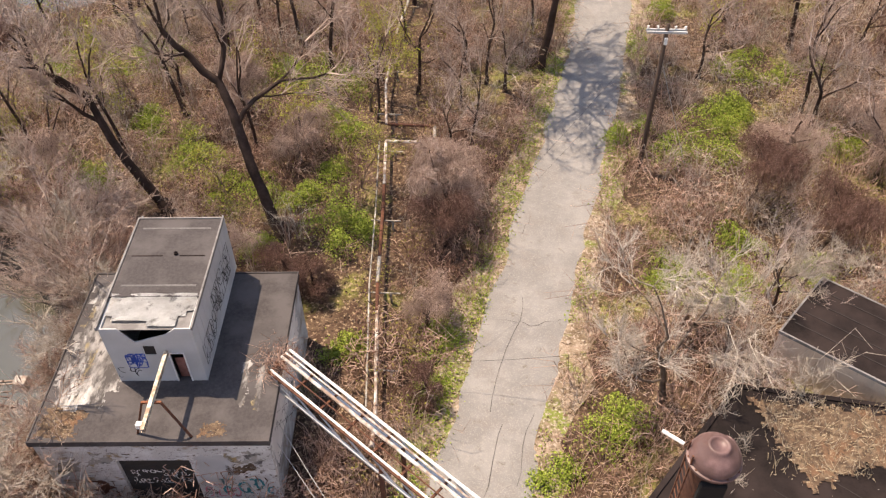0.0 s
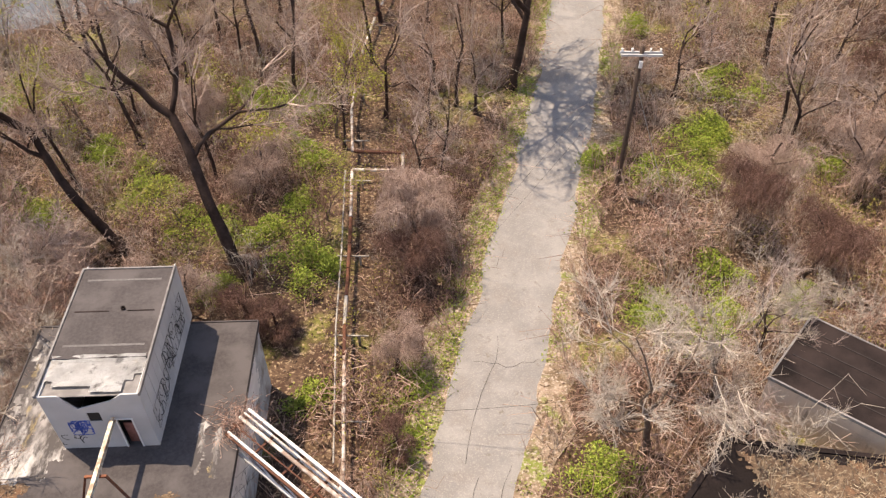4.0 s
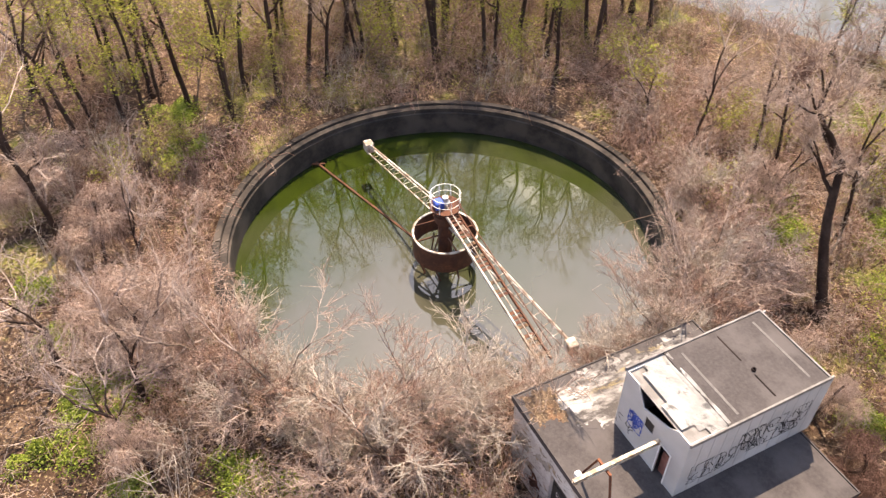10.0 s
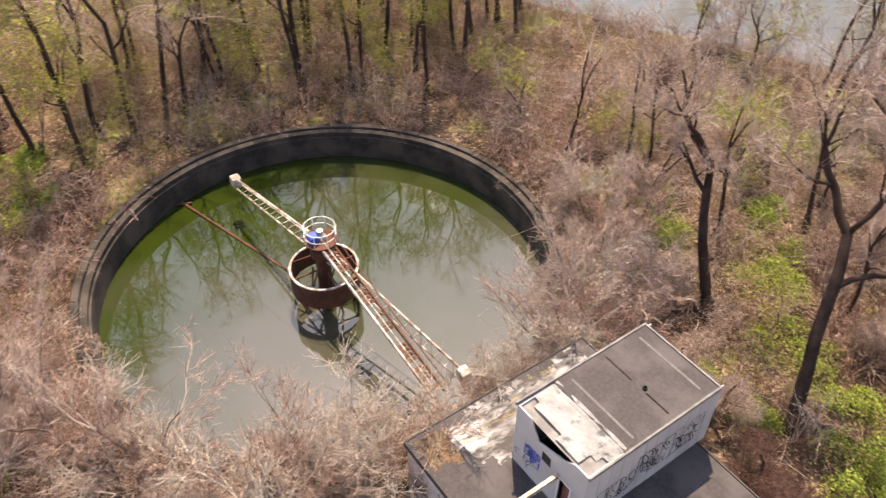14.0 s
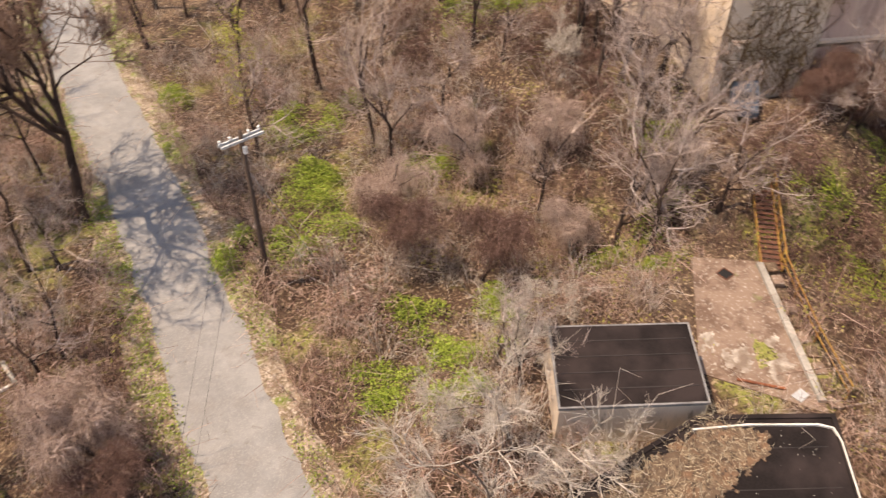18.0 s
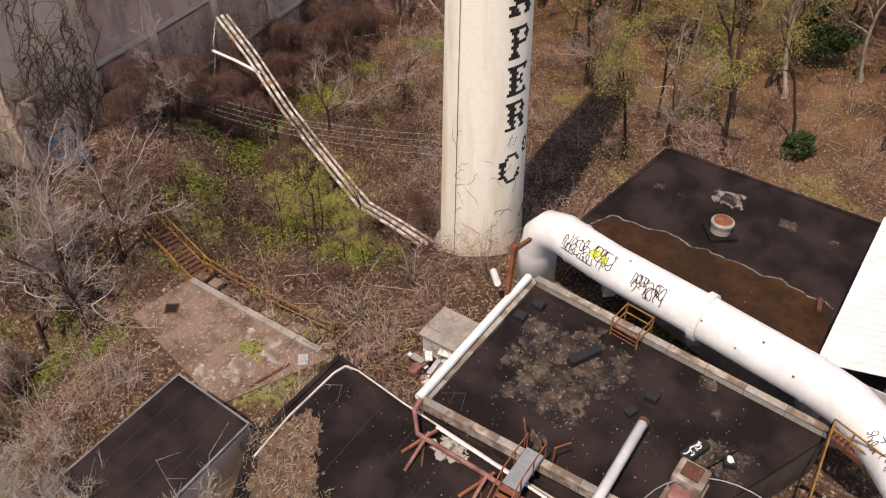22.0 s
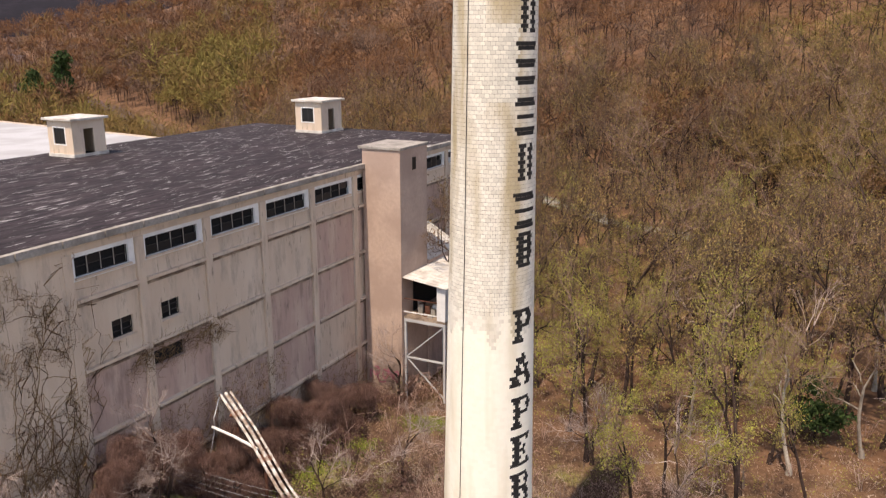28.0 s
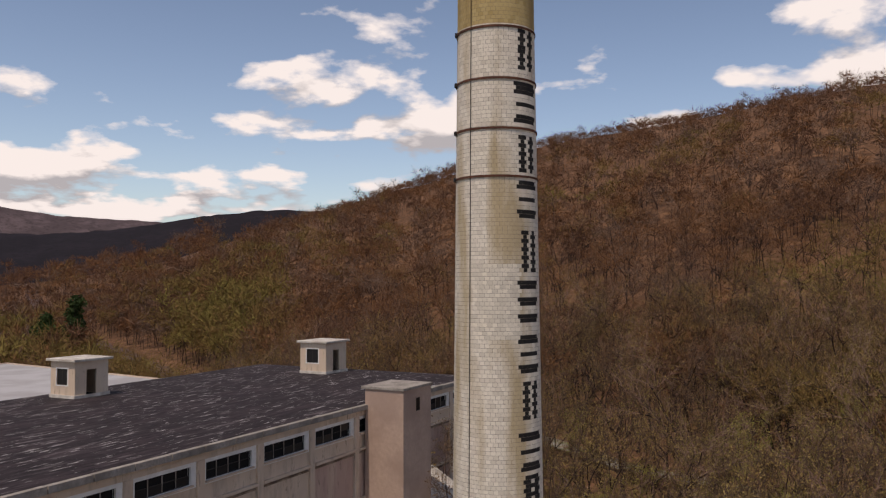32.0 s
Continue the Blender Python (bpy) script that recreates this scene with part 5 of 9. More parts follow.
def service_wires():
    t = thing("service_wires", Matrix.Identity(4), "thin dark service wires sagging from the pole to the pump house", "wires")
    for k in range(2):
        a, b = Vector((10.6 + 1.1 * k, 46.4, 10.95)), Vector((-9.25, 21.4 - 1.0 * k, 4.3))
        part("wire", tube(bmesh.new(), [a.lerp(b, i / 14) - Vector((0, 0, 1.1 * math.sin(math.pi * i / 14))) for i in range(15)], 0.007, 4, False), M_BLACK, t)
    part("wire", tube(bmesh.new(), [Vector((-5.3, 26.9, 1.6)).lerp(Vector((8.5, 26.2, 4.5)), i / 10) - Vector((0, 0, 0.5 * math.sin(math.pi * i / 10))) for i in range(11)], 0.010, 4, False), M_BLACK, t)


service_wires()


# ---- chimney ----
CHIM = Vector((36.0, 9.7, 0))
GLYPHS = {
    "P": "1111110 0110011 0110011 0110011 0111110 0110000 0110000 0110000 1111000",
    "A": "0001000 0011100 0011100 0110110 0110110 0111110 1100011 1100011 1110111",
    "E": "1111111 0110001 0110000 0110100 0111100 0110100 0110000 0110001 1111111",
    "R": "1111110 0110011 0110011 0110011 0111110 0110110 0110011 0110011 1110011",
    "C": "0011110 0110011 1100001 1100000 1100000 1100000 1100001 0110011 0011110",
    "o": "0000000 0000000 0000000 0011110 0110011 0110011 0110011 0110011 0011110",
    "|": "0110110 0110110 0110110 0110110 0110110 0110110 0110110 0110110 0110110",
    "=": "1111111 1111111 0000000 0000000 1111111 0000000 0000000 1111111 1111111"}
SIGN = [("|=|=|==|=|"[k], z) for k, z in enumerate((45.4, 42.9, 40.6, 38.4, 36.1, 33.8, 31.5, 29.3, 27.1, 25.2))] + [("P", 21.4), ("A", 19.1), ("P", 16.8), ("E", 14.7), ("R", 12.6), ("C", 9.3)]


def chim_r(z):
    return lerp(((0, 2.62), (2.5, 2.5), (25, 2.1), (47, 1.83), (60, 1.75)), z)


def painted(a, z):
    """Whether the brick at angle a (degrees) and height z belongs to the painted sign."""
    for g, zc in SIGN + [("o", 10.6)]:
        mid = 243 if g == "o" else 212 if g == "C" else 218 if zc < 23 else 221.5
        w, h = (1.35, 1.75) if g != "o" else (0.9, 1.3)
        u = radians(a - mid) * chim_r(z) / w + 0.5
        v = (zc + h / 2 - z) / h
        if 0 <= u < 1 and 0 <= v < 1:
            return GLYPHS[g].split()[int(v * 9)][int(u * 7)] == "1"
    return False


def chimney():
    t = thing("chimney", Matrix.Translation(CHIM), "tall round cream brick factory chimney with dark brick lettering", "chimney")
    part("plinth", lathe([(2.95, -1), (2.95, 2.0), (2.8, 2.3), (2.5, 2.45)], 40), M_CONC, t, "stained grey concrete base")
    part("core", lathe([(chim_r(z) - 0.008, z) for z in (22, 25, 30, 40, 47, 54)] + [(1.4, 54), (1.4, 50)], 64), M_MORTAR, t, smooth=True)
    part("core", lathe([(chim_r(z) - 0.003, z) for z in (2.3, 6, 10, 16, 22)], 64), M_LIME, t, "smooth limewashed lower shaft", smooth=True)
    rng = np.random.default_rng(9)
    lots = {0: Soup(), 1: Soup(), 2: Soup(), 3: Soup()}
    ch, z, course, single = 0.19, 2.45, 0, []
    while z < 54:
        r = chim_r(z)
        n = int(round(2 * math.pi * (chim_r(33.7) if 30 < z < 37 else r) / 0.235))
        for k in range(n):
            a0 = 2 * math.pi * (k + 0.5 * (course % 2)) / n
            a1 = a0 + 2 * math.pi / n
            am = math.degrees((a0 + a1) / 2) % 360
            g = (0.006 if z > 22 else 0.0008) / r
            g2 = 0.0065 if z > 22 else 0.0008
            ro = r + rng.uniform(-0.001, 0.0015)
            kind = 1 if painted(am, z + ch / 2) else (2 if z > 46.4 else (3 if z < 21 + 2.5 * noise.noise((am * 0.06, 0, 0)) else 0))
            if kind == 0 and 32.0 < z < 35.4 and 140 < am < 205 and len(single) < 298:
                single.append((a0, z, course))
                continue
            v = np.array([[rr * math.cos(a), rr * math.sin(a), zz] for rr in (r - 0.04, ro) for a, zz in ((a0 + g, z + g2), (a1 - g, z + g2), (a1 - g, z + ch - g2), (a0 + g, z + ch - g2))])
            lots[kind].add(v, np.array([[4, 5, 6, 7], [0, 1, 5, 4], [1, 2, 6, 5], [2, 3, 7, 6], [3, 0, 4, 7]]))
        z += ch
        course += 1
    for kind, mat, lab in ((0, M_BRICK, "cream glazed brickwork"), (1, M_BRICK_DARK, "dark brick lettering down the chimney"), (2, M_BRICK_GOLD, "yellow brick crown of the chimney"), (3, M_BRICK_LIME, "limewashed lower brickwork")):
        ob = new("brickwork" if kind != 1 else "lettering", lots[kind].mesh("brickwork", mat, False))
        ob.parent = t
        tagged(ob, lab, kind="stuff")
    r = chim_r(33.7)
    w = 2 * math.pi / int(round(2 * math.pi * r / 0.235))
    one = bmesh.new()
    g = 0.006 / r
    vs = [one.verts.new((rr * math.cos(a), rr * math.sin(a), zz)) for rr in (r - 0.05, r) for a, zz in ((g, 0.0065), (w - g, 0.0065), (w - g, ch - 0.0065), (g, ch - 0.0065))]
    for f in ((4, 5, 6, 7), (0, 1, 5, 4), (1, 2, 6, 5), (2, 3, 7, 6), (3, 0, 4, 7)):
        one.faces.new([vs[i] for i in f])
    first = part("brick", one, M_BRICK_SINGLE, t)
    for i, (a0, z, c) in enumerate(single):
        ob = first if i == 0 else new("brick", first.data)
        ob.parent = t
        ob.location, ob.rotation_euler, ob.scale = (0, 0, z), (0, 0, a0), (chim_r(z) / r, chim_r(z) / r, 1)
    for z in (46.4, 44.0, 41.7, 39.5):
        rr = chim_r(z) + 0.02
        b = part("iron_band", lathe([(rr, z - 0.05), (rr + 0.03, z - 0.05), (rr + 0.03, z + 0.05), (rr, z + 0.05)], 48), M_RUST, t)
        part("clamp", boxes((-0.12, -0.06, z - 0.09, 0.12, 0.06, z + 0.09)), M_BLACK, b).location = ((rr + 0.06) * math.cos(radians(95)), (rr + 0.06) * math.sin(radians(95)), 0)
    a = radians(135)
    part("lightning_cable", tube(bmesh.new(), [((chim_r(z) + 0.03) * math.cos(a), (chim_r(z) + 0.03) * math.sin(a), z) for z in (2.5, 12, 25, 36, 47, 54)], 0.018, 5), M_BLACK, t)
    # cracks through the old render near the foot
    rng = random.Random(5)
    for k in range(46):
        a, z = radians(rng.uniform(130, 245)), 2.6 + 9 * rng.random() ** 1.6
        pts = []
        for _ in range(6):
            rr = chim_r(z) + 0.012
            pts.append((rr * math.cos(a), rr * math.sin(a), z))
            a += radians(rng.uniform(-1, 6)) * (1 if k % 3 else -1)
            z += rng.uniform(-0.05, 0.28)
        part("crack", tube(bmesh.new(), pts, 0.012, 3), M_SOIL, t)


M_BRICK_SINGLE = material("cream_brick", (0.70, 0.65, 0.55), rough=0.8, spread=0.06, grain=5, big=0.4, tint=(0.64, 0.58, 0.48), tint_scale=0.6, tint_amount=0.5, rand=0.13, bump=0.0)
chimney()

# ---- the mill ----
MILL = Matrix.Translation((42.0, 36.1, 0)) @ Matrix.Rotation(math.atan2(-18.7, 32.0), 4, "Z")     # x along the front, y to the back
PILASTERS = (4.2, 9.85, 16.25, 22.65, 29.4, 36.3, 43.2, 49.6, 56.0, 62.3)
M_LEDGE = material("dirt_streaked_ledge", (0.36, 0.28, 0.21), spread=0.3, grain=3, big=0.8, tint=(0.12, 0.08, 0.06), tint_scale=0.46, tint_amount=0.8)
LEDGES = (5.2, 9.9, 14.6, 19.2)


def mill_window(t, u0, u1, z0, z1, cols, rows, seed):
    """A steel window set back in its opening, with some panes gone."""
    rng = random.Random(seed)
    w = part("window", boxes((u0, 0.36, z0, u1, 0.40, z0 + 0.06), (u0, 0.36, z1 - 0.06, u1, 0.40, z1), (u0, 0.36, z0 + 0.06, u0 + 0.06, 0.40, z1 - 0.06), (u1 - 0.06, 0.36, z0 + 0.06, u1, 0.40, z1 - 0.06)), M_FRAME, t, "black steel window with broken panes")
    du, dz = (u1 - u0) / cols, (z1 - z0) / rows
    for i in range(cols):
        for j in range(rows):
            if rng.random() < 0.3:
                m = M_GLASS if rng.random() < 0.93 else M_PALE
                part("pane", boxes((u0 + i * du + 0.03, 0.375, z0 + j * dz + 0.03, u0 + (i + 1) * du - 0.03, 0.385, z0 + (j + 1) * dz - 0.03)), m, w)
    for i in range(1, cols):
        part("bar", boxes((u0 + i * du - 0.025, 0.35, z0 + 0.06, u0 + i * du + 0.025, 0.41, z1 - 0.06)), M_CONC, w)
    for j in range(1, rows):
        part("bar", boxes((u0 + 0.06, 0.352, z0 + j * dz - 0.025, u1 - 0.06, 0.408, z0 + j * dz + 0.025)), M_FRAME, w)
    # near-black sheet painted in for the unlit room behind the panes
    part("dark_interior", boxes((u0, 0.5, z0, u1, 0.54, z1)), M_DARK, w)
    part("sill", boxes((u0 - 0.1, -0.02, z0 - 0.12, u1 + 0.1, 0.36, z0 - 0.01)), M_CREAM, w)


def penthouse(u0, v0, u1, v1, h, label):
    t = thing("penthouse", MILL @ Matrix.Translation((u0, v0, 23.25)), label, "roof hut")
    w, d = u1 - u0, v1 - v0
    part("wall", boxes((0, 0, 0, w * 0.34, 0.2, h), (w * 0.34, 0, h * 0.76, w * 0.64, 0.2, h), (w * 0.64, 0, 0, w, 0.2, h), (0, d - 0.2, 0, w, d, h), (w - 0.2, 0.2, 0, w, d - 0.2, h)), M_CREAM, t)
    part("wall", boxes((0, 0.2, 0, 0.2, d * 0.3, h), (0, d * 0.75, 0, 0.2, d - 0.2, h), (0, d * 0.3, 0, 0.2, d * 0.75, h * 0.35), (0, d * 0.3, h * 0.8, 0.2, d * 0.75, h)), M_CREAM, t)
    part("roof", boxes((-0.35, -0.35, h, w + 0.35, d + 0.35, h + 0.25), bevel=0.03), M_PARAPET_PALE, t, "pale flat cap")
    part("door_leaf", boxes((w * 0.36, 0.5, 0, w * 0.39, 1.3, h * 0.72)), M_RUST, t)
    win = part("window", boxes((0.08, d * 0.3, h * 0.35, 0.12, d * 0.75, h * 0.8)), M_GLASS, t)
    part("bar", boxes((0.05, d * 0.52, h * 0.35, 0.15, d * 0.52 + 0.05, h * 0.8)), M_FRAME, win)
    part("frame", boxes((-0.03, d * 0.27, h * 0.32, 0.0, d * 0.78, h * 0.35), (-0.03, d * 0.27, h * 0.8, 0.0, d * 0.78, h * 0.83), (-0.03, d * 0.27, h * 0.35, 0.0, d * 0.3, h * 0.8), (-0.03, d * 0.75, h * 0.35, 0.0, d * 0.78, h * 0.8)), M_WHITE, win)
    # near-black floor paints the shade inside the hut
    part("floor", boxes((0.2, 0.2, 0, w - 0.2, d - 0.2, 0.05)), M_DARK, t)
    part("skirt", boxes((-0.15, -0.15, -0.02, w + 0.15, -0.003, 0.3), (-0.15, -0.003, -0.02, -0.003, d, 0.3)), M_PARAPET_PALE, t)


def mill():
    t = thing("mill", MILL, "long abandoned cream concrete mill with a worn black roof", "building")
    part("wall", boxes((-2.2, 0.55, -1, 63, 33, 22.85)), M_CREAM, t, "cream concrete wall")
    part("wall", boxes((-2.2, 0.05, -1, 3.85, 0.55, 22.85)), M_CREAM, t, "plain vine-covered end of the wall")
    rng = random.Random(12)
    part("frieze", boxes((3.85, 0.1, 22.25, 63, 0.55, 22.85)), M_CREAM, t)
    for i, (a, b) in enumerate(zip(PILASTERS, PILASTERS[1:])):
        pu = part("pilaster", boxes((a - 0.35, 0.0, -1, a + 0.35, 0.55, 22.25), bevel=0.03), M_CREAM, t)
        u0, u1 = a + 0.35, b - 0.35
        # top storey: pale surround with a window through it
        wu0, wu1 = a + 0.62, b - 0.85
        part("surround", boxes((u0, 0.2, 20.45, wu0, 0.5, 22.25), (wu1, 0.2, 20.45, u1, 0.5, 22.25), (wu0, 0.2, 21.95, wu1, 0.5, 22.25), (wu0, 0.2, 20.45, wu1, 0.5, 20.7)), M_WHITE, t, "white-painted window surround")
        mill_window(t, wu0, wu1, 20.7, 21.95, 4, 2, i)
        part("infill_panel", boxes((u0, 0.22, 19.35, u1, 0.5, 20.45)), M_CREAM, t)
        for j, (z0, z1) in enumerate(zip((-1,) + LEDGES, LEDGES)):
            if i in (0, 1) and j == 3:
                w0, w1 = (7.1, 8.85) if i == 0 else (11.4, 13.1)
                part("infill_panel", boxes((u0, 0.22, z0 + 0.15, w0, 0.5, z1 - 0.05), (w1, 0.22, z0 + 0.15, u1, 0.5, z1 - 0.05), (w0, 0.22, z0 + 0.15, w1, 0.5, 15.9), (w0, 0.22, 17.15, w1, 0.5, z1 - 0.05)), M_CREAM, t)
                mill_window(t, w0, w1, 15.9, 17.15, 2, 3, 40 + i)
            elif i == 1 and j == 2:
                part("infill_panel", boxes((u0, 0.22, z0 + 0.15, u1, 0.5, 12.8), (13.3, 0.22, 12.8, u1, 0.5, z1 - 0.05), (u0, 0.22, 13.9, 13.3, 0.5, z1 - 0.05)), M_PANEL, t)
                # near-black sheet stands for the shade inside the broken panel
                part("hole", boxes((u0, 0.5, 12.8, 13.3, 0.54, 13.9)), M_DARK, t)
            else:
                part("infill_panel", boxes((u0, 0.22 + 0.03 * rng.random(), z0 + (0.15 if j else 0), u1, 0.5, z1 - 0.05)), M_PANEL if rng.random() < 0.65 else M_CREAM, t)
            part("ledge", boxes((u0, -0.12, z1 - 0.05, u1, 0.5, z1 + 0.15)), M_CREAM, t)
            # dark strip: drip dirt, and the ledge's shadow painted in
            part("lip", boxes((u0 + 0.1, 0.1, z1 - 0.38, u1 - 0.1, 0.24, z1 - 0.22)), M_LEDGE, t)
    part("pilaster", boxes((62.0, 0.0, -1, 63.0, 0.55, 22.25)), M_CREAM, t)
    part("roof", boxes((-2.4, -0.1, 22.85, 63.3, 33.3, 23.2)), M_MILLROOF, t, "worn black roof with pale streaks")
    for k in range(21):
        u = -2.4 + k * 3.12
        part("roof_edging", boxes((u + 0.02, -0.3, 22.82, u + 3.04, 0.12, 23.26 + 0.02 * rng.random())), M_CONC, t, "")
    # stair tower
    x0, x1 = 37.6, 43.0
    tw = part("stair_tower", boxes((x0, -4.1, -1, x1, 0.0, 24.7)), M_PINK, t, "pinkish stucco stair tower")
    part("coping", boxes((x0 - 0.12, -4.22, 24.7, x1 + 0.12, 0.4, 24.95), bevel=0.02), M_CONC, tw)
    part("vent", boxes((40.0, -4.13, 22.6, 40.7, -4.09, 23.8)), M_GLASS, tw)
    part("graffiti", scribble(lambda u, v: Vector((x0 - 0.008, u, v)), -3.6, 1.2, -0.4, 2.8, 8, 0.16, 3), M_PINKSPRAY, tw)
    # loading porch on steel legs, in front of the tower
    u0, u1, v0, v1, zf = 38.0, 46.5, -8.6, -4.15, 8.2
    p = part("porch", boxes((u0, v0, zf, u1, v1, zf + 0.3)), M_LEDGE, t, "loading porch with a corrugated canopy on pale steel legs")
    part("fascia", boxes((u0 - 0.04, v0, zf - 0.25, u0, v1, zf + 0.05)), M_PALE, p)
    for k in range(24):
        bm = boxes((u0 - 0.3 + 0.38 * k, -0.25, 0, u0 + 0.06 + 0.38 * k, 4.75, 0.05 + 0.03 * (k % 2)))
        bmesh.ops.transform(bm, matrix=Matrix.Translation((0, v0, 11.9)) @ Matrix.Rotation(radians(7), 4, "X"), verts=bm.verts)
        part("canopy_sheet", bm, M_PARAPET_PALE, p)
    part("side_panel", boxes((u0, v0, zf + 0.3, u0 + 0.06, v0 + 0.9, 11.9)), M_WHITE, p)
    for k in range(3):
        part("front_panel", boxes((u0 + 0.1 + 2.9 * k, v0, zf + 0.3, u0 + 1.5 + 2.9 * k, v0 + 0.05, 11.9)), M_PALE, p)
    # near-black sheet paints the shade at the back of the porch
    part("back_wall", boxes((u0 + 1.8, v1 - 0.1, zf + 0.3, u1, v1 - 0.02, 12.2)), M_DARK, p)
    for z, m in ((zf + 2.1, M_RUST), (zf + 0.75, M_WHITE)):
        part("rail", bar((u0, v0 + 0.9, z), (u0, v1, z), 0.09), m, p)
    rng = random.Random(4)
    for k in range(9):
        q = rng.uniform(v0 + 1, v1 - 0.8)
        part("scrap", boxes((u0 + 0.4 + 0.2 * k, q, zf + 0.3, u0 + 0.7 + 0.2 * k, q + 0.5, zf + 0.5 + 0.9 * rng.random())), rng.choice((M_RUST, M_CONC, M_WHITE)), p)
    for u in (u0 + 0.1, u1 - 0.1):
        for v in (v0 + 0.1, v1 - 0.1):
            part("steel_leg", bar((u, v, -0.6), (u, v, zf), 0.22), M_PALE, p)
        part("tie", bar((u, v0 + 0.1, 4.2), (u, v1 - 0.1, 4.2), 0.16), M_PALE, p)
        for za, zb in ((4.2, 8.0), (4.2, 0.4)):
            part("brace", bar((u, v1 - 0.1, za), (u, v0 + 0.1, zb), 0.1), M_PALE, p)
    for za, zb in ((0.4, 4.2), (4.2, 8.0)):
        part("brace", bar((u0 + 0.1, v0 + 0.1, za), (u1 - 0.1, v0 + 0.1, zb), 0.1), M_PALE, p)
    for k in range(18):
        bm = boxes((43.1 + 0.4 * k, 0, 0, 43.48 + 0.4 * k, 4.5, 0.05 + 0.03 * (k % 2)))
        bmesh.ops.transform(bm, matrix=Matrix.Translation((0, -4.3, 12.9)) @ Matrix.Rotation(radians(30), 4, "X"), verts=bm.verts)
        part("roof_sheet", bm, M_PARAPET_PALE, p)
    part("bay_wall", boxes((43.1, -4.2, -1, 50.2, 0.0, 12.8)), M_PANEL, p)


M_PARAPET_PALE = material("stained_pale_sheet", (0.60, 0.57, 0.52), rough=0.7, spread=0.15, grain=3, big=0.9, tint=(0.36, 0.31, 0.26), tint_amount=0.7)
mill()
penthouse(56.5, 17.6, 61.0, 21.5, 3.8, "square cream roof hut with an open doorway")
penthouse(28.1, 27.6, 32.1, 31.1, 3.6, "cream roof hut with dark window and doorway")


def vines():
    """Bare creepers up the plain end of the mill."""
    rng = np.random.default_rng(21)
    s = Soup()
    for _ in range(46):
        u, z = rng.uniform(-2.0, 4.4), rng.uniform(4.5, 9)
        top = rng.uniform(8, 22) if rng.random() < 0.7 else rng.uniform(6, 12)
        pts = []
        while z < top:
            pts.append((u, 0.03, z))
            u += rng.normal(0, 0.28)
            z += rng.uniform(0.3, 0.8)
            if rng.random() < 0.35 and len(pts) > 1:
                w = [pts[-1]]
                a, b = u, z
                for _ in range(5):
                    a += rng.normal(0, 0.5)
                    b += rng.uniform(-0.1, 0.5)
                    w.append((min(9, max(-2.1, a)), 0.02, b))
                twig(s, w, 0.026, 0.010, 3)
        if len(pts) > 2:
            twig(s, [(min(6, max(-2.1, p[0])), p[1] - 0.02, p[2]) for p in pts], 0.04, 0.012, 3)
    for _ in range(60):
        u, z = rng.uniform(8.5, 17), rng.uniform(13.4, 14.4)
        w = [(u, -0.02, z)]
        for _ in range(5):
            u += rng.normal(0.1, 0.5)
            z += rng.normal(-0.15, 0.25)
            w.append((u, -0.03, z))
        twig(s, w, 0.03, 0.01, 3)
    for n, lo, hi, out in ((2600, (-2.1, 7.0), (4.2, 22.4), 0.06), (700, (4.2, 12.6), (18.0, 14.9), 0.10), (2600, (3.4, 4.5), (24.0, 9.4), 0.5), (700, (24.0, 1.0), (37.0, 5.5), 0.6)):
        q = np.stack([rng.uniform(lo[0], hi[0], n), -np.abs(rng.normal(0, out, n)) - 0.02, lo[1] + (hi[1] - lo[1]) * (rng.random(n) ** (1.0 if out < 0.2 else 1.8))], 1)
        keep = np.array([noise.noise((a * 0.35, c * 0.25, 3.0)) for a, _, c in q]) > (-0.05 if out < 0.2 else -0.3)
        q = q[keep]
        e = rng.normal(0, 1, q.shape) * [0.35, 0.2 * out, 0.4]
        spikes(s, q, q + e, 0.012 + 0.01 * (out > 0.2), 0.006)
    ob = new("creeper", s.mesh("creeper", M_CREEPER))
    ob.matrix_world = MILL
    tagged(ob, "bare brown creeper climbing the mill wall", "vines", kind="stuff")


M_CREEPER = islands("creeper_stems", ((0.10, 0.055, 0.035), (0.24, 0.145, 0.085), (0.34, 0.23, 0.11)))
vines()


def plain_house(name, corners, z0, z1, label, wall_mat, roof_mat, lip=0.0, lip_mat=None, lip_w=0.16):
    """A flat-roofed house on a plan of corners, each wall and edge a piece of its own."""
    c = Vector((sum(p[0] for p in corners) / len(corners), sum(p[1] for p in corners) / len(corners), 0))
    t = thing(name, Matrix.Translation(c), label, "building")
    loc = [Vector((x - c.x, y - c.y, 0)) for x, y in corners]
    part("roof", prism([(p.x, p.y) for p in loc], z1 - 0.18, z1), roof_mat, t)
    for a, b in zip(loc, loc[1:] + loc[:1]):
        d = (b - a).normalized()
        n = Vector((d.y, -d.x, 0))
        i0, i1 = a - n * 0.28 + d * 0.28, b - n * 0.28 - d * 0.28
        part("wall", prism([(a.x, a.y), (b.x, b.y), (i1.x, i1.y), (i0.x, i0.y)], z0, z1 - 0.18), wall_mat, t)
        if lip:
            o0, o1 = a + n * 0.06 - d * 0.06, b + n * 0.06 + d * 0.06
            k0, k1 = a - n * lip_w + d * lip_w, b - n * lip_w - d * lip_w
            part("coping", prism([(o0.x, o0.y), (o1.x, o1.y), (k1.x, k1.y), (k0.x, k0.y)], z1 - 0.14, z1 + lip), lip_mat or wall_mat, t)
    return t


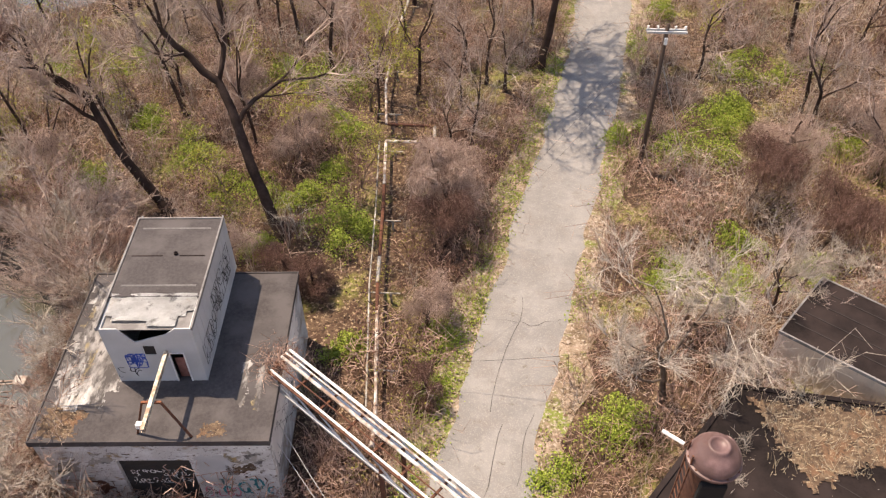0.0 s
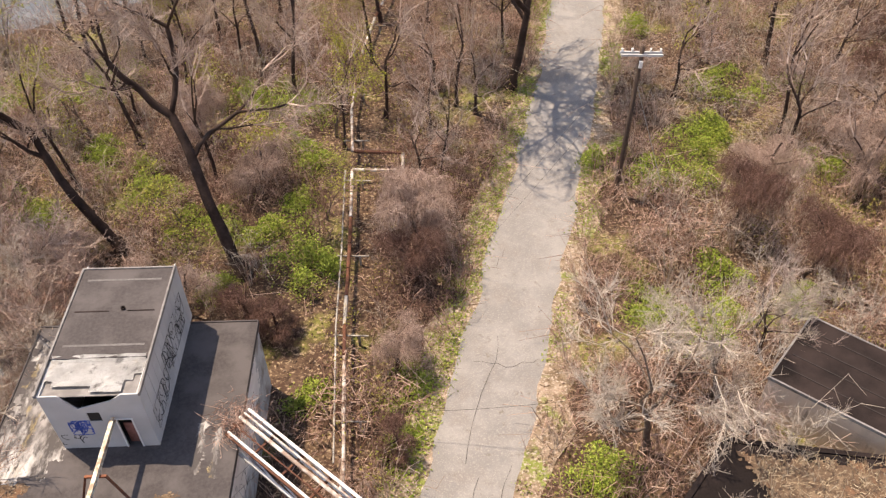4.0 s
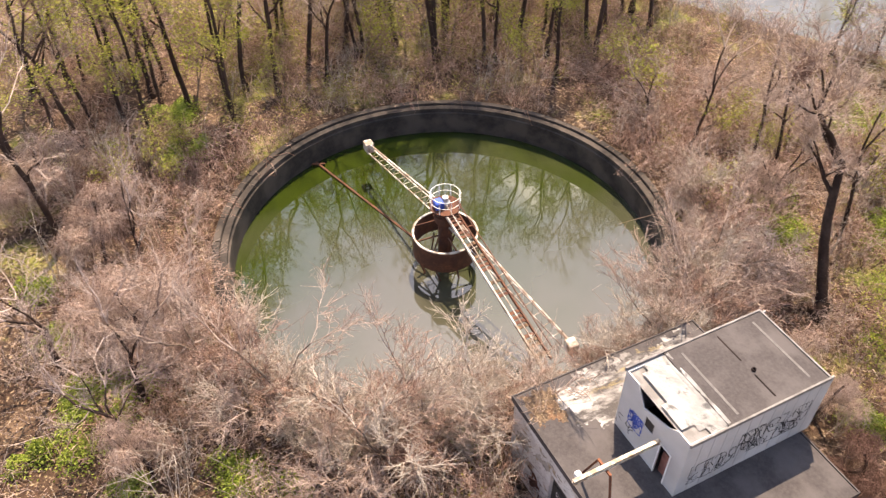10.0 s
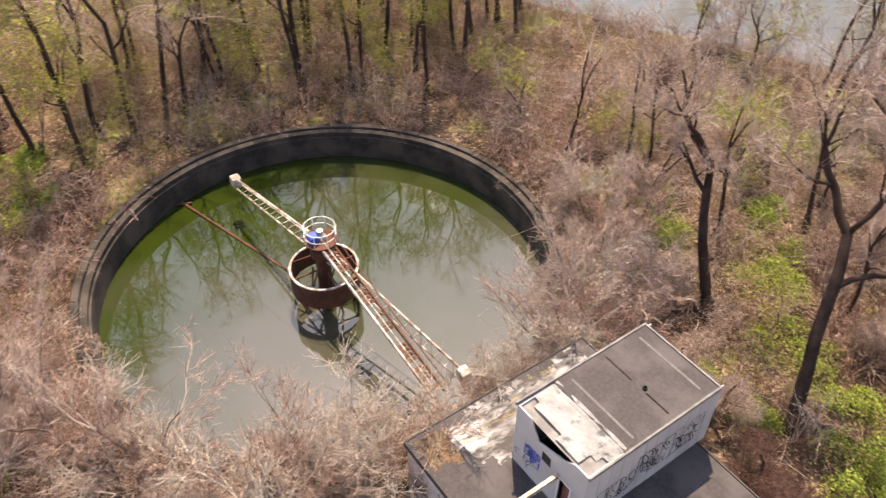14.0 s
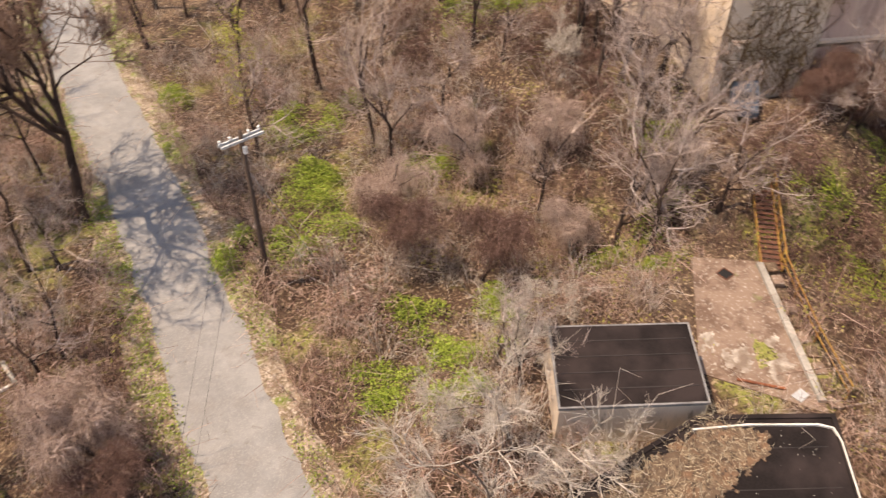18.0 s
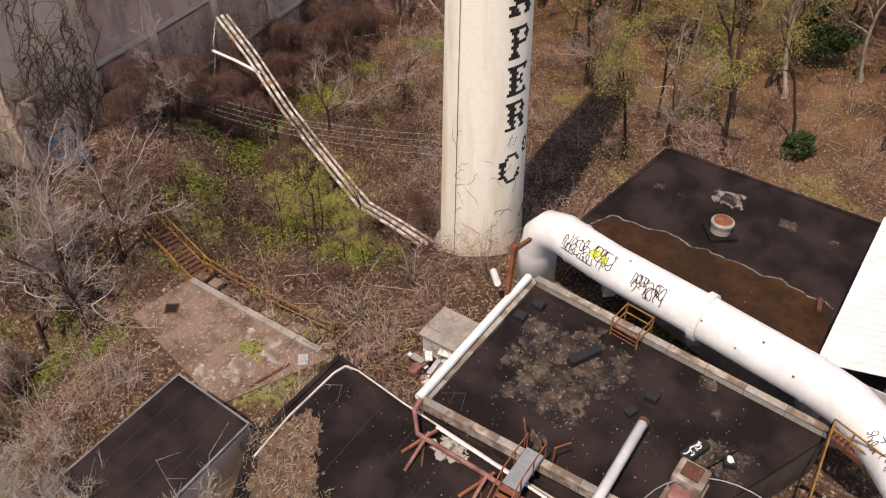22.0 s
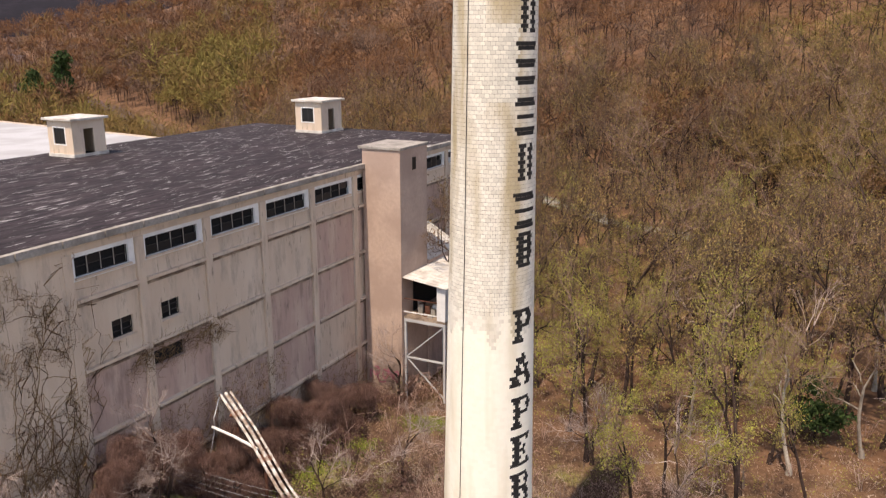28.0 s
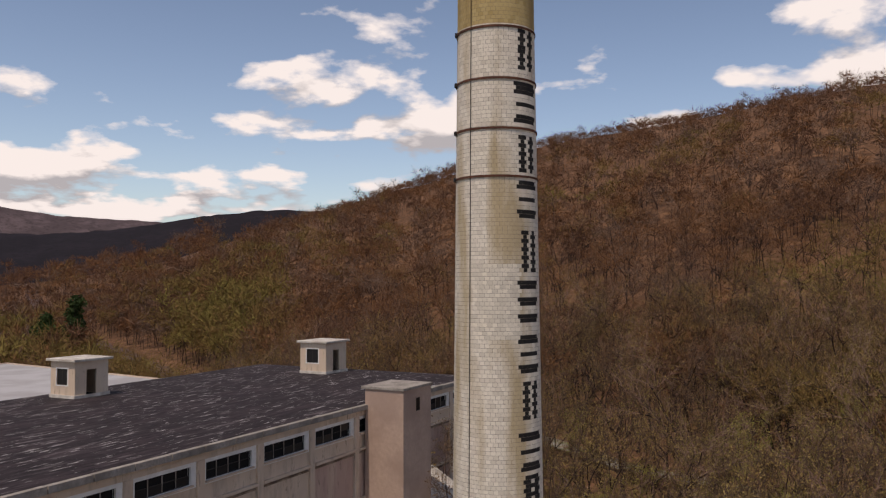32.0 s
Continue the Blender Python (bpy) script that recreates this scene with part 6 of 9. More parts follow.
M_PALEROOF = material("pale_membrane", (0.42, 0.42, 0.43), spread=0.1, big=0.15, tint=(0.30, 0.29, 0.29), tint_amount=0.7)
plain_house("warehouse", [(88, 68), (123, 49), (150, 84), (112, 106)], 0, 20, "pale-roofed warehouse behind the mill", M_CREAM, M_PALEROOF, lip=0.2)


# ---- the boiler works ----
M_SEAM = material("roof_seam", (0.028, 0.022, 0.021), rough=0.8)
RB, RA = 7.2, 7.0
ROOF_B = [(12.9, 4.9), (17.0, -3.0), (27.0, 7.9), (19.6, 13.9)]
ROOF_A = [(5.2, 14.2), (10.3, 6.2), (13.3, 6.3), (19.35, 14.1), (22.9, 17.7), (18.3, 21.3), (11.4, 22.1)]
on = lambda z: (lambda u, v: Vector((u, v, z)))


M_PARAPET = material("rust_streaked_cream", (0.38, 0.33, 0.28), spread=0.3, grain=4, big=1.3, tint=(0.13, 0.085, 0.06), tint_scale=0.46, tint_amount=0.85)


def boiler_house():
    t = plain_house("boiler_house", ROOF_B, -0.5, RB, "boiler house with a littered flat black roof", M_CONC_DARK, M_TAR)
    m = Matrix.Translation(-t.matrix_world.translation)
    def add(name, bm, mat, label=""):
        bmesh.ops.transform(bm, matrix=m, verts=bm.verts)
        return part(name, bm, mat, t, label)
    a, b, c, d = [Vector((x, y, 0)) for x, y in ROOF_B]
    # pale parapets, in lengths
    for p, q, w, h, n in ((d, a, 0.3, 0.5, 9), (c, b, 0.32, 0.35, 8), (d, c, 0.26, 0.25, 6)):
        for k in range(n):
            s, e = p.lerp(q, k / n), p.lerp(q, (k + 0.985) / n)
            add("parapet", bar((s.x, s.y, RB + h / 2), (e.x, e.y, RB + h / 2), w, h), M_PARAPET if p is d else M_CONC)
            add("parapet_cap", bar((s.x, s.y, RB + h + 0.03), (e.x, e.y, RB + h + 0.025), w + 0.06, 0.05), M_PARAPET if k % 3 else M_CONC)
    add("moss_patch", patch(on(RB + 0.006), [(24.6, 8.8), (23.4, 5.2), (21.0, 4.2), (18.4, 8.0), (19.8, 10.6)], 3, 14, 0.45), M_ROOF_MOSS, "grey-brown crusted moss")
    add("moss_patch", patch(on(RB + 0.006), [(17.2, 2.0), (16.2, 0.4), (15.0, 1.6), (15.8, 3.2)], 4, 10, 0.14), M_ROOF_MOSS)
    for k, (u, v, r) in enumerate(((20.2, 1.2, 0.45), (17.6, 9.2, 0.5), (22.4, 9.6, 0.5), (18.4, 1.2, 0.35))):
        add("stain", blot(on(RB + 0.009), u, v, r, k, jag=0.5), M_ROOF_MOSS)
    for k in (4, 5, 6):
        s = d.lerp(a, (k + 0.6) / 7.5)
        e = c.lerp(b, (k + 0.6) / 7.5)
        add("seam", bar((s.x + 0.5, s.y - 0.4, RB), (e.x - 0.4, e.y + 0.3, RB), 0.06, 0.012), M_TAR)
    return t


M_ROOF_MOSS = blend_material("crusted_moss", (((0.055, 0.040, 0.031), 0, 0, 0, 0), ((0.115, 0.087, 0.066), 2.0, 0.47, 0.62, 0), ((0.018, 0.014, 0.0135), 1.1, 0.44, 0.56, 30), ((0.24, 0.20, 0.155), 6, 0.58, 0.68, 60)))
boiler_house()


def annex():
    t = plain_house("annex", ROOF_A, -0.5, RA, "low annex with a flat black tarred roof", M_CONC, M_TAR, lip=0.08, lip_mat=M_TAR)
    m = Matrix.Translation(-t.matrix_world.translation)
    def add(name, bm, mat, label=""):
        bmesh.ops.transform(bm, matrix=m, verts=bm.verts)
        return part(name, bm, mat, t, label)
    line = [(17.6, 21.0), (19.6, 19.7), (21.9, 17.85), (22.25, 17.35), (21.9, 16.75), (19.9, 14.7), (16.6, 11.0), (13.6, 7.4)]
    for p, q in zip(line, line[1:]):
        add("gravel_stop", bar((*p, RA + 0.05), (*q, RA + 0.05), 0.08, 0.09), M_PARAPET_PALE, "pale roof edging strip")
    for k in range(6):
        f = k / 6
        add("seam", bar((21.3 - 7.3 * f, 17.0 - 8.6 * f, RA + 0.004), (14.0 - 7.3 * f + 1.5, 21.2 - 8.6 * f + 0.2, RA + 0.004), 0.035, 0.012), M_SEAM)
    add("roof_soil", patch(lambda u, v: Vector((u, v, RA + 0.05 + 0.05 * noise.noise((u * 1.5, v * 1.5, 0)))), [(18.6, 20.8), (19.9, 19.0), (18.9, 18.2), (17.2, 18.4), (15.6, 18.2), (13.4, 17.2), (11.8, 21.4), (15.5, 21.1)], 5, 14, 0.2), M_SOIL, "soil and dead grass over the roof")
    add("stain", patch(on(RA + 0.008), [(16.8, 12.2), (18.1, 12.5), (18.0, 13.6), (17.0, 13.5)], 3, 6, 0.15), M_PATCHY)
    rng = np.random.default_rng(6)
    tuft = Soup()
    q = np.stack([rng.uniform(12, 19.6, 900), rng.uniform(17.6, 21.4, 900), np.full(900, RA + 0.05)], 1)
    q = q[(q[:, 1] > 18.4) | (q[:, 0] < 16)]
    spikes(tuft, q, q + rng.normal(0, 0.16, q.shape) + [0, 0, 0.22], 0.012, 0.004)
    tagged(new("roof_grass", tuft.mesh("roof_grass", M_STRAW, False)), "dead grass growing in the soil on the roof", "grass", kind="stuff")
    return t


annex()


def roof_pipe_frame():
    t = thing("roof_pipework", Matrix.Identity(4), "rusty red pipe on trestle legs across the annex roof", "pipe")
    z = RA
    way = [(19.5, 14.0, z + 0.9), (19.0, 14.3, z + 0.8), (18.0, 14.2, z + 0.5), (15.9, 11.6, z + 0.5), (13.0, 8.4, z + 0.5)]
    part("pipe", tube(bmesh.new(), way, 0.11, 8), M_RUST_PINK, t)
    part("pipe", tube(bmesh.new(), [(18.4, 13.4, z + 0.35), (15.4, 10.0, z + 0.35), (13.2, 7.6, z + 0.35)], 0.06, 6), M_WHITE, t)
    for x, y in ((17.6, 14.0), (15.4, 11.8)):
        part("trestle", bar((x + 0.45, y - 0.3, z + 0.5), (x - 1.1, y + 0.8, z + 0.08), 0.13), M_RUST_PINK, t)
        part("trestle", bar((x - 0.2, y + 0.9, z + 0.1), (x + 0.5, y - 0.6, z + 0.55), 0.12), M_ORANGE, t)
        part("foot", bar((x - 0.9, y + 0.1, z + 0.06), (x + 0.7, y - 0.1, z + 0.06), 0.1), M_RUST, t)
    # white pipe along the boiler-house eave
    e = thing("eave_pipe", Matrix.Identity(4), "white insulated pipe along the roof edge", "pipe")
    part("pipe", tube(bmesh.new(), [(26.9, 8.3, RB + 0.55), (25.0, 9.9, RB + 0.5), (19.7, 14.1, RB + 0.5)], 0.2, 10), M_WHITE, e)
    for f in (0.15, 0.5, 0.85):
        part("bracket", bar((26.9 - 7.2 * f, 8.3 + 5.8 * f, RB), (26.9 - 7.2 * f, 8.3 + 5.8 * f, RB + 0.4), 0.12), M_RUST, e)
    part("post", bar((25.6, 9.6, RB - 0.4), (25.9, 9.3, RB + 3.6), 0.22), M_ORANGE, e, "rusty orange channel post")
    part("arm", bar((25.9, 9.3, RB + 3.3), (27.4, 8.3, RB + 2.6), 0.18), M_ORANGE, e)
    part("branch", tube(bmesh.new(), [(28.2, 9.9, RB - 0.2), (26.6, 9.9, RB + 0.5)], 0.18, 8), M_WHITE, e)
    part("brace", bar((20.0, 13.9, RB + 0.5), (18.6, 12.9, RB + 0.15), 0.12), M_RUST_PINK, e)
    w = thing("steam_pipe", Matrix.Identity(4), "long straight white pipe over the roofs", "pipe")
    part("pipe", tube(bmesh.new(), [(17.5, 4.9, RB + 1.0), (10.8, 10.0, RB + 1.0), (7.2, 12.7, RB + 1.0)], 0.22, 12), M_WHITE, w, smooth=True)
    part("end", lathe([(0.24, -0.1), (0.24, 0.1), (0, 0.12)], 12), M_RUST, w).matrix_world = look((17.5, 4.9, RB + 1.0), (20, 3.0, RB + 1.0))
    for x, y in ((16.6, 5.6), (13.6, 7.9)):
        part("stand", bar((x, y, RB), (x, y, RB + 0.8), 0.12), M_RUST, w)


roof_pipe_frame()


def footbridge():
    t = thing("footbridge", Matrix.Identity(4), "grey plank footbridge with orange steel stairs over the parapet", "footbridge")
    a, b = Vector((16.5, 9.5, RB + 0.75)), Vector((14.95, 10.7, RB + 0.75))
    d = (b - a).normalized()
    s = Vector((-d.y, d.x, 0)) * 0.42
    part("deck", bar(a, b, 0.8, 0.06), M_STEEL, t)
    for sg in (-1, 1):
        rail = part("handrail", bar(a + sg * s + Vector((0, 0, 0.95)), b + sg * s + Vector((0, 0, 0.95)), 0.05), M_ORANGE, t)
        for f in (0, 0.5, 1):
            p = a.lerp(b, f) + sg * s
            part("post", bar(p, p + Vector((0, 0, 0.95)), 0.05), M_ORANGE, rail)
        part("stringer", bar(b + sg * s, b + sg * s + d * 1.5 - Vector((0, 0, 0.9)), 0.06, 0.16), M_ORANGE, t)
        part("stair_rail", bar(b + sg * s + Vector((0, 0, 0.95)), b + sg * s + d * 1.5 + Vector((0, 0, 0.05)), 0.05), M_ORANGE, t)
        part("gate_post", bar(a + sg * s * 1.6 - d * 0.3 - Vector((0, 0, 0.7)), a + sg * s * 1.6 - d * 0.3 + Vector((0, 0, 0.5)), 0.06), M_ORANGE, t)
        part("gate_rail", bar(a + sg * s * 1.6 - d * 0.3 + Vector((0, 0, 0.45)), a + sg * s * 2.6 - d * 0.9 + Vector((0, 0, 0.45)), 0.05), M_ORANGE, t)
    for k in range(6):
        p = b + d * (0.15 + 0.25 * k) - Vector((0, 0, 0.1 + 0.15 * k))
        part("tread", bar(p - s, p + s, 0.2, 0.035), M_ORANGE, t)


footbridge()


def roof_boxes():
    for x, y, w, l, h, turn in ((21.9, 6.4, 0.45, 1.7, 0.4, 25), (24.6, 9.0, 0.5, 0.6, 0.35, -40), (25.3, 8.0, 0.5, 0.6, 0.35, -40), (18.7, 5.0, 0.4, 0.55, 0.3, 30), (19.4, 3.9, 0.5, 0.6, 0.35, -40), (16.5, 2.9, 0.5, 1.4, 0.4, 30), (15.9, 1.6, 0.45, 0.5, 0.35, -20)):
        t = thing("roof_curb", Matrix.Translation((x, y, RB)) @ Matrix.Rotation(radians(turn), 4, "Z"), "small black tarred box on the roof", "roof curb", "curbs on the boiler-house roof")
        part("body", boxes((-w / 2, -l / 2, 0, w / 2, l / 2, h), bevel=0.04), M_BLACK, t)
        if l == 1.4:
            part("graffiti", scribble(lambda u, v: Vector((v, u, h + 0.006)), -0.6, -0.15, 0.6, 0.15, 6, 0.06, 2), M_WHITE, t)
        if l == 0.5:
            part("cap", blot(lambda u, v: Vector((u, v, h + 0.012)), 0, 0, 0.18, 5), M_WHITE, t)
    rng = random.Random(8)
    s = bmesh.new()
    for _ in range(520):
        x, y = rng.uniform(11, 27), rng.uniform(-3, 21)
        z = RB if (x - 19.5) * 0.8 + (13.9 - y) * 0.62 > 0.5 else RA
        if not in_pad(x, y) or (y > 14 and x > 21):
            continue
        r = rng.uniform(0.010, 0.026)
        box(s, x - r, y - r * 0.7, z, x + r, y + r * 0.7, z + r * 0.7)
    ob = link_mesh("roof_litter", s, M_PATCHY)
    tagged(ob, "pale chips and stones scattered over the roofs", "litter", kind="stuff")
    lad = thing("roof_ladder", Matrix.Identity(4), "yellow rusty guard rails at a roof ladder", "ladder")
    c = [Vector(p) for p in ((23.3, 4.9, RB), (24.2, 4.0, RB), (23.2, 3.0, RB), (22.3, 3.9, RB))]
    for k, p in enumerate(c):
        part("post", bar(p, p + Vector((0, 0, 1.15)), 0.06), M_YELLOW, lad)
    for k in range(4):
        if k == 3:
            continue
        for h in (0.55, 1.1):
            part("rail", bar(c[k] + Vector((0, 0, h)), c[(k + 1) % 4] + Vector((0, 0, h)), 0.05), M_YELLOW, lad)
    for h in (0.15, 0.4, 0.65, 0.9):
        part("rung", bar(c[3] + Vector((0, 0, h)), c[0] + Vector((0, 0, h)), 0.04), M_ORANGE, lad)


roof_boxes()


def flue_duct():
    t = thing("flue_duct", Matrix.Identity(4), "fat white flue duct with black graffiti over the roofs", "duct")
    z = 8.7
    way = [Vector(p) for p in ((30.4, 7.2, 3.6), (30.4, 7.2, 6.6), (30.25, 7.1, 7.5), (29.75, 6.75, 8.3), (28.9, 6.2, z), (27.9, 5.5, z), (26.4, 4.3, z), (22.9, 1.0, z), (18.8, -2.7, z), (17.5, -3.6, z), (16.2, -4.0, z), (14.6, -4.2, z), (9.0, -4.4, z))]
    part("pipe", tube(bmesh.new(), way, 1.06, 28), M_WHITE, t, smooth=True)
    for p, q, r, l in (((22.9, 1.0, z), (22.5, 0.62, z), 1.28, 0.35), ((28.2, 5.7, z), (28.0, 5.55, z), 1.17, 0.12), ((18.9, -2.6, z), (18.7, -2.8, z), 1.16, 0.12), ((16.3, -3.97, z), (16.1, -4.0, z), 1.16, 0.12)):
        p, q = Vector(p), Vector(q)
        part("flange", tube(bmesh.new(), [p, p + (q - p).normalized() * l], r * 0.95, 28), M_WHITE, t)
    a, d = way[5], (way[8] - way[5]).normalized()
    n = Vector((-d.y, d.x, 0)) * -1
    if n.x > 0:
        n = -n
    def skin(u, v):
        at, left = a, u
        for p, q in zip(way[5:8], way[6:9]):
            if left <= (q - p).length or q is way[8]:
                at = p + (q - p).normalized() * left - d * u
                break
            left -= (q - p).length
        return at + d * u + (n * math.cos(v) + Vector((0, 0, 1)) * math.sin(v)) * 1.085
    part("graffiti", scribble(skin, -0.6, 0.25, 2.3, 1.25, 26, 0.04, 41), M_BLACK, t)
    part("graffiti", scribble(skin, 0.9, 0.7, 1.9, 1.15, 6, 0.16, 42), M_ACID, t)
    part("graffiti", scribble(skin, 3.5, 0.2, 5.2, 1.05, 20, 0.04, 43), M_BLACK, t)
    b = Vector((15.4, -4.1, z))
    part("graffiti", scribble(lambda u, v: b + Vector((-u, 0, 0)) + (Vector((0, 1, 0)) * math.cos(v) + Vector((0, 0, 1)) * math.sin(v)) * 1.085, -0.2, 0.5, 0.5, 1.1, 6, 0.03, 44), M_BLACK, t)
    part("graffiti", scribble(lambda u, v: b + Vector((-u, 0, 0)) + (Vector((0, 1, 0)) * math.cos(v) + Vector((0, 0, 1)) * math.sin(v)) * 1.085, 0.9, 0.5, 1.8, 1.2, 7, 0.03, 45), M_BLACK, t)
    for k, (u, v) in enumerate(((7.2, 0.6), (9.9, 1.1), (11.6, 0.5), (2.9, 1.4), (9.0, 0.3))):
        part("rust_stain", blot(lambda x, y: skin(x, y), u, v, 0.06, 60 + k), M_RUST, t)
    for p in (way[6], way[7], way[8]):
        part("saddle", boxes((p.x - 0.3, p.y - 0.3, 6.9, p.x + 0.3, p.y + 0.3, 7.7)), M_CONC, t)


flue_duct()


def turbine_house():
    t = plain_house("turbine_house", [(38.5, -2.1), (31.7, 4.8), (18.2, -4.6), (24.0, -12.9), (30.0, -12.4)][::-1], -0.5, RA, "turbine house with a black roof under a rusty puddle", M_CONC, M_TAR, lip=0.06, lip_mat=M_TAR)
    m = Matrix.Translation(-t.matrix_world.translation)
    def add(name, bm, mat, label=""):
        bmesh.ops.transform(bm, matrix=m, verts=bm.verts)
        return part(name, bm, mat, t, label)
    shore = [(31.6, 4.2), (32.4, 2.8), (31.3, 1.4), (30.55, 0.0), (29.3, -1.2), (28.35, -2.6), (27.0, -4.0), (25.9, -5.3), (24.4, -6.5)]
    rng = random.Random(14)
    line = []
    for (ax, ay), (bx, by) in zip(shore, shore[1:]):
        for k in range(7):
            f = k / 7
            w = 0.28 * noise.noise((ax + (bx - ax) * f, 1.7 * (ay + (by - ay) * f), 3.0)) + rng.uniform(-0.05, 0.05)
            line.append((ax + (bx - ax) * f + w * 0.7, ay + (by - ay) * f - w * 0.7))
    line.append(shore[-1])
    pool = bmesh.new()
    pool.faces.new([pool.verts.new((x, y, RA + 0.012)) for x, y in line + [(20.6, -3.9), (24.2, 0.4), (26.9, 3.0), (28.6, 4.4), (30.4, 5.0)]])
    add("puddle", pool, M_PUDDLE, "shallow rust-brown puddle")
    tide = bmesh.new()
    stroke(tide, on(RA + 0.018), line, 0.09)
    add("tide_mark", tide, M_TIDE, "pale crusted line along the edge of the puddle")
    for k, (u, v, r) in enumerate(((33.4, -4.2, 0.95), (30.9, -6.7, 0.6), (34.8, -0.6, 0.35), (33.9, -1.6, 0.25), (29.2, -8.6, 0.3))):
        add("stain", patch(on(RA + 0.008), [(u - r, v - 0.4 * r), (u + 0.2 * r, v - r), (u + r, v + 0.3 * r), (u, v + r)], 70 + k, 8, 0.14 * r), M_TIDE if k == 0 else M_ROOF_MOSS)
    add("stain", patch(on(RA + 0.014), [(32.8, -4.3), (33.5, -4.9), (34.0, -4.1), (33.3, -3.6)], 79, 8, 0.15), M_ROOF_MOSS)
    f = thing("roof_fan", Matrix.Translation((30.4, -2.7, RA)), "round rusty roof ventilator on a square curb", "ventilator")
    part("curb", boxes((-0.75, -0.75, 0, 0.75, 0.75, 0.25), bevel=0.03), M_TAR, f)
    part("body", lathe([(0.55, 0.25), (0.55, 0.75), (0.62, 0.78), (0.62, 0.9), (0.3, 1.02), (0, 1.05)], 20), M_CONC, f, smooth=False)
    part("rust_cap", lathe([(0.5, 0.97), (0.3, 1.06), (0, 1.09)], 16), M_ORANGE, f)
    part("stub_pipe", tube(bmesh.new(), [(32.5, 4.4, RA), (33.0, 3.9, RA + 1.0)], 0.07, 6), M_RUST, t).matrix_world = Matrix.Identity(4)
    part("beam_end", bar((24.2, -5.6, RA + 0.15), (25.0, -6.0, RA + 0.2), 0.2), M_RUST, t).matrix_world = Matrix.Identity(4)


turbine_house()


def sheet_hall():
    """White ribbed sheet-metal hall with a shallow gable."""
    t = thing("sheet_hall", Matrix.Translation((19.5, -3.1, 0)) @ Matrix.Rotation(math.atan2(-7.3, 9.1), 4, "Z"), "white ribbed sheet-metal hall beside the duct", "building")
    for k in range(26):
        x = 0.0 + 0.46 * k
        part("wall_sheet", boxes((x, -0.04 - 0.02 * (k % 2), 0, x + 0.45, 0.0, 8.9)), M_WHITE, t)
        bm = bmesh.new()
        box(bm, x, -4.6, 0, x + 0.44, 0.12, 0.05, m=Matrix.Translation((0, 0, 9.0)) @ Matrix.Rotation(radians(-17), 4, "X"))
        part("roof_sheet", bm, M_WHITE, t)
    for k in range(10):
        y = -0.46 * k
        part("wall_sheet", boxes((-0.04 - 0.02 * (k % 2), y - 0.45, 0, 0.0, y, 8.9)), M_PALE, t)
    part("ridge", boxes((-0.1, -5.0, 10.2, 12.2, -4.3, 10.42)), M_WHITE, t)


sheet_hall()


M_DOME = material("mauve_brown_paint", (0.17, 0.10, 0.095), rough=0.45, spread=0.2, grain=6, big=1.8, tint=(0.085, 0.045, 0.04), tint_amount=0.8, spec=0.4)


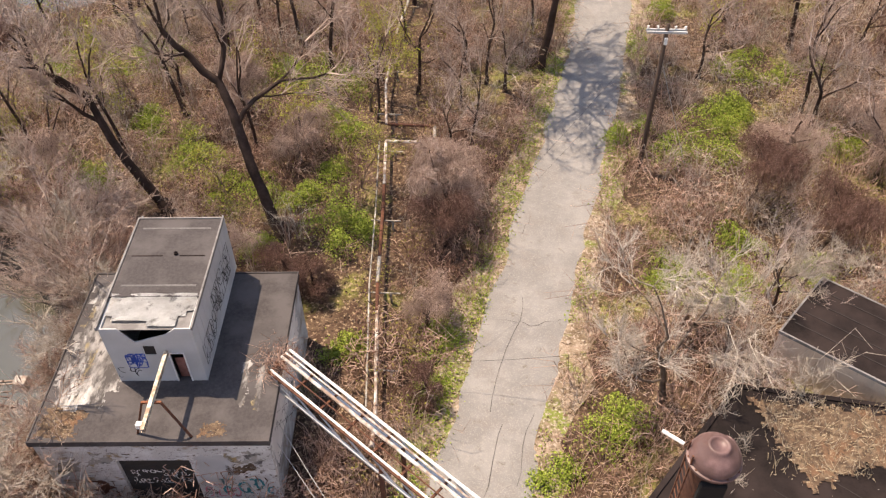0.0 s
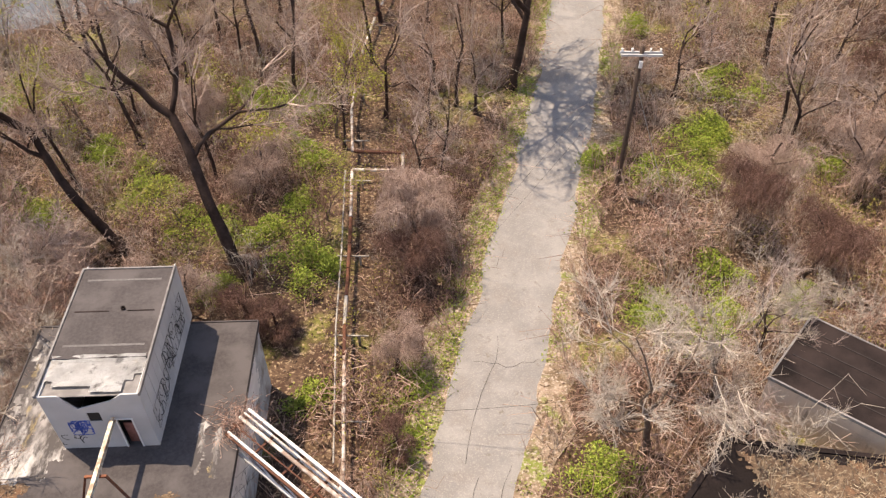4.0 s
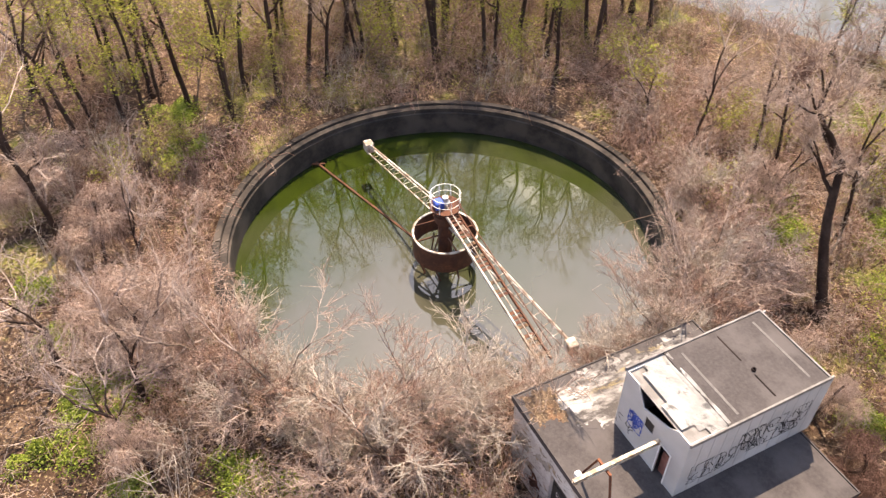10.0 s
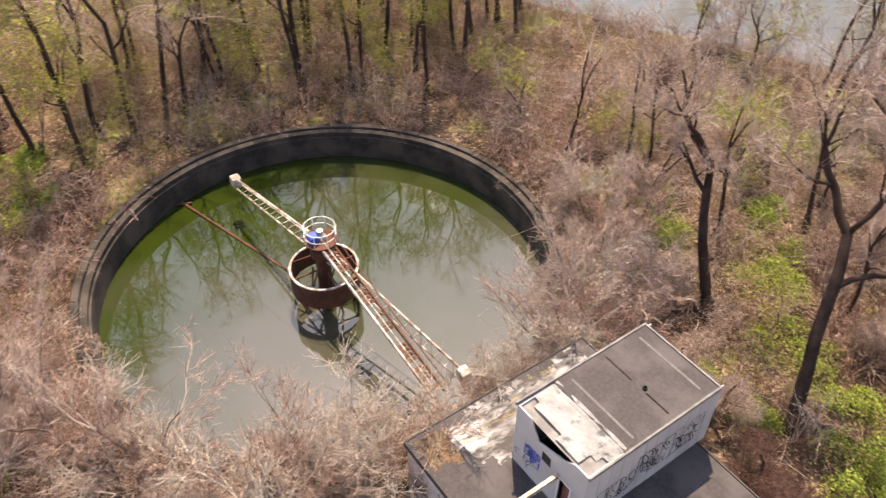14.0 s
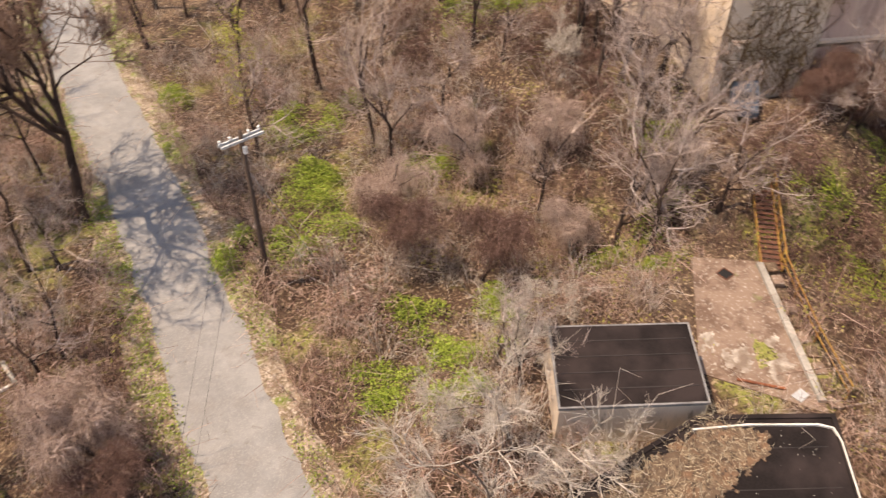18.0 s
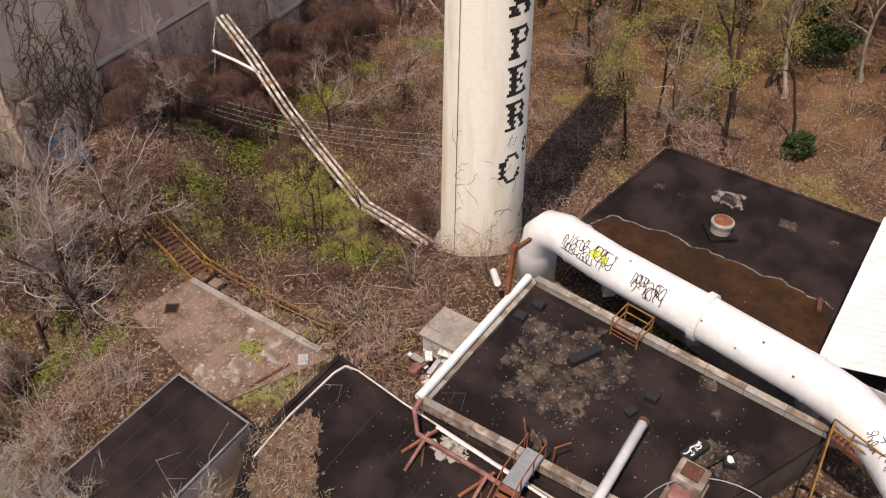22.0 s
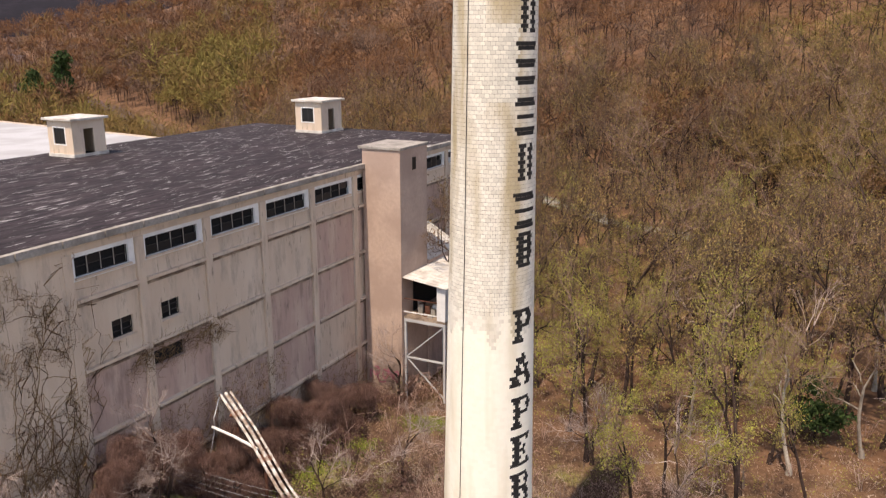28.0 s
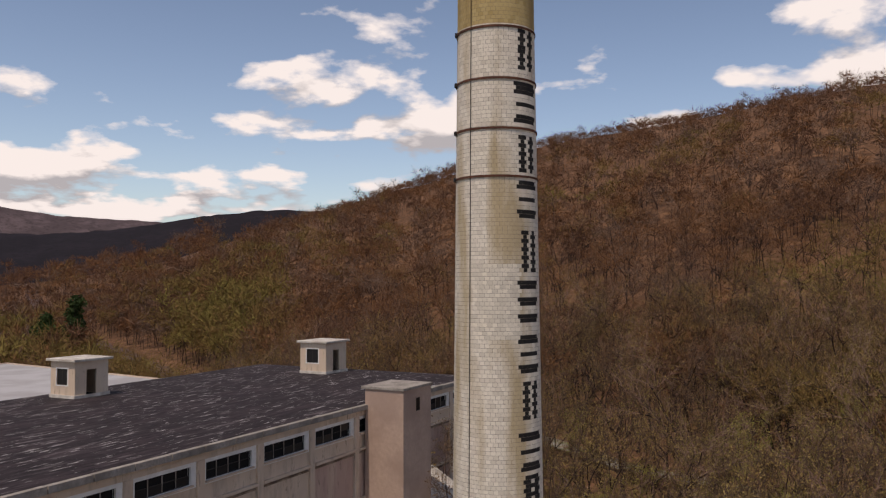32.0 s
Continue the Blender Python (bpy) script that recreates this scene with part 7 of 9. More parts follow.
def process_tanks():
    t = thing("process_tank", Matrix.Translation((8.9, 5.7, 0)), "large faded red steel tank with a seamed conical roof", "tank")
    r, z = 2.35, 12.6
    part("shell", lathe([(r, 0), (r, z - 0.05), (r - 0.05, z)], 40), M_RUST_PINK, t, smooth=False)
    top = part("roof", lathe([(r + 0.08, z - 0.05), (r + 0.08, z + 0.05), (0.4, z + 0.75), (0, z + 0.75)], 40), M_RUST_PINK, t)
    for k in range(12):
        a = 2 * math.pi * k / 12
        part("seam", bar((r * math.cos(a), r * math.sin(a), z + 0.08), (0.45 * math.cos(a), 0.45 * math.sin(a), z + 0.77), 0.035), M_RUST, top)
    part("centre_pipe", lathe([(0.38, z + 0.6), (0.38, z + 0.95), (0.22, z + 1.0), (0.22, z + 1.5), (0.3, z + 1.5), (0.3, z + 1.6), (0, z + 1.62)], 16), M_RUST, top)
    part("elbow_pipe", tube(bmesh.new(), [(0, 0, z + 1.3), (0.5, -0.6, z + 1.2), (0.2, -1.6, z + 0.7), (-0.6, -2.2, z + 0.4)], 0.15, 8), M_RUST_PINK, top)
    part("hatch", lathe([(0.42, z + 0.3), (0.42, z + 0.65), (0.36, z + 0.68), (0, z + 0.7)], 16), M_RUST_PINK, top).location = (0.9, -1.0, 0)
    part("hatch_ring", lathe([(0.48, z + 0.3), (0.48, z + 0.45), (0.42, z + 0.45)], 16), M_PALE, top).location = (0.9, -1.0, 0)
    rail = part("guard_rail", tube(bmesh.new(), [((r + 0.25) * math.cos(k * 0.1745), (r + 0.25) * math.sin(k * 0.1745), z + 0.9) for k in range(37)], 0.018, 5, False), M_STEEL, t)
    for k in range(12):
        a = math.pi * k / 6
        part("post", bar(((r + 0.25) * math.cos(a), (r + 0.25) * math.sin(a), z - 0.1), ((r + 0.25) * math.cos(a), (r + 0.25) * math.sin(a), z + 0.9), 0.04), M_RUST, rail)
    for k in range(3):
        part("hoop", lathe([(r + 0.02, 3 + 3.4 * k), (r + 0.08, 3 + 3.4 * k), (r + 0.08, 3.15 + 3.4 * k), (r + 0.02, 3.15 + 3.4 * k)], 40), M_RUST, t)
    mch = thing("drive_platform", Matrix.Translation((11.0, 6.2, 0)) @ Matrix.Rotation(radians(-40), 4, "Z"), "white drive platform with a rusty gearbox on the tank", "machine")
    part("deck", boxes((-1.5, -0.55, 12.75, 1.2, 0.55, 12.95), bevel=0.02), M_PARAPET, mch)
    part("box", boxes((0.3, -0.5, 12.95, 1.15, 0.5, 13.7), bevel=0.05), M_PARAPET, mch)
    part("gearbox", boxes((-0.4, -0.35, 12.95, 0.2, 0.35, 13.6), bevel=0.08), M_RUST_PINK, mch)
    part("lid", boxes((0.45, -0.3, 13.7, 1.0, 0.3, 13.8), bevel=0.02), M_RUST, mch)
    part("post", boxes((-1.4, -0.45, 7.0, -1.25, -0.3, 12.75), (1.0, 0.3, 7.0, 1.15, 0.45, 12.75)), M_RUST, mch)
    s = thing("silo", Matrix.Translation((5.8, 10.9, -1.0)), "slender rusty silo with a pinkish domed cap", "silo")
    part("shell", lathe([(0.46, 0), (0.46, 19.9)], 24), M_RUST, s, smooth=True)
    cap = part("dome", lathe([(0.60, 19.8), (0.62, 19.95), (0.58, 20.08), (0.44, 20.25), (0.28, 20.34), (0.27, 20.40), (0.2, 20.42), (0.19, 20.38), (0, 20.40)], 32), M_DOME, s, "pinkish dome", smooth=True)
    part("cap_ring", lathe([(0.61, 19.74), (0.66, 19.76), (0.66, 19.84), (0.60, 19.86)], 28), M_DOME, cap)
    for k in range(10):
        a = 0.628 * k
        part("bolt", boxes((0.62 * math.cos(a) - 0.02, 0.62 * math.sin(a) - 0.02, 19.84, 0.62 * math.cos(a) + 0.02, 0.62 * math.sin(a) + 0.02, 19.88)), M_RUST, cap)
    part("side_port", tube(bmesh.new(), [(0.3, 0.35, 19.6), (0.55, 0.6, 19.75)], 0.16, 12), M_DOME, s)
    part("white_pipe", tube(bmesh.new(), [(-0.62, 0.45, 19.7), (-1.1, 0.8, 19.7)], 0.05, 8), M_WHITE, s)
    # near-black box on the shell paints the dark of an opening
    part("hatch", boxes((-0.35, -0.58, 18.7, 0.3, -0.42, 19.5), bevel=0.03), M_DARK, s)
    lad = part("ladder", bar((-0.6, -0.2, 7), (-0.6, -0.2, 20.2), 0.04), M_RUST, s)
    part("ladder_rail", bar((-0.6, 0.2, 7), (-0.6, 0.2, 20.2), 0.04), M_RUST, lad)
    for k in range(40):
        part("rung", bar((-0.6, -0.2, 7.2 + 0.32 * k), (-0.6, 0.2, 7.2 + 0.32 * k), 0.025), M_RUST, lad)


process_tanks()


def gantry():
    t = thing("gantry", Matrix.Identity(4), "rusty walkway with yellow rails over a pit of debris", "walkway")
    z = 8.3
    a, b, c = Vector((16.3, -2.3, z)), Vector((11.4, 1.2, z)), Vector((12.6, -4.6, z))
    for p, q in ((a, b), (a, c)):
        d = (q - p).normalized()
        s = Vector((-d.y, d.x, 0))
        for h in (0.55, 1.1):
            part("rail", bar(p + Vector((0, 0, h)), q + Vector((0, 0, h)), 0.06), M_YELLOW, t)
        n = 5
        for k in range(n + 1):
            w = p.lerp(q, k / n)
            part("post", bar(w, w + Vector((0, 0, 1.1)), 0.06), M_YELLOW, t)
    d = (c - a).normalized()
    s = Vector((-d.y, d.x, 0))
    for k in range(22):
        w = a.lerp(c, k / 21)
        part("grating", bar(w + s * 0.1, w + s * 1.1, 0.12, 0.03), M_ORANGE, t)
    for off in (0.1, 1.1):
        part("girder", bar(a + s * off - Vector((0, 0, 0.15)), c + s * off - Vector((0, 0, 0.15)), 0.1, 0.25), M_RUST, t)
    for k in range(6):
        f = 0.15 + 0.14 * k
        p = a.lerp(b, f)
        part("beam", bar((p.x, p.y, 6.6 - 0.25 * (k % 3)), (p.x - 2.4, p.y - 3.2, 6.4), 0.16), M_RUST if k % 3 else M_SOIL, t)
    d = thing("debris", Matrix.Translation((13.2, -1.6, 4.4)), "heap of broken boards and rusty scrap in the pit", "debris")
    rng = random.Random(6)
    for k in range(46):
        p = Vector((rng.uniform(-2.2, 2.2), rng.uniform(-2.2, 1.6), rng.uniform(0, 0.9)))
        q = p + Vector((rng.uniform(-1, 1), rng.uniform(-1, 1), rng.uniform(-0.3, 0.3)))
        part("scrap", bar(p, q, rng.uniform(0.08, 0.3), 0.05), rng.choice((M_RUST, M_RUST, M_SOIL, M_CONC)), d)


gantry()


# ---- shed, yard and stairs ----
def shed():
    t = plain_house("shed", [(14.0, 25.2), (19.2, 21.4), (22.1, 24.85), (16.9, 28.75)], 3.0, 7.2, "low concrete shed with a ribbed black roof", M_CREAM, M_TAR, lip=0.02, lip_mat=M_EDGE, lip_w=0.03)
    m = Matrix.Translation(-t.matrix_world.translation)
    for k in range(1, 5):
        f = k / 5
        bm = bar((14.0 + 2.9 * f + 0.2, 25.2 + 3.55 * f - 0.15, 7.21), (19.2 + 2.9 * f - 0.2, 21.4 + 3.45 * f + 0.15, 7.21), 0.05, 0.03)
        bmesh.ops.transform(bm, matrix=m, verts=bm.verts)
        part("seam", bm, M_SEAM, t)


shed()


def yard():
    t = thing("yard_slab", Matrix.Identity(4), "cracked concrete yard slab strewn with gravel", "yard", kind="structure")
    part("slab", prism([(22.3, 23.6), (25.0, 18.3), (31.3, 26.4), (28.6, 29.0)], 3.2, 4.62), M_YARD, t)
    for k, (u, v, r) in enumerate(((24.4, 22.9, 1.0), (25.6, 21.4, 0.9), (24.2, 24.6, 0.6), (26.6, 22.4, 0.5))):
        part("bare_patch", patch(on(4.63), [(u - r, v - 0.4 * r), (u + 0.3 * r, v - 0.7 * r), (u + r, v + 0.3 * r), (u - 0.2 * r, v + 0.8 * r)], 80 + k, 6, 0.22), M_PARAPET, t)
    part("kerb", bar((25.3, 18.9, 4.7), (31.0, 26.3, 4.7), 0.35, 0.18), M_CONC, t)
    part("pipe", tube(bmesh.new(), [(23.3, 22.2, 4.7), (24.6, 20.4, 4.72)], 0.07, 6), M_ORANGE, t)
    part("sheet", boxes((24.5, 19.5, 4.63, 25.2, 20.0, 4.68)), M_PALE, t)
    rng = random.Random(3)
    for k in range(10):
        p = Vector((25.8, 18.5, 4.4)).lerp(Vector((31.6, 26.1, 4.4)), k / 9.5)
        b = thing("retaining_block", Matrix.Translation(p) @ Matrix.Rotation(radians(52 + rng.uniform(-6, 6)), 4, "Z"), "rough concrete block in a retaining row", "block", "retaining blocks")
        part("block", boxes((-0.36, -0.3, -0.5, 0.36, 0.3, 0.3 + 0.08 * rng.random()), bevel=0.05), M_SOIL if k % 2 else M_YARD, b)
    h = thing("drain_pit", Matrix.Translation((28.9, 27.0, 4.62)), "square dark drain opening in the slab", "drain")
    # near-black plate on the slab paints the shade down the drain
    part("pit", boxes((-0.3, -0.3, 0.006, 0.3, 0.3, 0.02)), M_DARK, h)
    part("frame", boxes((-0.36, -0.36, 0, 0.36, -0.3, 0.05), (-0.36, 0.3, 0, 0.36, 0.36, 0.05), (-0.36, -0.3, 0, -0.3, 0.3, 0.05), (0.3, -0.3, 0, 0.36, 0.3, 0.05)), M_RUST, h)
    f = thing("yard_railing", Matrix.Identity(4), "bent yellow pipe railing along the yard edge", "railing")
    pts = [Vector(p) for p in ((26.3, 18.3, 4.6), (28.3, 21.2, 4.6), (30.2, 23.6, 4.6), (31.9, 25.6, 4.6))]
    for p, q in zip(pts, pts[1:]):
        for z in (0.55, 1.05):
            part("rail", bar(p + Vector((0, 0, z)), q + Vector((0, 0, z + 0.03)), 0.06), M_YELLOW, f)
    for p in pts:
        part("post", bar(p - Vector((0, 0, 0.4)), p + Vector((0, 0, 1.08)), 0.06), M_YELLOW, f)
    s = thing("outdoor_stairs", Matrix.Identity(4), "long rusty steps down the bank with yellow rails", "stairs")
    a, b = Vector((31.2, 25.6, 4.6)), Vector((36.0, 29.9, 5.6))
    d = (b - a).normalized()
    w = Vector((-d.y, d.x, 0)).normalized() * 0.55
    for sg in (-1, 1):
        if sg < 0:
            part("rail", bar(a + sg * w + Vector((0, 0, 0.95)), b + sg * w + Vector((0, 0, 0.95)), 0.07), M_YELLOW, s)
        part("stringer", bar(a + sg * w, b + sg * w, 0.08, 0.24), M_YELLOW, s)
        for k in range(9 if sg < 0 else 0):
            p = a.lerp(b, k / 8) + sg * w
            part("post", bar(p, p + Vector((0, 0, 0.95)), 0.06), M_YELLOW, s)
    for k in range(18):
        p = a.lerp(b, (k + 0.5) / 18)
        part("tread", bar(p - w, p + w, 0.26, 0.05), M_RUST, s)


M_YARD = blend_material("gravelly_concrete", (((0.21, 0.145, 0.11), 0, 0, 0, 0), ((0.12, 0.075, 0.055), 0.8, 0.45, 0.62, 0), ((0.40, 0.35, 0.30), 5, 0.55, 0.7, 20), ((0.16, 0.16, 0.07), 0.5, 0.58, 0.68, 70)), bump=0.5)
yard()


def hutch():
    t = thing("transformer_hut", Matrix.Translation((25.2, 12.4, 0)) @ Matrix.Rotation(radians(-38), 4, "Z"), "small white plank hut below the chimney", "hut")
    for k in range(9):
        part("board", boxes((-1.0 + 0.22 * k, -0.95, 2.5, -0.8 + 0.22 * k, -0.9, 6.0)), M_WHITE, t)
    part("wall", boxes((-1.0, -0.9, 2.5, 1.0, 0.9, 6.0)), M_PALE, t)
    part("roof", boxes((-1.15, -1.1, 6.0, 1.1, 1.05, 6.15), bevel=0.03), M_CONC, t)
    s = thing("scrap_pile", Matrix.Translation((23.4, 13.6, 5.0)), "pile of white boards and scrap beside the roof", "scrap")
    rng = random.Random(9)
    for k in range(16):
        p = Vector((rng.uniform(-1.0, 1.0), rng.uniform(-0.8, 0.9), rng.uniform(0, 0.7)))
        part("board", bar(p, p + Vector((rng.uniform(-1, 1), rng.uniform(-1, 1), rng.uniform(-0.1, 0.2))), rng.uniform(0.1, 0.4), 0.05), rng.choice((M_WHITE, M_PALE, M_CONC, M_RUST_PINK)), s)


hutch()


def mill_pipeline():
    t = thing("mill_pipeline", Matrix.Identity(4), "bundle of peeling white pipes running to the mill", "pipe")
    way = [Vector(p) for p in ((55.6, 27.4, 8.6), (52.2, 25.0, 7.0), (48.1, 22.4, 5.0), (45.6, 20.6, 3.8), (43.0, 18.7, 2.7), (39.8, 17.0, 2.6), (37.0, 14.5, 2.8), (34.6, 13.1, 3.5))]
    for off, r, m in ((-0.42, 0.11, M_PEEL), (0.0, 0.13, M_PEEL), (0.42, 0.09, M_PEEL)):
        part("pipe", tube(bmesh.new(), [p + Vector((0.45 * off, -0.85 * off, 0)) for p in way], r, 8), m, t)
    for p, q in zip(way, way[1:]):
        for f in (0.45,):
            w = p.lerp(q, f)
            part("support", boxes((w.x - 0.5, w.y - 0.5, w.z - 0.35, w.x + 0.5, w.y + 0.5, w.z - 0.2), (w.x - 0.1, w.y - 0.1, -0.5, w.x + 0.1, w.y + 0.1, w.z - 0.35)), M_RUST, t)
    part("branch", tube(bmesh.new(), [(54.0, 28.2, 6.6), (52.6, 26.4, 6.5), (50.9, 24.4, 6.3)], 0.11, 8), M_WHITE, t)
    part("vent_stack", tube(bmesh.new(), [(53.4, 28.9, 0.5), (53.9, 28.6, 2.6), (53.7, 28.5, 4.2), (54.5, 28.2, 6), (54.3, 28.1, 7.2), (55.2, 27.8, 8.5)], 0.05, 6), M_WHITE, t)


mill_pipeline()


def parked_car():
    t = thing("car", Matrix.Translation((41.7, 35.6, ground_z(41.7, 35.6) + 0.1)) @ Matrix.Rotation(radians(38), 4, "Z"), "dusty blue-grey car wreck parked in the brush", "car")
    bm = bmesh.new()
    prof = [(-2.2, 0.35), (-2.2, 0.85), (-1.2, 0.95), (-0.6, 1.42), (0.9, 1.45), (1.5, 1.0), (2.2, 0.9), (2.25, 0.35)]
    lo = [bm.verts.new((x, -0.85, z)) for x, z in prof]
    hi = [bm.verts.new((x, 0.85, z)) for x, z in prof]
    bm.faces.new(lo)
    bm.faces.new(hi[::-1])
    for i in range(len(prof)):
        j = (i + 1) % len(prof)
        bm.faces.new((lo[j], lo[i], hi[i], hi[j]))
    bmesh.ops.recalc_face_normals(bm, faces=bm.faces[:])
    bmesh.ops.bevel(bm, geom=bm.edges[:], offset=0.07, segments=2, affect="EDGES")
    body = part("body", bm, M_BLUE_CAR, t)
    part("windscreen", bar((-1.14, 0, 1.01), (-0.68, 0, 1.38), 1.4, 0.02), M_GLASS, body)
    part("rear_window", bar((1.44, 0, 1.06), (0.98, 0, 1.42), 1.4, 0.02), M_GLASS, body)
    for x in (-1.4, 1.4):
        for y in (-0.8, 0.8):
            w = part("wheel", tube(bmesh.new(), [(x, y - 0.1, 0.32), (x, y + 0.1, 0.32)], 0.32, 16), M_BLACK, t)
            part("rim", tube(bmesh.new(), [(x, y - 0.115, 0.32), (x, y + 0.115, 0.32)], 0.18, 12), M_STEEL, w)


parked_car()


def overhead_wires():
    t = thing("overhead_wires", Matrix.Identity(4), "sagging overhead wires crossing the brush to the chimney", "wires")
    for k in range(4):
        a, b = Vector((40.0 + 0.2 * k, 58.0, 9.0)), Vector((48.6 + 0.3 * k, 33.0, 7.0 + 0.2 * k))
        c = Vector((38.2, 10.6, 7.2 + 0.5 * k))
        pts = [a.lerp(b, i / 8) - Vector((0, 0, 1.2 * math.sin(math.pi * i / 8))) for i in range(8)] + [b.lerp(c, i / 10) - Vector((0, 0, 1.2 * math.sin(math.pi * i / 10))) for i in range(11)]
        part("wire", tube(bmesh.new(), pts, 0.007, 4, False), M_PALE, t)
    part("mast", tube(bmesh.new(), [(48.9, 33.0, -0.3), (48.9, 33.0, 7.9)], [0.16, 0.12], 8), M_WOOD_POLE, t)


overhead_wires()


# ---- planting ----
def overgrown(x, y, margin=0.0):
    """Whether brush may stand here: off the steam pipe and out of the green patches."""
    if 22 < y < 72 and abs(x + 6.6) < (1.5 if y < 46 else 2.2) + margin:
        return False
    return all((x - a) ** 2 + (y - b) ** 2 > (r * 0.85 + margin) ** 2 for a, b, r, _ in GREENS)


def plant():
    rng = np.random.default_rng(11)
    pick = lambda kinds: kinds[int(rng.integers(0, len(kinds)))]
    bare_tall = "tall bare tree with dark bark standing among brush"
    big = [tree_kind("bare_tree", (M_BARK_DARK, M_TWIG_GREY), "large leaning bare tree with a dark forked trunk", 5 + 3 * k, 21, 0.42, (-0.30, 0.40), 0.5, 4, 2, 1, 0.75, shoots=12, twig_len=1.5, twig_r=0.018) for k in range(2)]
    tall = [tree_kind("bare_tree", (M_BARK_DARK, M_TWIG_GREY), bare_tall, 20 + k, 16 + 1.5 * k, 0.20, (0.08 * (k - 1), 0.04), 0.42, 3, 2, 2, 0.55, shoots=5, twig_len=1.2, twig_r=0.012) for k in range(3)]
    bud = [tree_kind("budding_tree", (M_BARK_DARK, M_TWIG_BROWN, M_BUDS), "tall slim tree with opening yellow-green buds", 30 + k, 15 + 1.5 * k, 0.17, (0.03 * k, 0.02), 0.52, 3, 2, 2, 0.5, shoots=4, twig_len=1.1, twig_r=0.011, leaves=2100, leaf=0.078) for k in range(3)]
    fresh = [tree_kind("budding_tree", (M_BARK_DARK, M_TWIG_BROWN, M_BUDS_BRIGHT), "tall slim tree in fresh yellow-green bud", 34 + k, 16 + 2 * k, 0.17, (0.03, 0.02 * k), 0.55, 3, 2, 2, 0.45, shoots=4, twig_len=1.1, twig_r=0.011, leaves=2300, leaf=0.08) for k in range(2)]
    small = [tree_kind("small_tree", (M_BARK_GREY, m), f"small {c} bare tree beside the tank", 40 + k, 7.0 + k, 0.10, (0.1, 0.05 * k), 0.3, 3, 2, 2, 0.7, 0.16, shoots=9, twig_len=0.85, twig_r=0.0145) for k, (m, c) in enumerate(((M_TWIG_PALE, "pale"), (M_BRIAR, "reddish"), (M_TWIG_GREY, "grey")))]
    white = [tree_kind("pale_tree", (M_BARK_GREY, M_TWIG_PALE), "spreading bare tree with pale crooked twigs near the lane", 50 + k, 13.0 - 3 * k, 0.20, (-0.1, -0.08), 0.28, 4, 2, 1, 0.95, 0.2, shoots=12, twig_len=0.95, twig_r=0.0125) for k in range(2)]
    vine = [draped_kind(M_BRIAR_DARK, "stunted tree smothered in dark brown vines", 60 + k, 4.6 + 1.2 * k, 2.2 + 0.5 * k, 1700) for k in range(2)]
    veil = [draped_kind(M_VEIL, "stunted tree under a cap of hanging pinkish vines", 64 + k, 5.0 + 1.2 * k, 2.4 + 0.4 * k, 1800) for k in range(2)]
    rough = [tree_kind("twiggy_tree", (M_BARK_DARK, M_TWIG_MAUVE), "bare grey tree on the slope beside the works", 70 + k, 11, 0.17, (0.05, 0.0), 0.3, 3, 2, 2, 0.7, 0.16, shoots=9, twig_len=1.0, twig_r=0.011) for k in range(2)]
    shade = tree_kind("shade_tree", (M_BARK_DARK, M_TWIG_BROWN), "broad dark tree that shades the lane with its branches", 76, 21, 0.38, (0.16, -0.24), 0.33, 4, 3, 2, 0.9, 0.12, shoots=7, twig_len=1.5, twig_r=0.028, shrink=0.8)
    for k in big:      # ivy stems clinging to the trunks
        v = np.array([w.co[:] for w in k.children[0].data.vertices[:56]])
        i = rng.integers(0, 48, 420)
        f = rng.random((420, 1))
        q = v[i] * (1 - f) + v[i + 8] * f + rng.normal(0, 0.10, (420, 3))
        s = Soup()
        spikes(s, q, q + rng.normal(0, 0.3, (420, 3)) + [0, 0, 0.25], 0.014, 0.006)
        new("vines", s.mesh("vines", M_BRIAR_DARK, False)).parent = k
    place(big[0], -12.8, 37.9)
    place(big[1], -20.9, 39.9, 9, 0.86)
    place(tall[0], -23.0, 51.2, 40, 0.9)
    place(shade, 4.4, 59.3, 0)
    for x, y, s in ((-29.3, 42.3, 0.6), (-12.6, 57.8, 0.9), (0.1, 56.6, 0.65), (-5.3, 55.2, 0.75), (-0.8, 48.2, 0.5), (-16.5, 47.0, 0.7), (-26.0, 46.0, 0.75), (-8.0, 51.0, 0.6), (-33.5, 47.0, 0.7)):
        place(pick(tall), x, y, rng.uniform(0, 360), s)
    for x, y in ((-56.9, 21.0), (-57.4, 14.5), (-56.1, 12.9), (-62.7, 9.0), (-54.1, 34.9), (-53.6, 39.5), (-53.8, 43.6), (-59.1, 24.9), (-66.3, 20.0), (-58.4, 2.8), (-55.5, 30.0), (-60.2, 33.0)):
        place(pick(fresh) if rng.random() < 0.6 else pick(tall), x, y, rng.uniform(0, 360), rng.uniform(0.85, 1.1))
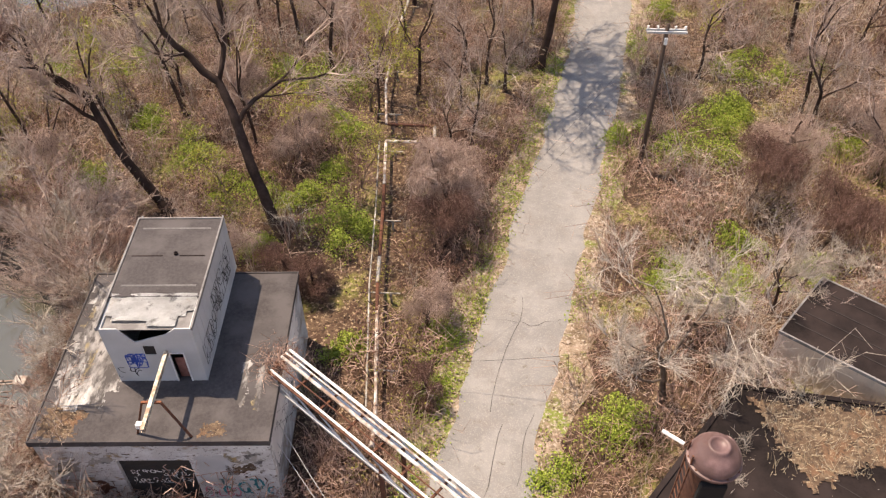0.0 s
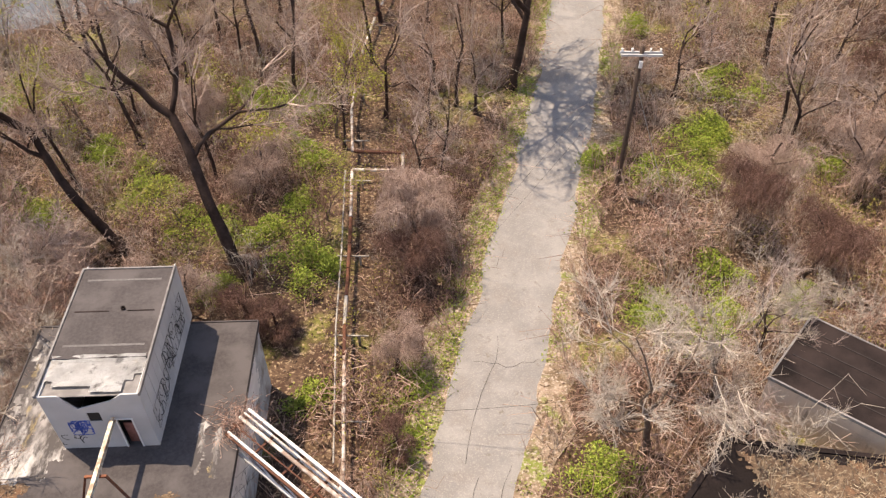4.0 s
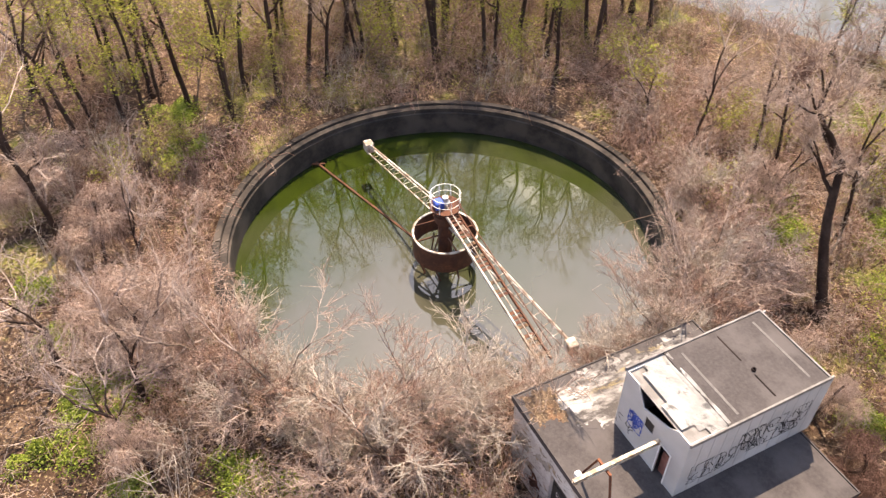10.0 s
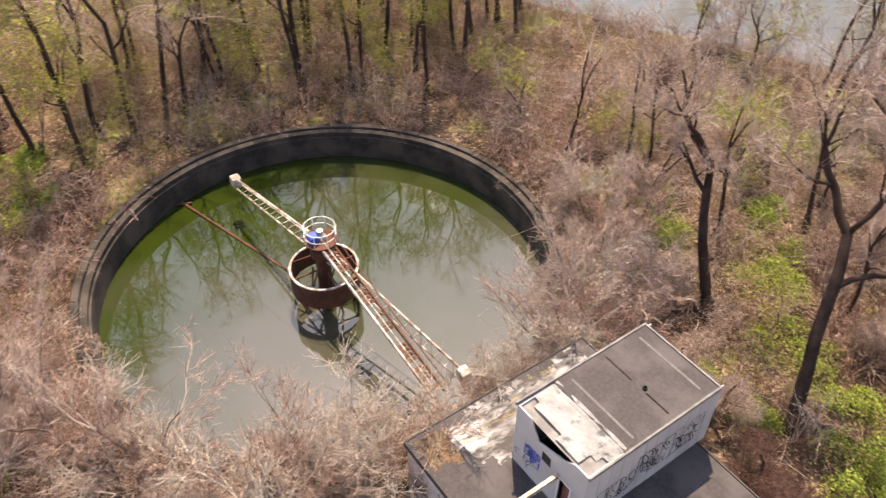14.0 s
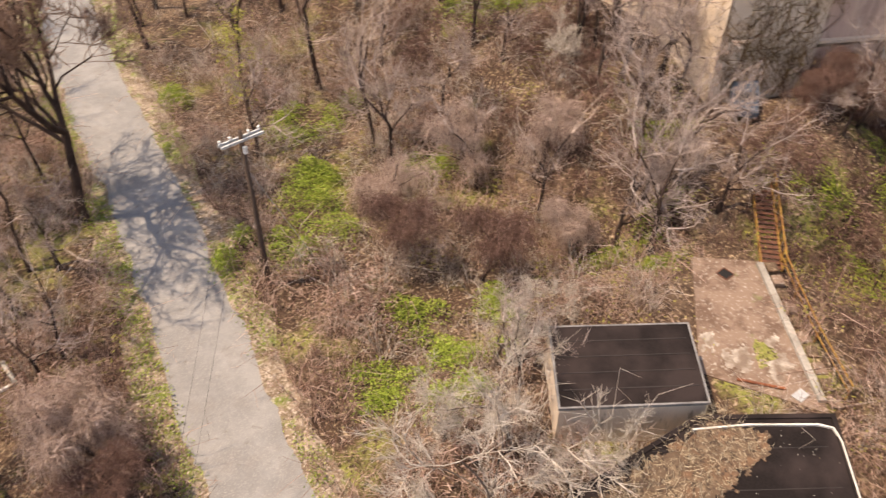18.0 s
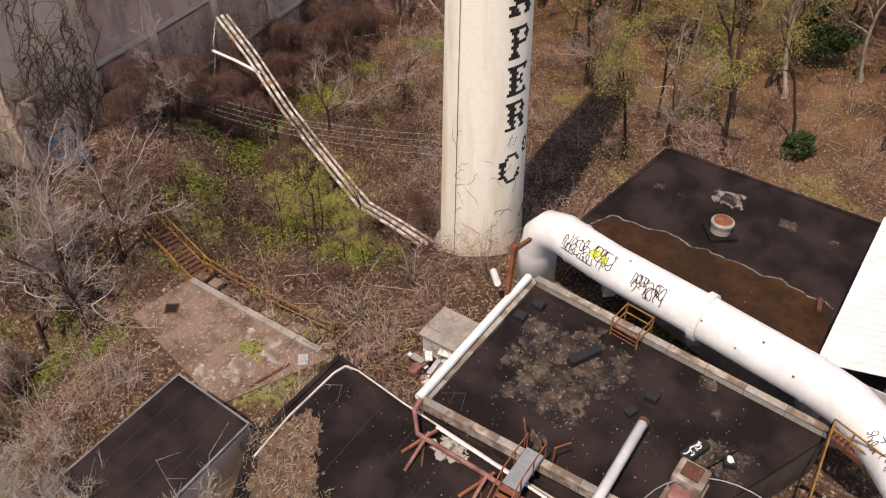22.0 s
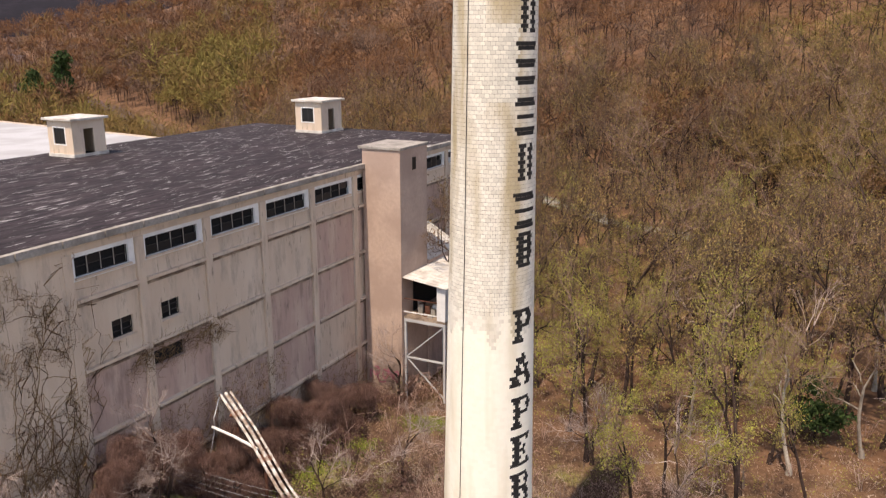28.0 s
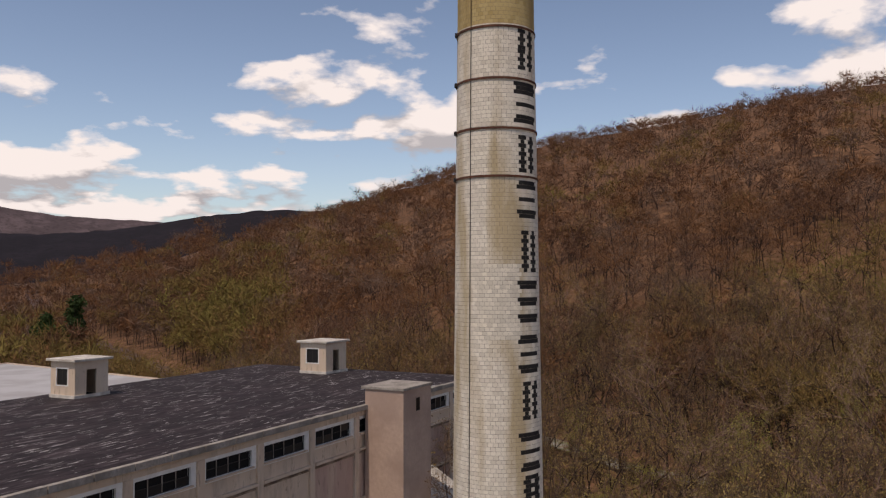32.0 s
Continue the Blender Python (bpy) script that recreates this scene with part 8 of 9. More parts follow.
    for x, y, s in ((-24.7, 9.5, 0.85), (-21.4, 12.8, 1.0), (-27.0, 7.6, 0.9), (-22.6, 27.0, 0.8), (-21.9, 22.5, 0.7), (-21.7, 16.5, 0.8), (-23.4, 10.4, 0.7), (-22.4, 31.0, 0.75), (-18.8, 14.6, 0.8), (-15.4, 16.4, 0.6), *((-36.5 + r * math.cos(radians(a)), 22.8 + r * math.sin(radians(a)), s) for a, r, s in ((-68, 16.4, 0.8), (-57, 17.2, 0.95), (-46, 16.2, 0.9), (-36, 16.6, 0.8), (-26, 16.0, 0.9), (-14, 16.4, 0.8), (22, 16.3, 0.9), (30, 17.0, 1.0), (38, 16.2, 0.8), (47, 17.0, 0.9), (-80, 17.5, 0.9)))):
        place(pick(small), x, y, rng.uniform(0, 360), s)
    for x, y, s in ((-34.2, -1.2, 1.1), (-30.6, 2.6, 1.0), (-27.6, 1.5, 0.9), (-41.0, 4.0, 0.8), (24.3, 51.4, 1.1), (32.9, 33.6, 1.0), (31.6, 34.9, 0.9), (38.8, 47.5, 1.0), (29.6, 32.4, 0.8), (15.0, 28.6, 0.62), (13.0, 23.4, 0.55), (47.5, 30.2, 0.8), (44.5, 29.6, 0.6), (34.0, 37.5, 0.9), (33.2, 30.6, 0.75), (28.9, 31.8, 1.0), (29.1, 34.6, 1.0), (38.5, 46.0, 1.1), (42.0, 52.0, 1.2), (35.5, 43.0, 1.0), (46.5, 58.0, 1.2), (34.0, 54.0, 1.1), (39.0, 60.0, 1.1), (56.0, 14.0, 0.8), (62.0, 8.0, 0.9), (72.0, 14.0, 0.9), (58.0, -2.0, 0.8), (49.0, -6.0, 0.9), (52.5, 20.0, 0.7)):
        place(pick(rough), x, y, rng.uniform(0, 360), s)
    far_side = []
    while len(far_side) < 40:      # tall wood behind the tank
        a, r = radians(rng.uniform(118, 245)), rng.uniform(19.5, 38)
        x, y = -36.5 + r * math.cos(a), 22.8 + r * math.sin(a)
        if not bare(x, y) and all((x - b) ** 2 + (y - c) ** 2 > 9 for b, c in far_side):
            far_side.append((x, y))
    for x, y in far_side:
        place(pick(fresh) if rng.random() < 0.7 else pick(tall), x, y, rng.uniform(0, 360), rng.uniform(1.0, 1.3))
    twiggy = []
    while len(twiggy) < 62:      # brown twiggy trees over the brush on both sides of the lane
        x, y = rng.uniform(-44, 46), rng.uniform(40, 92)
        if not bare(x, y, 5.5) and overgrown(x, y, 1.6) and all((x - b) ** 2 + (y - c) ** 2 > 14 for b, c in twiggy):
            twiggy.append((x, y))
    for x, y in twiggy:
        place(pick(rough) if rng.random() < 0.55 else pick(tall) if rng.random() < 0.6 else pick(small), x, y, rng.uniform(0, 360), rng.uniform(0.6, 0.95))
    thicket = []
    for _ in range(900):
        x, y = (rng.uniform(-23.4, -20.5), rng.uniform(10, 32)) if len(thicket) < 26 else (rng.uniform(-24, -9), rng.uniform(9.5, 17.6)) if len(thicket) < 56 else (rng.uniform(-48, -18), rng.uniform(-8, 11))
        if len(thicket) < 58 and not bare(x, y) and overgrown(x, y, 0.8) and all((x - b) ** 2 + (y - c) ** 2 > 1.6 for b, c in thicket):
            thicket.append((x, y))
    for x, y in thicket:
        place(pick(small), x, y, rng.uniform(0, 360), rng.uniform(0.5, 0.85))
    for x, y, s in ((38.6, 38.4, 1.0), (40.2, 41.2, 1.1), (37.4, 42.4, 1.2), (39.6, 45.0, 1.2), (36.4, 39.8, 0.9), (41.4, 38.8, 0.9), (36.8, 46.4, 1.1), (42.4, 47.6, 1.2)):
        place(pick(rough), x, y, rng.uniform(0, 360), s)
    for _ in range(26):      # dark vine heaps along the foot of the mill
        w = MILL @ Vector((rng.uniform(4, 36), -rng.uniform(0.8, 4.0), 0))
        if abs(0.572 * (w.x - 52.2) - 0.82 * (w.y - 25.0)) < 3.0:
            continue
        place(pick(vine), w.x, w.y, rng.uniform(0, 360), rng.uniform(0.45, 0.85))
    for x, y, s in ((-21.1, 12.7, 1.25), (-24.8, 9.5, 1.15), (-23.2, 16.9, 1.2), (-22.9, 20.6, 1.1), (-23.4, 27.4, 1.2), (-22.4, 23.8, 1.0), (-26.8, 8.7, 1.1), (-30.2, 6.4, 1.0), (-21.2, 19.4, 0.9), (-21.4, 25.6, 1.0), (-20.9, 17.6, 0.95), (-21.2, 29.4, 0.9), (-22.3, 18.6, 1.1), (-22.0, 30.6, 1.0), (-20.7, 21.4, 0.85), (-20.6, 16.4, 0.8)):
        place(small[0] if rng.random() < 0.6 else small[2], x, y, rng.uniform(0, 360), s)
    for x, y, k in OLIVE:      # budding scrub between the steps and the chimney
        place(pick(fresh), x, y, rng.uniform(0, 360), k)
    for k in range(15):
        a, r = radians(22 + 3.6 * k), rng.uniform(15.7, 17.6)
        place(pick(small), -36.5 + r * math.cos(a), 22.8 + r * math.sin(a), rng.uniform(0, 360), rng.uniform(0.7, 1.05))
    for a, r, k in ((28, 16.6, 0.75), (48, 16.4, 0.8), (68, 16.8, 0.75), (38, 18.4, 0.8)):
        place(pick(veil), -36.5 + r * math.cos(radians(a)), 22.8 + r * math.sin(radians(a)), rng.uniform(0, 360), k)
    place(white[0], 9.5, 24.9, 20)
    for x, y, s in ((12.6, 26.6, 0.7), (11.2, 29.6, 0.55), (14.6, 21.8, 0.5), (11.0, 19.8, 0.6), (8.4, 28.4, 0.45), (15.5, 30.8, 0.6), (18.0, 32.4, 0.55)):
        place(white[1], x, y, rng.uniform(0, 360), s)
    for x, y, s in ((-1.9, 39.6, 1.1), (-3.0, 37.2, 0.8), (-9.8, 33.2, 0.7), (17.9, 43.0, 1.0), (-3.0, 31.0, 0.7), (-11.5, 33.4, 0.8), (-33.0, 4.0, 1.0), (21.5, 38.5, 1.0), (44.5, 22.0, 0.9), (49.0, 26.0, 0.9), (58.4, 23.6, 1.1), (61.5, 21.8, 1.1), (65.0, 19.8, 1.0), (68.0, 18.0, 1.0), (60.2, 19.0, 0.8), (43.8, 31.2, 0.8), (46.6, 29.8, 0.9), (49.6, 28.0, 0.9), (52.4, 26.4, 1.0), (55.0, 24.6, 0.9), (39.5, 13.0, 0.5), (27.0, 36.0, 0.9), (-46.0, 3.0, 0.9), (-2.6, 25.5, 0.6), (-2.3, 42.8, 1.0), (-15.6, 34.6, 0.7), (20.6, 47.0, 0.9)):
        place(pick(vine if x > 30 else veil + vine), x, y, rng.uniform(0, 360), s)
    for x, y, s in ((-34.6, 3.4, 1.2), (-42.5, 2.0, 1.0), (-25.6, 2.4, 0.8), (-24.0, 36.8, 1.0), (-29.6, 40.6, 1.0), (-17.4, 33.4, 0.8), (26.8, 46.4, 1.1), (30.4, 42.6, 1.0), (-13.0, 45.6, 0.8), (-18.6, 51.4, 0.9), (-48.0, -1.0, 1.1)):
        place(pick(veil), x, y, rng.uniform(0, 360), s)
    # the wood around
    spots = []
    for _ in range(6000):
        x, y = (rng.uniform(-85, 62), rng.uniform(-40, 112)) if len(spots) < 105 else (rng.uniform(46, 108), rng.uniform(-46, 0))
        wood = (x < -58 and y < 62) or (y > 62 and x < 60 and abs(road_off(x, y)) > 4.5) or (len(spots) >= 105 and x > 46) or (x < -38 and y < 2)
        if not wood or bare(x, y, 5.0) or any((x - a) ** 2 + (y - b) ** 2 < 26 for a, b in spots):
            continue
        spots.append((x, y))
        if len(spots) > 165:
            break
    for x, y in spots:
        place(pick(fresh if x < -38 else bud) if rng.random() < (0.94 if x > 44 and y < 2 else 0.72) else pick(tall), x, y, rng.uniform(0, 360), rng.uniform(0.7, 1.1))
    sapling = [tree_kind("sapling", (M_BARK_GREY, M_TWIG_BROWN, M_BUDS_BRIGHT), "young tree with a haze of yellow-green buds", 80 + k, 6.5 + k, 0.08, (0.05, 0.03), 0.25, 3, 2, 1, 0.8, shoots=6, twig_len=0.9, leaves=850, leaf=0.085) for k in range(2)]
    young = []
    for _ in range(3000):
        x, y = rng.uniform(-80, 110), rng.uniform(-40, 90)
        if not ((x < -56 and y < 55) or (y > 58 and abs(road_off(x, y)) > 4 and x < 45) or (x < -44 and y < 4) or (38 < y and -32 < x < -4) or (x > 44 and y < 2)) or bare(x, y, 4.5):
            continue
        if any((x - a) ** 2 + (y - b) ** 2 < 20 for a, b in young):
            continue
        young.append((x, y))
        if len(young) > 72:
            break
    young += [(-48.5, 6.0), (-52.5, 8.5), (-55.0, 17.0), (-56.5, 24.0), (-55.5, 31.0), (-52.0, 37.5), (-48.0, 41.0), (-44.0, 43.5), (-60.0, 28.0), (-61.0, 15.0), (-58.0, 39.0), (-50.0, 1.0), (-38.0, 44.0), (-64.0, 20.0), (-66.0, 30.0), (-63.0, 36.0), (-57.0, 45.0), (-53.0, -4.0), (-46.0, -6.0), (-58.0, -2.0), (-33.0, 46.0), (-27.0, 52.0), (-20.0, 55.0)]
    for x, y in young:
        place(pick(sapling), x, y, rng.uniform(0, 360), rng.uniform(0.6, 1.15))
    retire(*sapling, *big, *tall, *bud, *fresh, *small, *white, *vine, *veil, *rough, shade)

    # brush
    low = [grow_shrub(100 + k, 9, 1.3 + 0.25 * k, 1.0, 0.0125, 30, 0.7) for k in range(4)]
    high = [grow_shrub(110 + k, 8, 2.8 + 0.5 * k, 0.5, 0.012, 34, 0.5) for k in range(3)]
    mound = [grow_mound(120 + k, 1.5, 1.1 + 0.25 * k, 210, 0.012) for k in range(4)]
    red, grey, tall_red, tall_grey, humps, dark, dark_humps, maroon = [], [], [], [], [], [], [], []
    for _ in range(26000):
        x, y = rng.uniform(-72, 104), rng.uniform(-38, 84)
        if bare(x, y, 3.2) or (x < -9 and y < -16) or (x < 30 and y < 12 and x > 3) or (x < 44 and y < 0):
            continue
        if x > 41 and y < 6 and rng.random() < 0.82:
            continue
        f = noise.noise((x * 0.08, y * 0.08, 5.0)) + 0.6 * noise.noise((x * 0.25, y * 0.25, 2.0))
        far = math.hypot(x + 2, y - 12)
        if f < (-0.12 if x < -14 and y < 14 else -0.3 if x < 30 else -0.62) or (far > 58 and x > -40 and rng.random() < 0.55) or not overgrown(x, y):
            continue
        g = f + rng.uniform(-0.35, 0.35)
        edge = abs(road_off(x, y)) if x < 60 else 9
        if edge > 5.5 and rng.random() < 0.13 and y < 70:
            (dark_humps if x > 30 and y > 13 else humps).append((x, y, rng.uniform(0.8, 1.9)))
        elif x > 29 and y > 13 and rng.random() < 0.92:
            dark.append((x, y, rng.uniform(0.75, 1.6)))
        elif -22 < x < 1 and 28 < y < 66 and rng.random() < 0.4:
            maroon.append((x, y, rng.uniform(0.75, 1.5)))
        elif edge > 5.5 and rng.random() < 0.2:
            (tall_red if g > 0.05 else tall_grey).append((x, y, rng.uniform(0.6, 1.15)))
        else:
            (red if g > -0.16 else grey).append((x, y, rng.uniform(0.75, 1.5)))
    scatter(low, "brush", M_BRIAR, "tangled red-brown briars and vines over the ground", "brush", red[:2500], rng)
    scatter(low, "brush", M_TWIG_GREY, "tangled grey-brown bare brush over the ground", "brush", grey[:1450], rng)
    scatter(high, "brush", M_BRIAR, "tall reddish saplings and canes among the brush", "brush", tall_red[:520], rng)
    scatter(high, "brush", M_TWIG_PALE, "tall pale bare saplings among the brush", "brush", tall_grey[:420], rng)
    scatter(low, "brush", M_BRIAR_DARK, "dark red-brown briars on the slope below the mill", "brush", dark[:760], rng)
    scatter(mound, "brush", M_BRIAR_DARK, "dark humps of matted vines below the mill", "brush", dark_humps[:130], rng)
    scatter(low, "brush", M_BRIAR_DARK, "dark red-brown briars along the steam pipe", "brush", maroon, rng)
    glade = []
    while len(glade) < 120:
        x, y = rng.uniform(-50, -14), rng.uniform(-10, 14)
        if not bare(x, y) and overgrown(x, y, 0.3):
            glade.append((x, y, rng.uniform(0.8, 1.7)))
    scatter(low, "brush", M_TWIG_GREY, "pale bare brush in the clearing before the tank", "brush", glade[:70], rng)
    scatter(high, "brush", M_TWIG_PALE, "pale bare saplings in the clearing before the tank", "brush", glade[70:90], rng)
    scatter(mound, "brush", M_VEIL, "pinkish heaps of vines in the clearing before the tank", "brush", glade[90:120], rng)
    bank = []
    while len(bank) < 640:
        x, y = (rng.uniform(12, 42), rng.uniform(36, 76)) if len(bank) < 360 else (rng.uniform(-42, -9), rng.uniform(48, 84))
        if not bare(x, y, 4.2) and overgrown(x, y, 0.2):
            bank.append((x, y, rng.uniform(0.8, 1.5)))
    scatter(low, "brush", M_TWIG_GREY, "pale pinkish bare brush on both sides of the lane", "brush", bank[::2], rng)
    scatter(low, "brush", M_TWIG_PALE, "pale dry brush on both sides of the lane", "brush", bank[1::2], rng)
    screen = [(rng.uniform(-23.2, -20.7), rng.uniform(12, 33), rng.uniform(1.0, 1.5)) for _ in range(70)]
    scatter(high, "brush", M_TWIG_GREY, "tall grey canes between the pump house and the tank", "brush", [p for p in screen if not bare(p[0], p[1])], rng)
    ring = []
    for _ in range(400):
        a, r = radians(rng.uniform(-100, 110)), rng.uniform(16.2, 24)
        x, y = -36.5 + r * math.cos(a), 22.8 + r * math.sin(a)
        if not bare(x, y) and len(ring) < 85:
            ring.append((x, y, rng.uniform(0.7, 1.5)))
    rim = []
    for _ in range(900):
        a, r = radians(rng.uniform(-105, 62)), 15.45 + 5 * rng.random() ** 1.5
        x, y = -36.5 + r * math.cos(a), 22.8 + r * math.sin(a)
        if not bare(x, y) and len(rim) < 90:
            rim.append((x, y, rng.uniform(0.8, 1.45)))
    scatter(high, "brush", M_BRIAR, "tall bare canes leaning over the near rim of the tank", "brush", rim, rng)
    scatter(mound, "brush", M_TWIG_GREY, "humps of pale matted vines round the tank", "brush", ring, rng)
    scatter(mound, "brush", M_BRIAR, "humps of matted brown vines among the brush", "brush", humps[:230], rng)

    # green weeds, fallen leaves and dry grass
    green, dull = Soup(), Soup()
    for x, y, r, h in GREENS:
        n = int(1150 * r)
        k = max(3, int(r * 3))
        c = rng.normal(0, 0.42, (k, 2)) * r
        i = rng.integers(0, k, n)
        p = np.zeros((n, 3))
        p[:, :2] = c[i] + rng.normal(0, 0.36, (n, 2)) * r ** 0.5 + [x, y]
        dome = np.exp(-((p[:, :2] - c[i] - [x, y]) ** 2).sum(1) / (0.42 * r))
        p[:, 2] = [ground_z(a, b) for a, b, _ in p] + (0.05 + rng.random(n) ** 0.6 * h * 1.05) * dome
        leaf_cloud(dull if x > 26 and y < 40 else green, p[:len(p) // 2] if x > 26 and y < 40 else p, 0.078, rng)
    for _ in range(2600):      # verge
        i = rng.uniform(14, 95)
        s = -1 if rng.random() < 0.6 else 1
        x, y = lerp([(b, a) for a, b in ROAD], i) + s * rng.uniform(2.5, 4.3), i
        if noise.noise((x * 0.3, y * 0.12, 4.0)) < (-0.22 if s < 0 else -0.05):
            continue
        p = rng.normal(0, 0.22, (9, 3)) * [1, 1, 0.0] + [x, y, ground_z(x, y) + 0.05]
        p[:, 2] += rng.random(9) * 0.22
        leaf_cloud(green, p, 0.075, rng)
    haze = Soup()
    for k in range(3300):
        x, y = (rng.uniform(-66, 100), rng.uniform(-35, 88)) if k < 2600 else (rng.uniform(-78, -50), rng.uniform(-12, 56))
        near = x < 44 or y > 2
        if bare(x, y, 3.8) or (x < 36 and y < 12) or noise.noise((x * 0.06, y * 0.06, 14.0)) < (-0.5 if x < -44 or (y > 36 and x < 3) else 0.04 if near else -0.12):
            continue
        h, w = rng.uniform(0.8, 2.8), rng.uniform(0.6, 1.4)
        c = rng.normal(0, 0.5, (55, 3)) * [w, w, 0.55 * h] + [x, y, ground_z(x, y) + h * 0.75]
        c[:, 2] = np.maximum(c[:, 2], ground_z(x, y) + 0.1)
        leaf_cloud(haze, c, 0.07, rng)
    tagged(new("budding_shrubs", haze.mesh("budding_shrubs", M_BUDS, False)), "haze of yellow-green buds over the low shrubs", "shrubs", kind="stuff")
    tagged(new("weeds", dull.mesh("weeds", M_LEAF_DULL, False)), "dull green weeds and low shrubs below the mill", "weeds", kind="stuff")
    tagged(new("weeds", green.mesh("weeds", M_LEAF, False)), "bright green young weeds and shrubs in leaf", "weeds", kind="stuff")
    straw, fallen = Soup(), Soup()
    spot = []
    while len(spot) < 56000:
        for x, y in rng.uniform((-45, -30), (78, 78), (4000, 2)):
            if rng.random() < (0.5 if abs(road_off(x, y)) > 4.6 else 0.16) and not bare(x, y, 2.3):
                spot.append((x, y, ground_z(x, y) + 0.03))
    leaf_cloud(fallen, np.array(spot) + rng.uniform(0, 0.05, (len(spot), 1)) * [0, 0, 1], 0.11, rng)
    tagged(new("fallen_leaves", fallen.mesh("fallen_leaves", M_FALLEN, False)), "brown and tan fallen leaves strewn under the brush", "leaves", kind="stuff")
    a, b = [], []
    for _ in range(9000):
        x, y = rng.uniform(-40, 62), rng.uniform(-2, 85)
        if bare(x, y, 2.4) or (abs(road_off(x, y)) > 5.5 and noise.noise((x * 0.1, y * 0.1, 9.0)) < 0.12):
            continue
        z = ground_z(x, y)
        for d in rng.normal(0, 0.25, (3, 2)):
            a.append((x + d[0], y + d[1], z))
            b.append((x + 1.8 * d[0], y + 1.8 * d[1], z + rng.uniform(0.15, 0.4)))
    spikes(straw, np.array(a), np.array(b), 0.012, 0.004)
    tagged(new("dry_grass", straw.mesh("dry_grass", M_STRAW, False)), "straw-coloured dead grass along the verges", "grass", kind="stuff")


# budding scrub below the mill: x, y, size
OLIVE = ((34.6, 19.6, 0.42), (36.8, 20.6, 0.36), (33.4, 18.0, 0.34), (38.6, 22.4, 0.40), (36.0, 17.4, 0.36), (32.2, 16.8, 0.28), (40.4, 20.0, 0.38))
# green patches: x, y, radius, height
GREENS = ((-9.6, 38.6, 2.0, 2.4), (-7.8, 38.2, 1.5, 1.8), (17.0, 50.5, 3.4, 1.8), (14.2, 48.2, 2.0, 1.2), (19.5, 53.5, 2.0, 1.2), (7.1, 24.6, 2.4, 2.0), (16.2, 68.6, 1.6, 1.6), (-13.6, 36.5, 1.6, 1.4), (-16.3, 41.7, 2.5, 0.9), (-14.0, 55.2, 4.5, 1.4), (-10.2, 50.6, 2.6, 1.3), (-27.5, 43.0, 2.4, 1.6), (3.9, 22.0, 1.2, 0.5), (3.6, 18.6, 1.4, 0.5), (10.7, 50.2, 1.6, 1.6), (-59.2, -7.2, 3.0, 3.0), (-31.9, -0.3, 2.2, 1.0), (-24.0, 6.3, 1.8, 0.9), (-21.6, 16.6, 1.3, 0.8), (-29.7, 43.5, 2.2, 2.0), (-24.6, 50.0, 2.8, 1.4), (-56.6, 8.8, 2.6, 1.2), (39.9, 56.6, 4.5, 0.8), (11.6, 35.0, 2.4, 0.8), (16.3, 38.6, 2.0, 1.0), (33.5, 17.2, 2.6, 1.5), (38.5, 22.6, 2.8, 1.0), (42.5, 19.0, 3.0, 1.0), (46.0, 26.6, 3.0, 1.0), (35.0, 37.0, 1.8, 0.9), (27.4, 30.5, 1.5, 0.6), (52.0, 23.5, 3.2, 0.8), (66.0, 11.0, 3.5, 0.8), (26.0, 49.0, 2.4, 1.2), (22.0, 60.0, 3.0, 1.2), (15.6, 34.0, 2.2, 1.2), (13.4, 31.0, 2.0, 1.0), (20.8, 35.6, 1.8, 1.0), (28.4, 34.2, 2.2, 1.0), (57.6, 21.4, 2.6, 0.8), (62.0, 18.6, 2.6, 0.8), (-18.0, 35.2, 1.8, 1.2), (-20.6, 45.6, 2.6, 1.4), (-10.4, 43.4, 2.0, 1.0), (30.6, 33.8, 1.8, 0.8), (40.5, 27.5, 2.2, 1.0), (-30.7, 0.1, 1.8, 1.4), (-27.9, -0.5, 2.0, 1.4), (-23.0, 6.2, 1.8, 1.4), (-31.9, 2.6, 1.3, 1.3), (-22.0, 8.6, 1.0, 1.0), (-36.4, -1.3, 1.5, 1.2), (-50.9, 8.2, 1.6, 1.4), (-33.7, 56.4, 4.0, 2.0), (-28.7, 58.6, 3.6, 2.0), (-11.8, 41.2, 1.8, 1.2), (-7.4, 29.4, 1.6, 0.5), (-2.0, 29.4, 1.5, 0.5), (-2.6, 26.0, 1.3, 0.4), (-28.7, -3.1, 1.0, 1.2), (-25.2, 1.0, 1.2, 1.2), (-41.2, -2.5, 1.6, 1.2))
plant()


# ---- wooded hillside and distance ----
def facing_quads(soup, at, way, size, rng):
    """Small leaf clumps, one quad each, that face outwards from their crown."""
    w = way + rng.normal(0, 0.35, way.shape)
    w /= np.linalg.norm(w, axis=1)[:, None] + 1e-9
    a = np.cross(w, rng.normal(0, 1, w.shape))
    a /= np.linalg.norm(a, axis=1)[:, None] + 1e-9
    b = np.cross(w, a)
    k = size * rng.uniform(0.55, 1.3, (len(at), 1))
    v = np.stack([at - a * k, at - b * k * 0.7, at + a * k, at + b * k * 0.7], 1).reshape(-1, 3)
    soup.add(v, np.arange(len(v)).reshape(-1, 4))


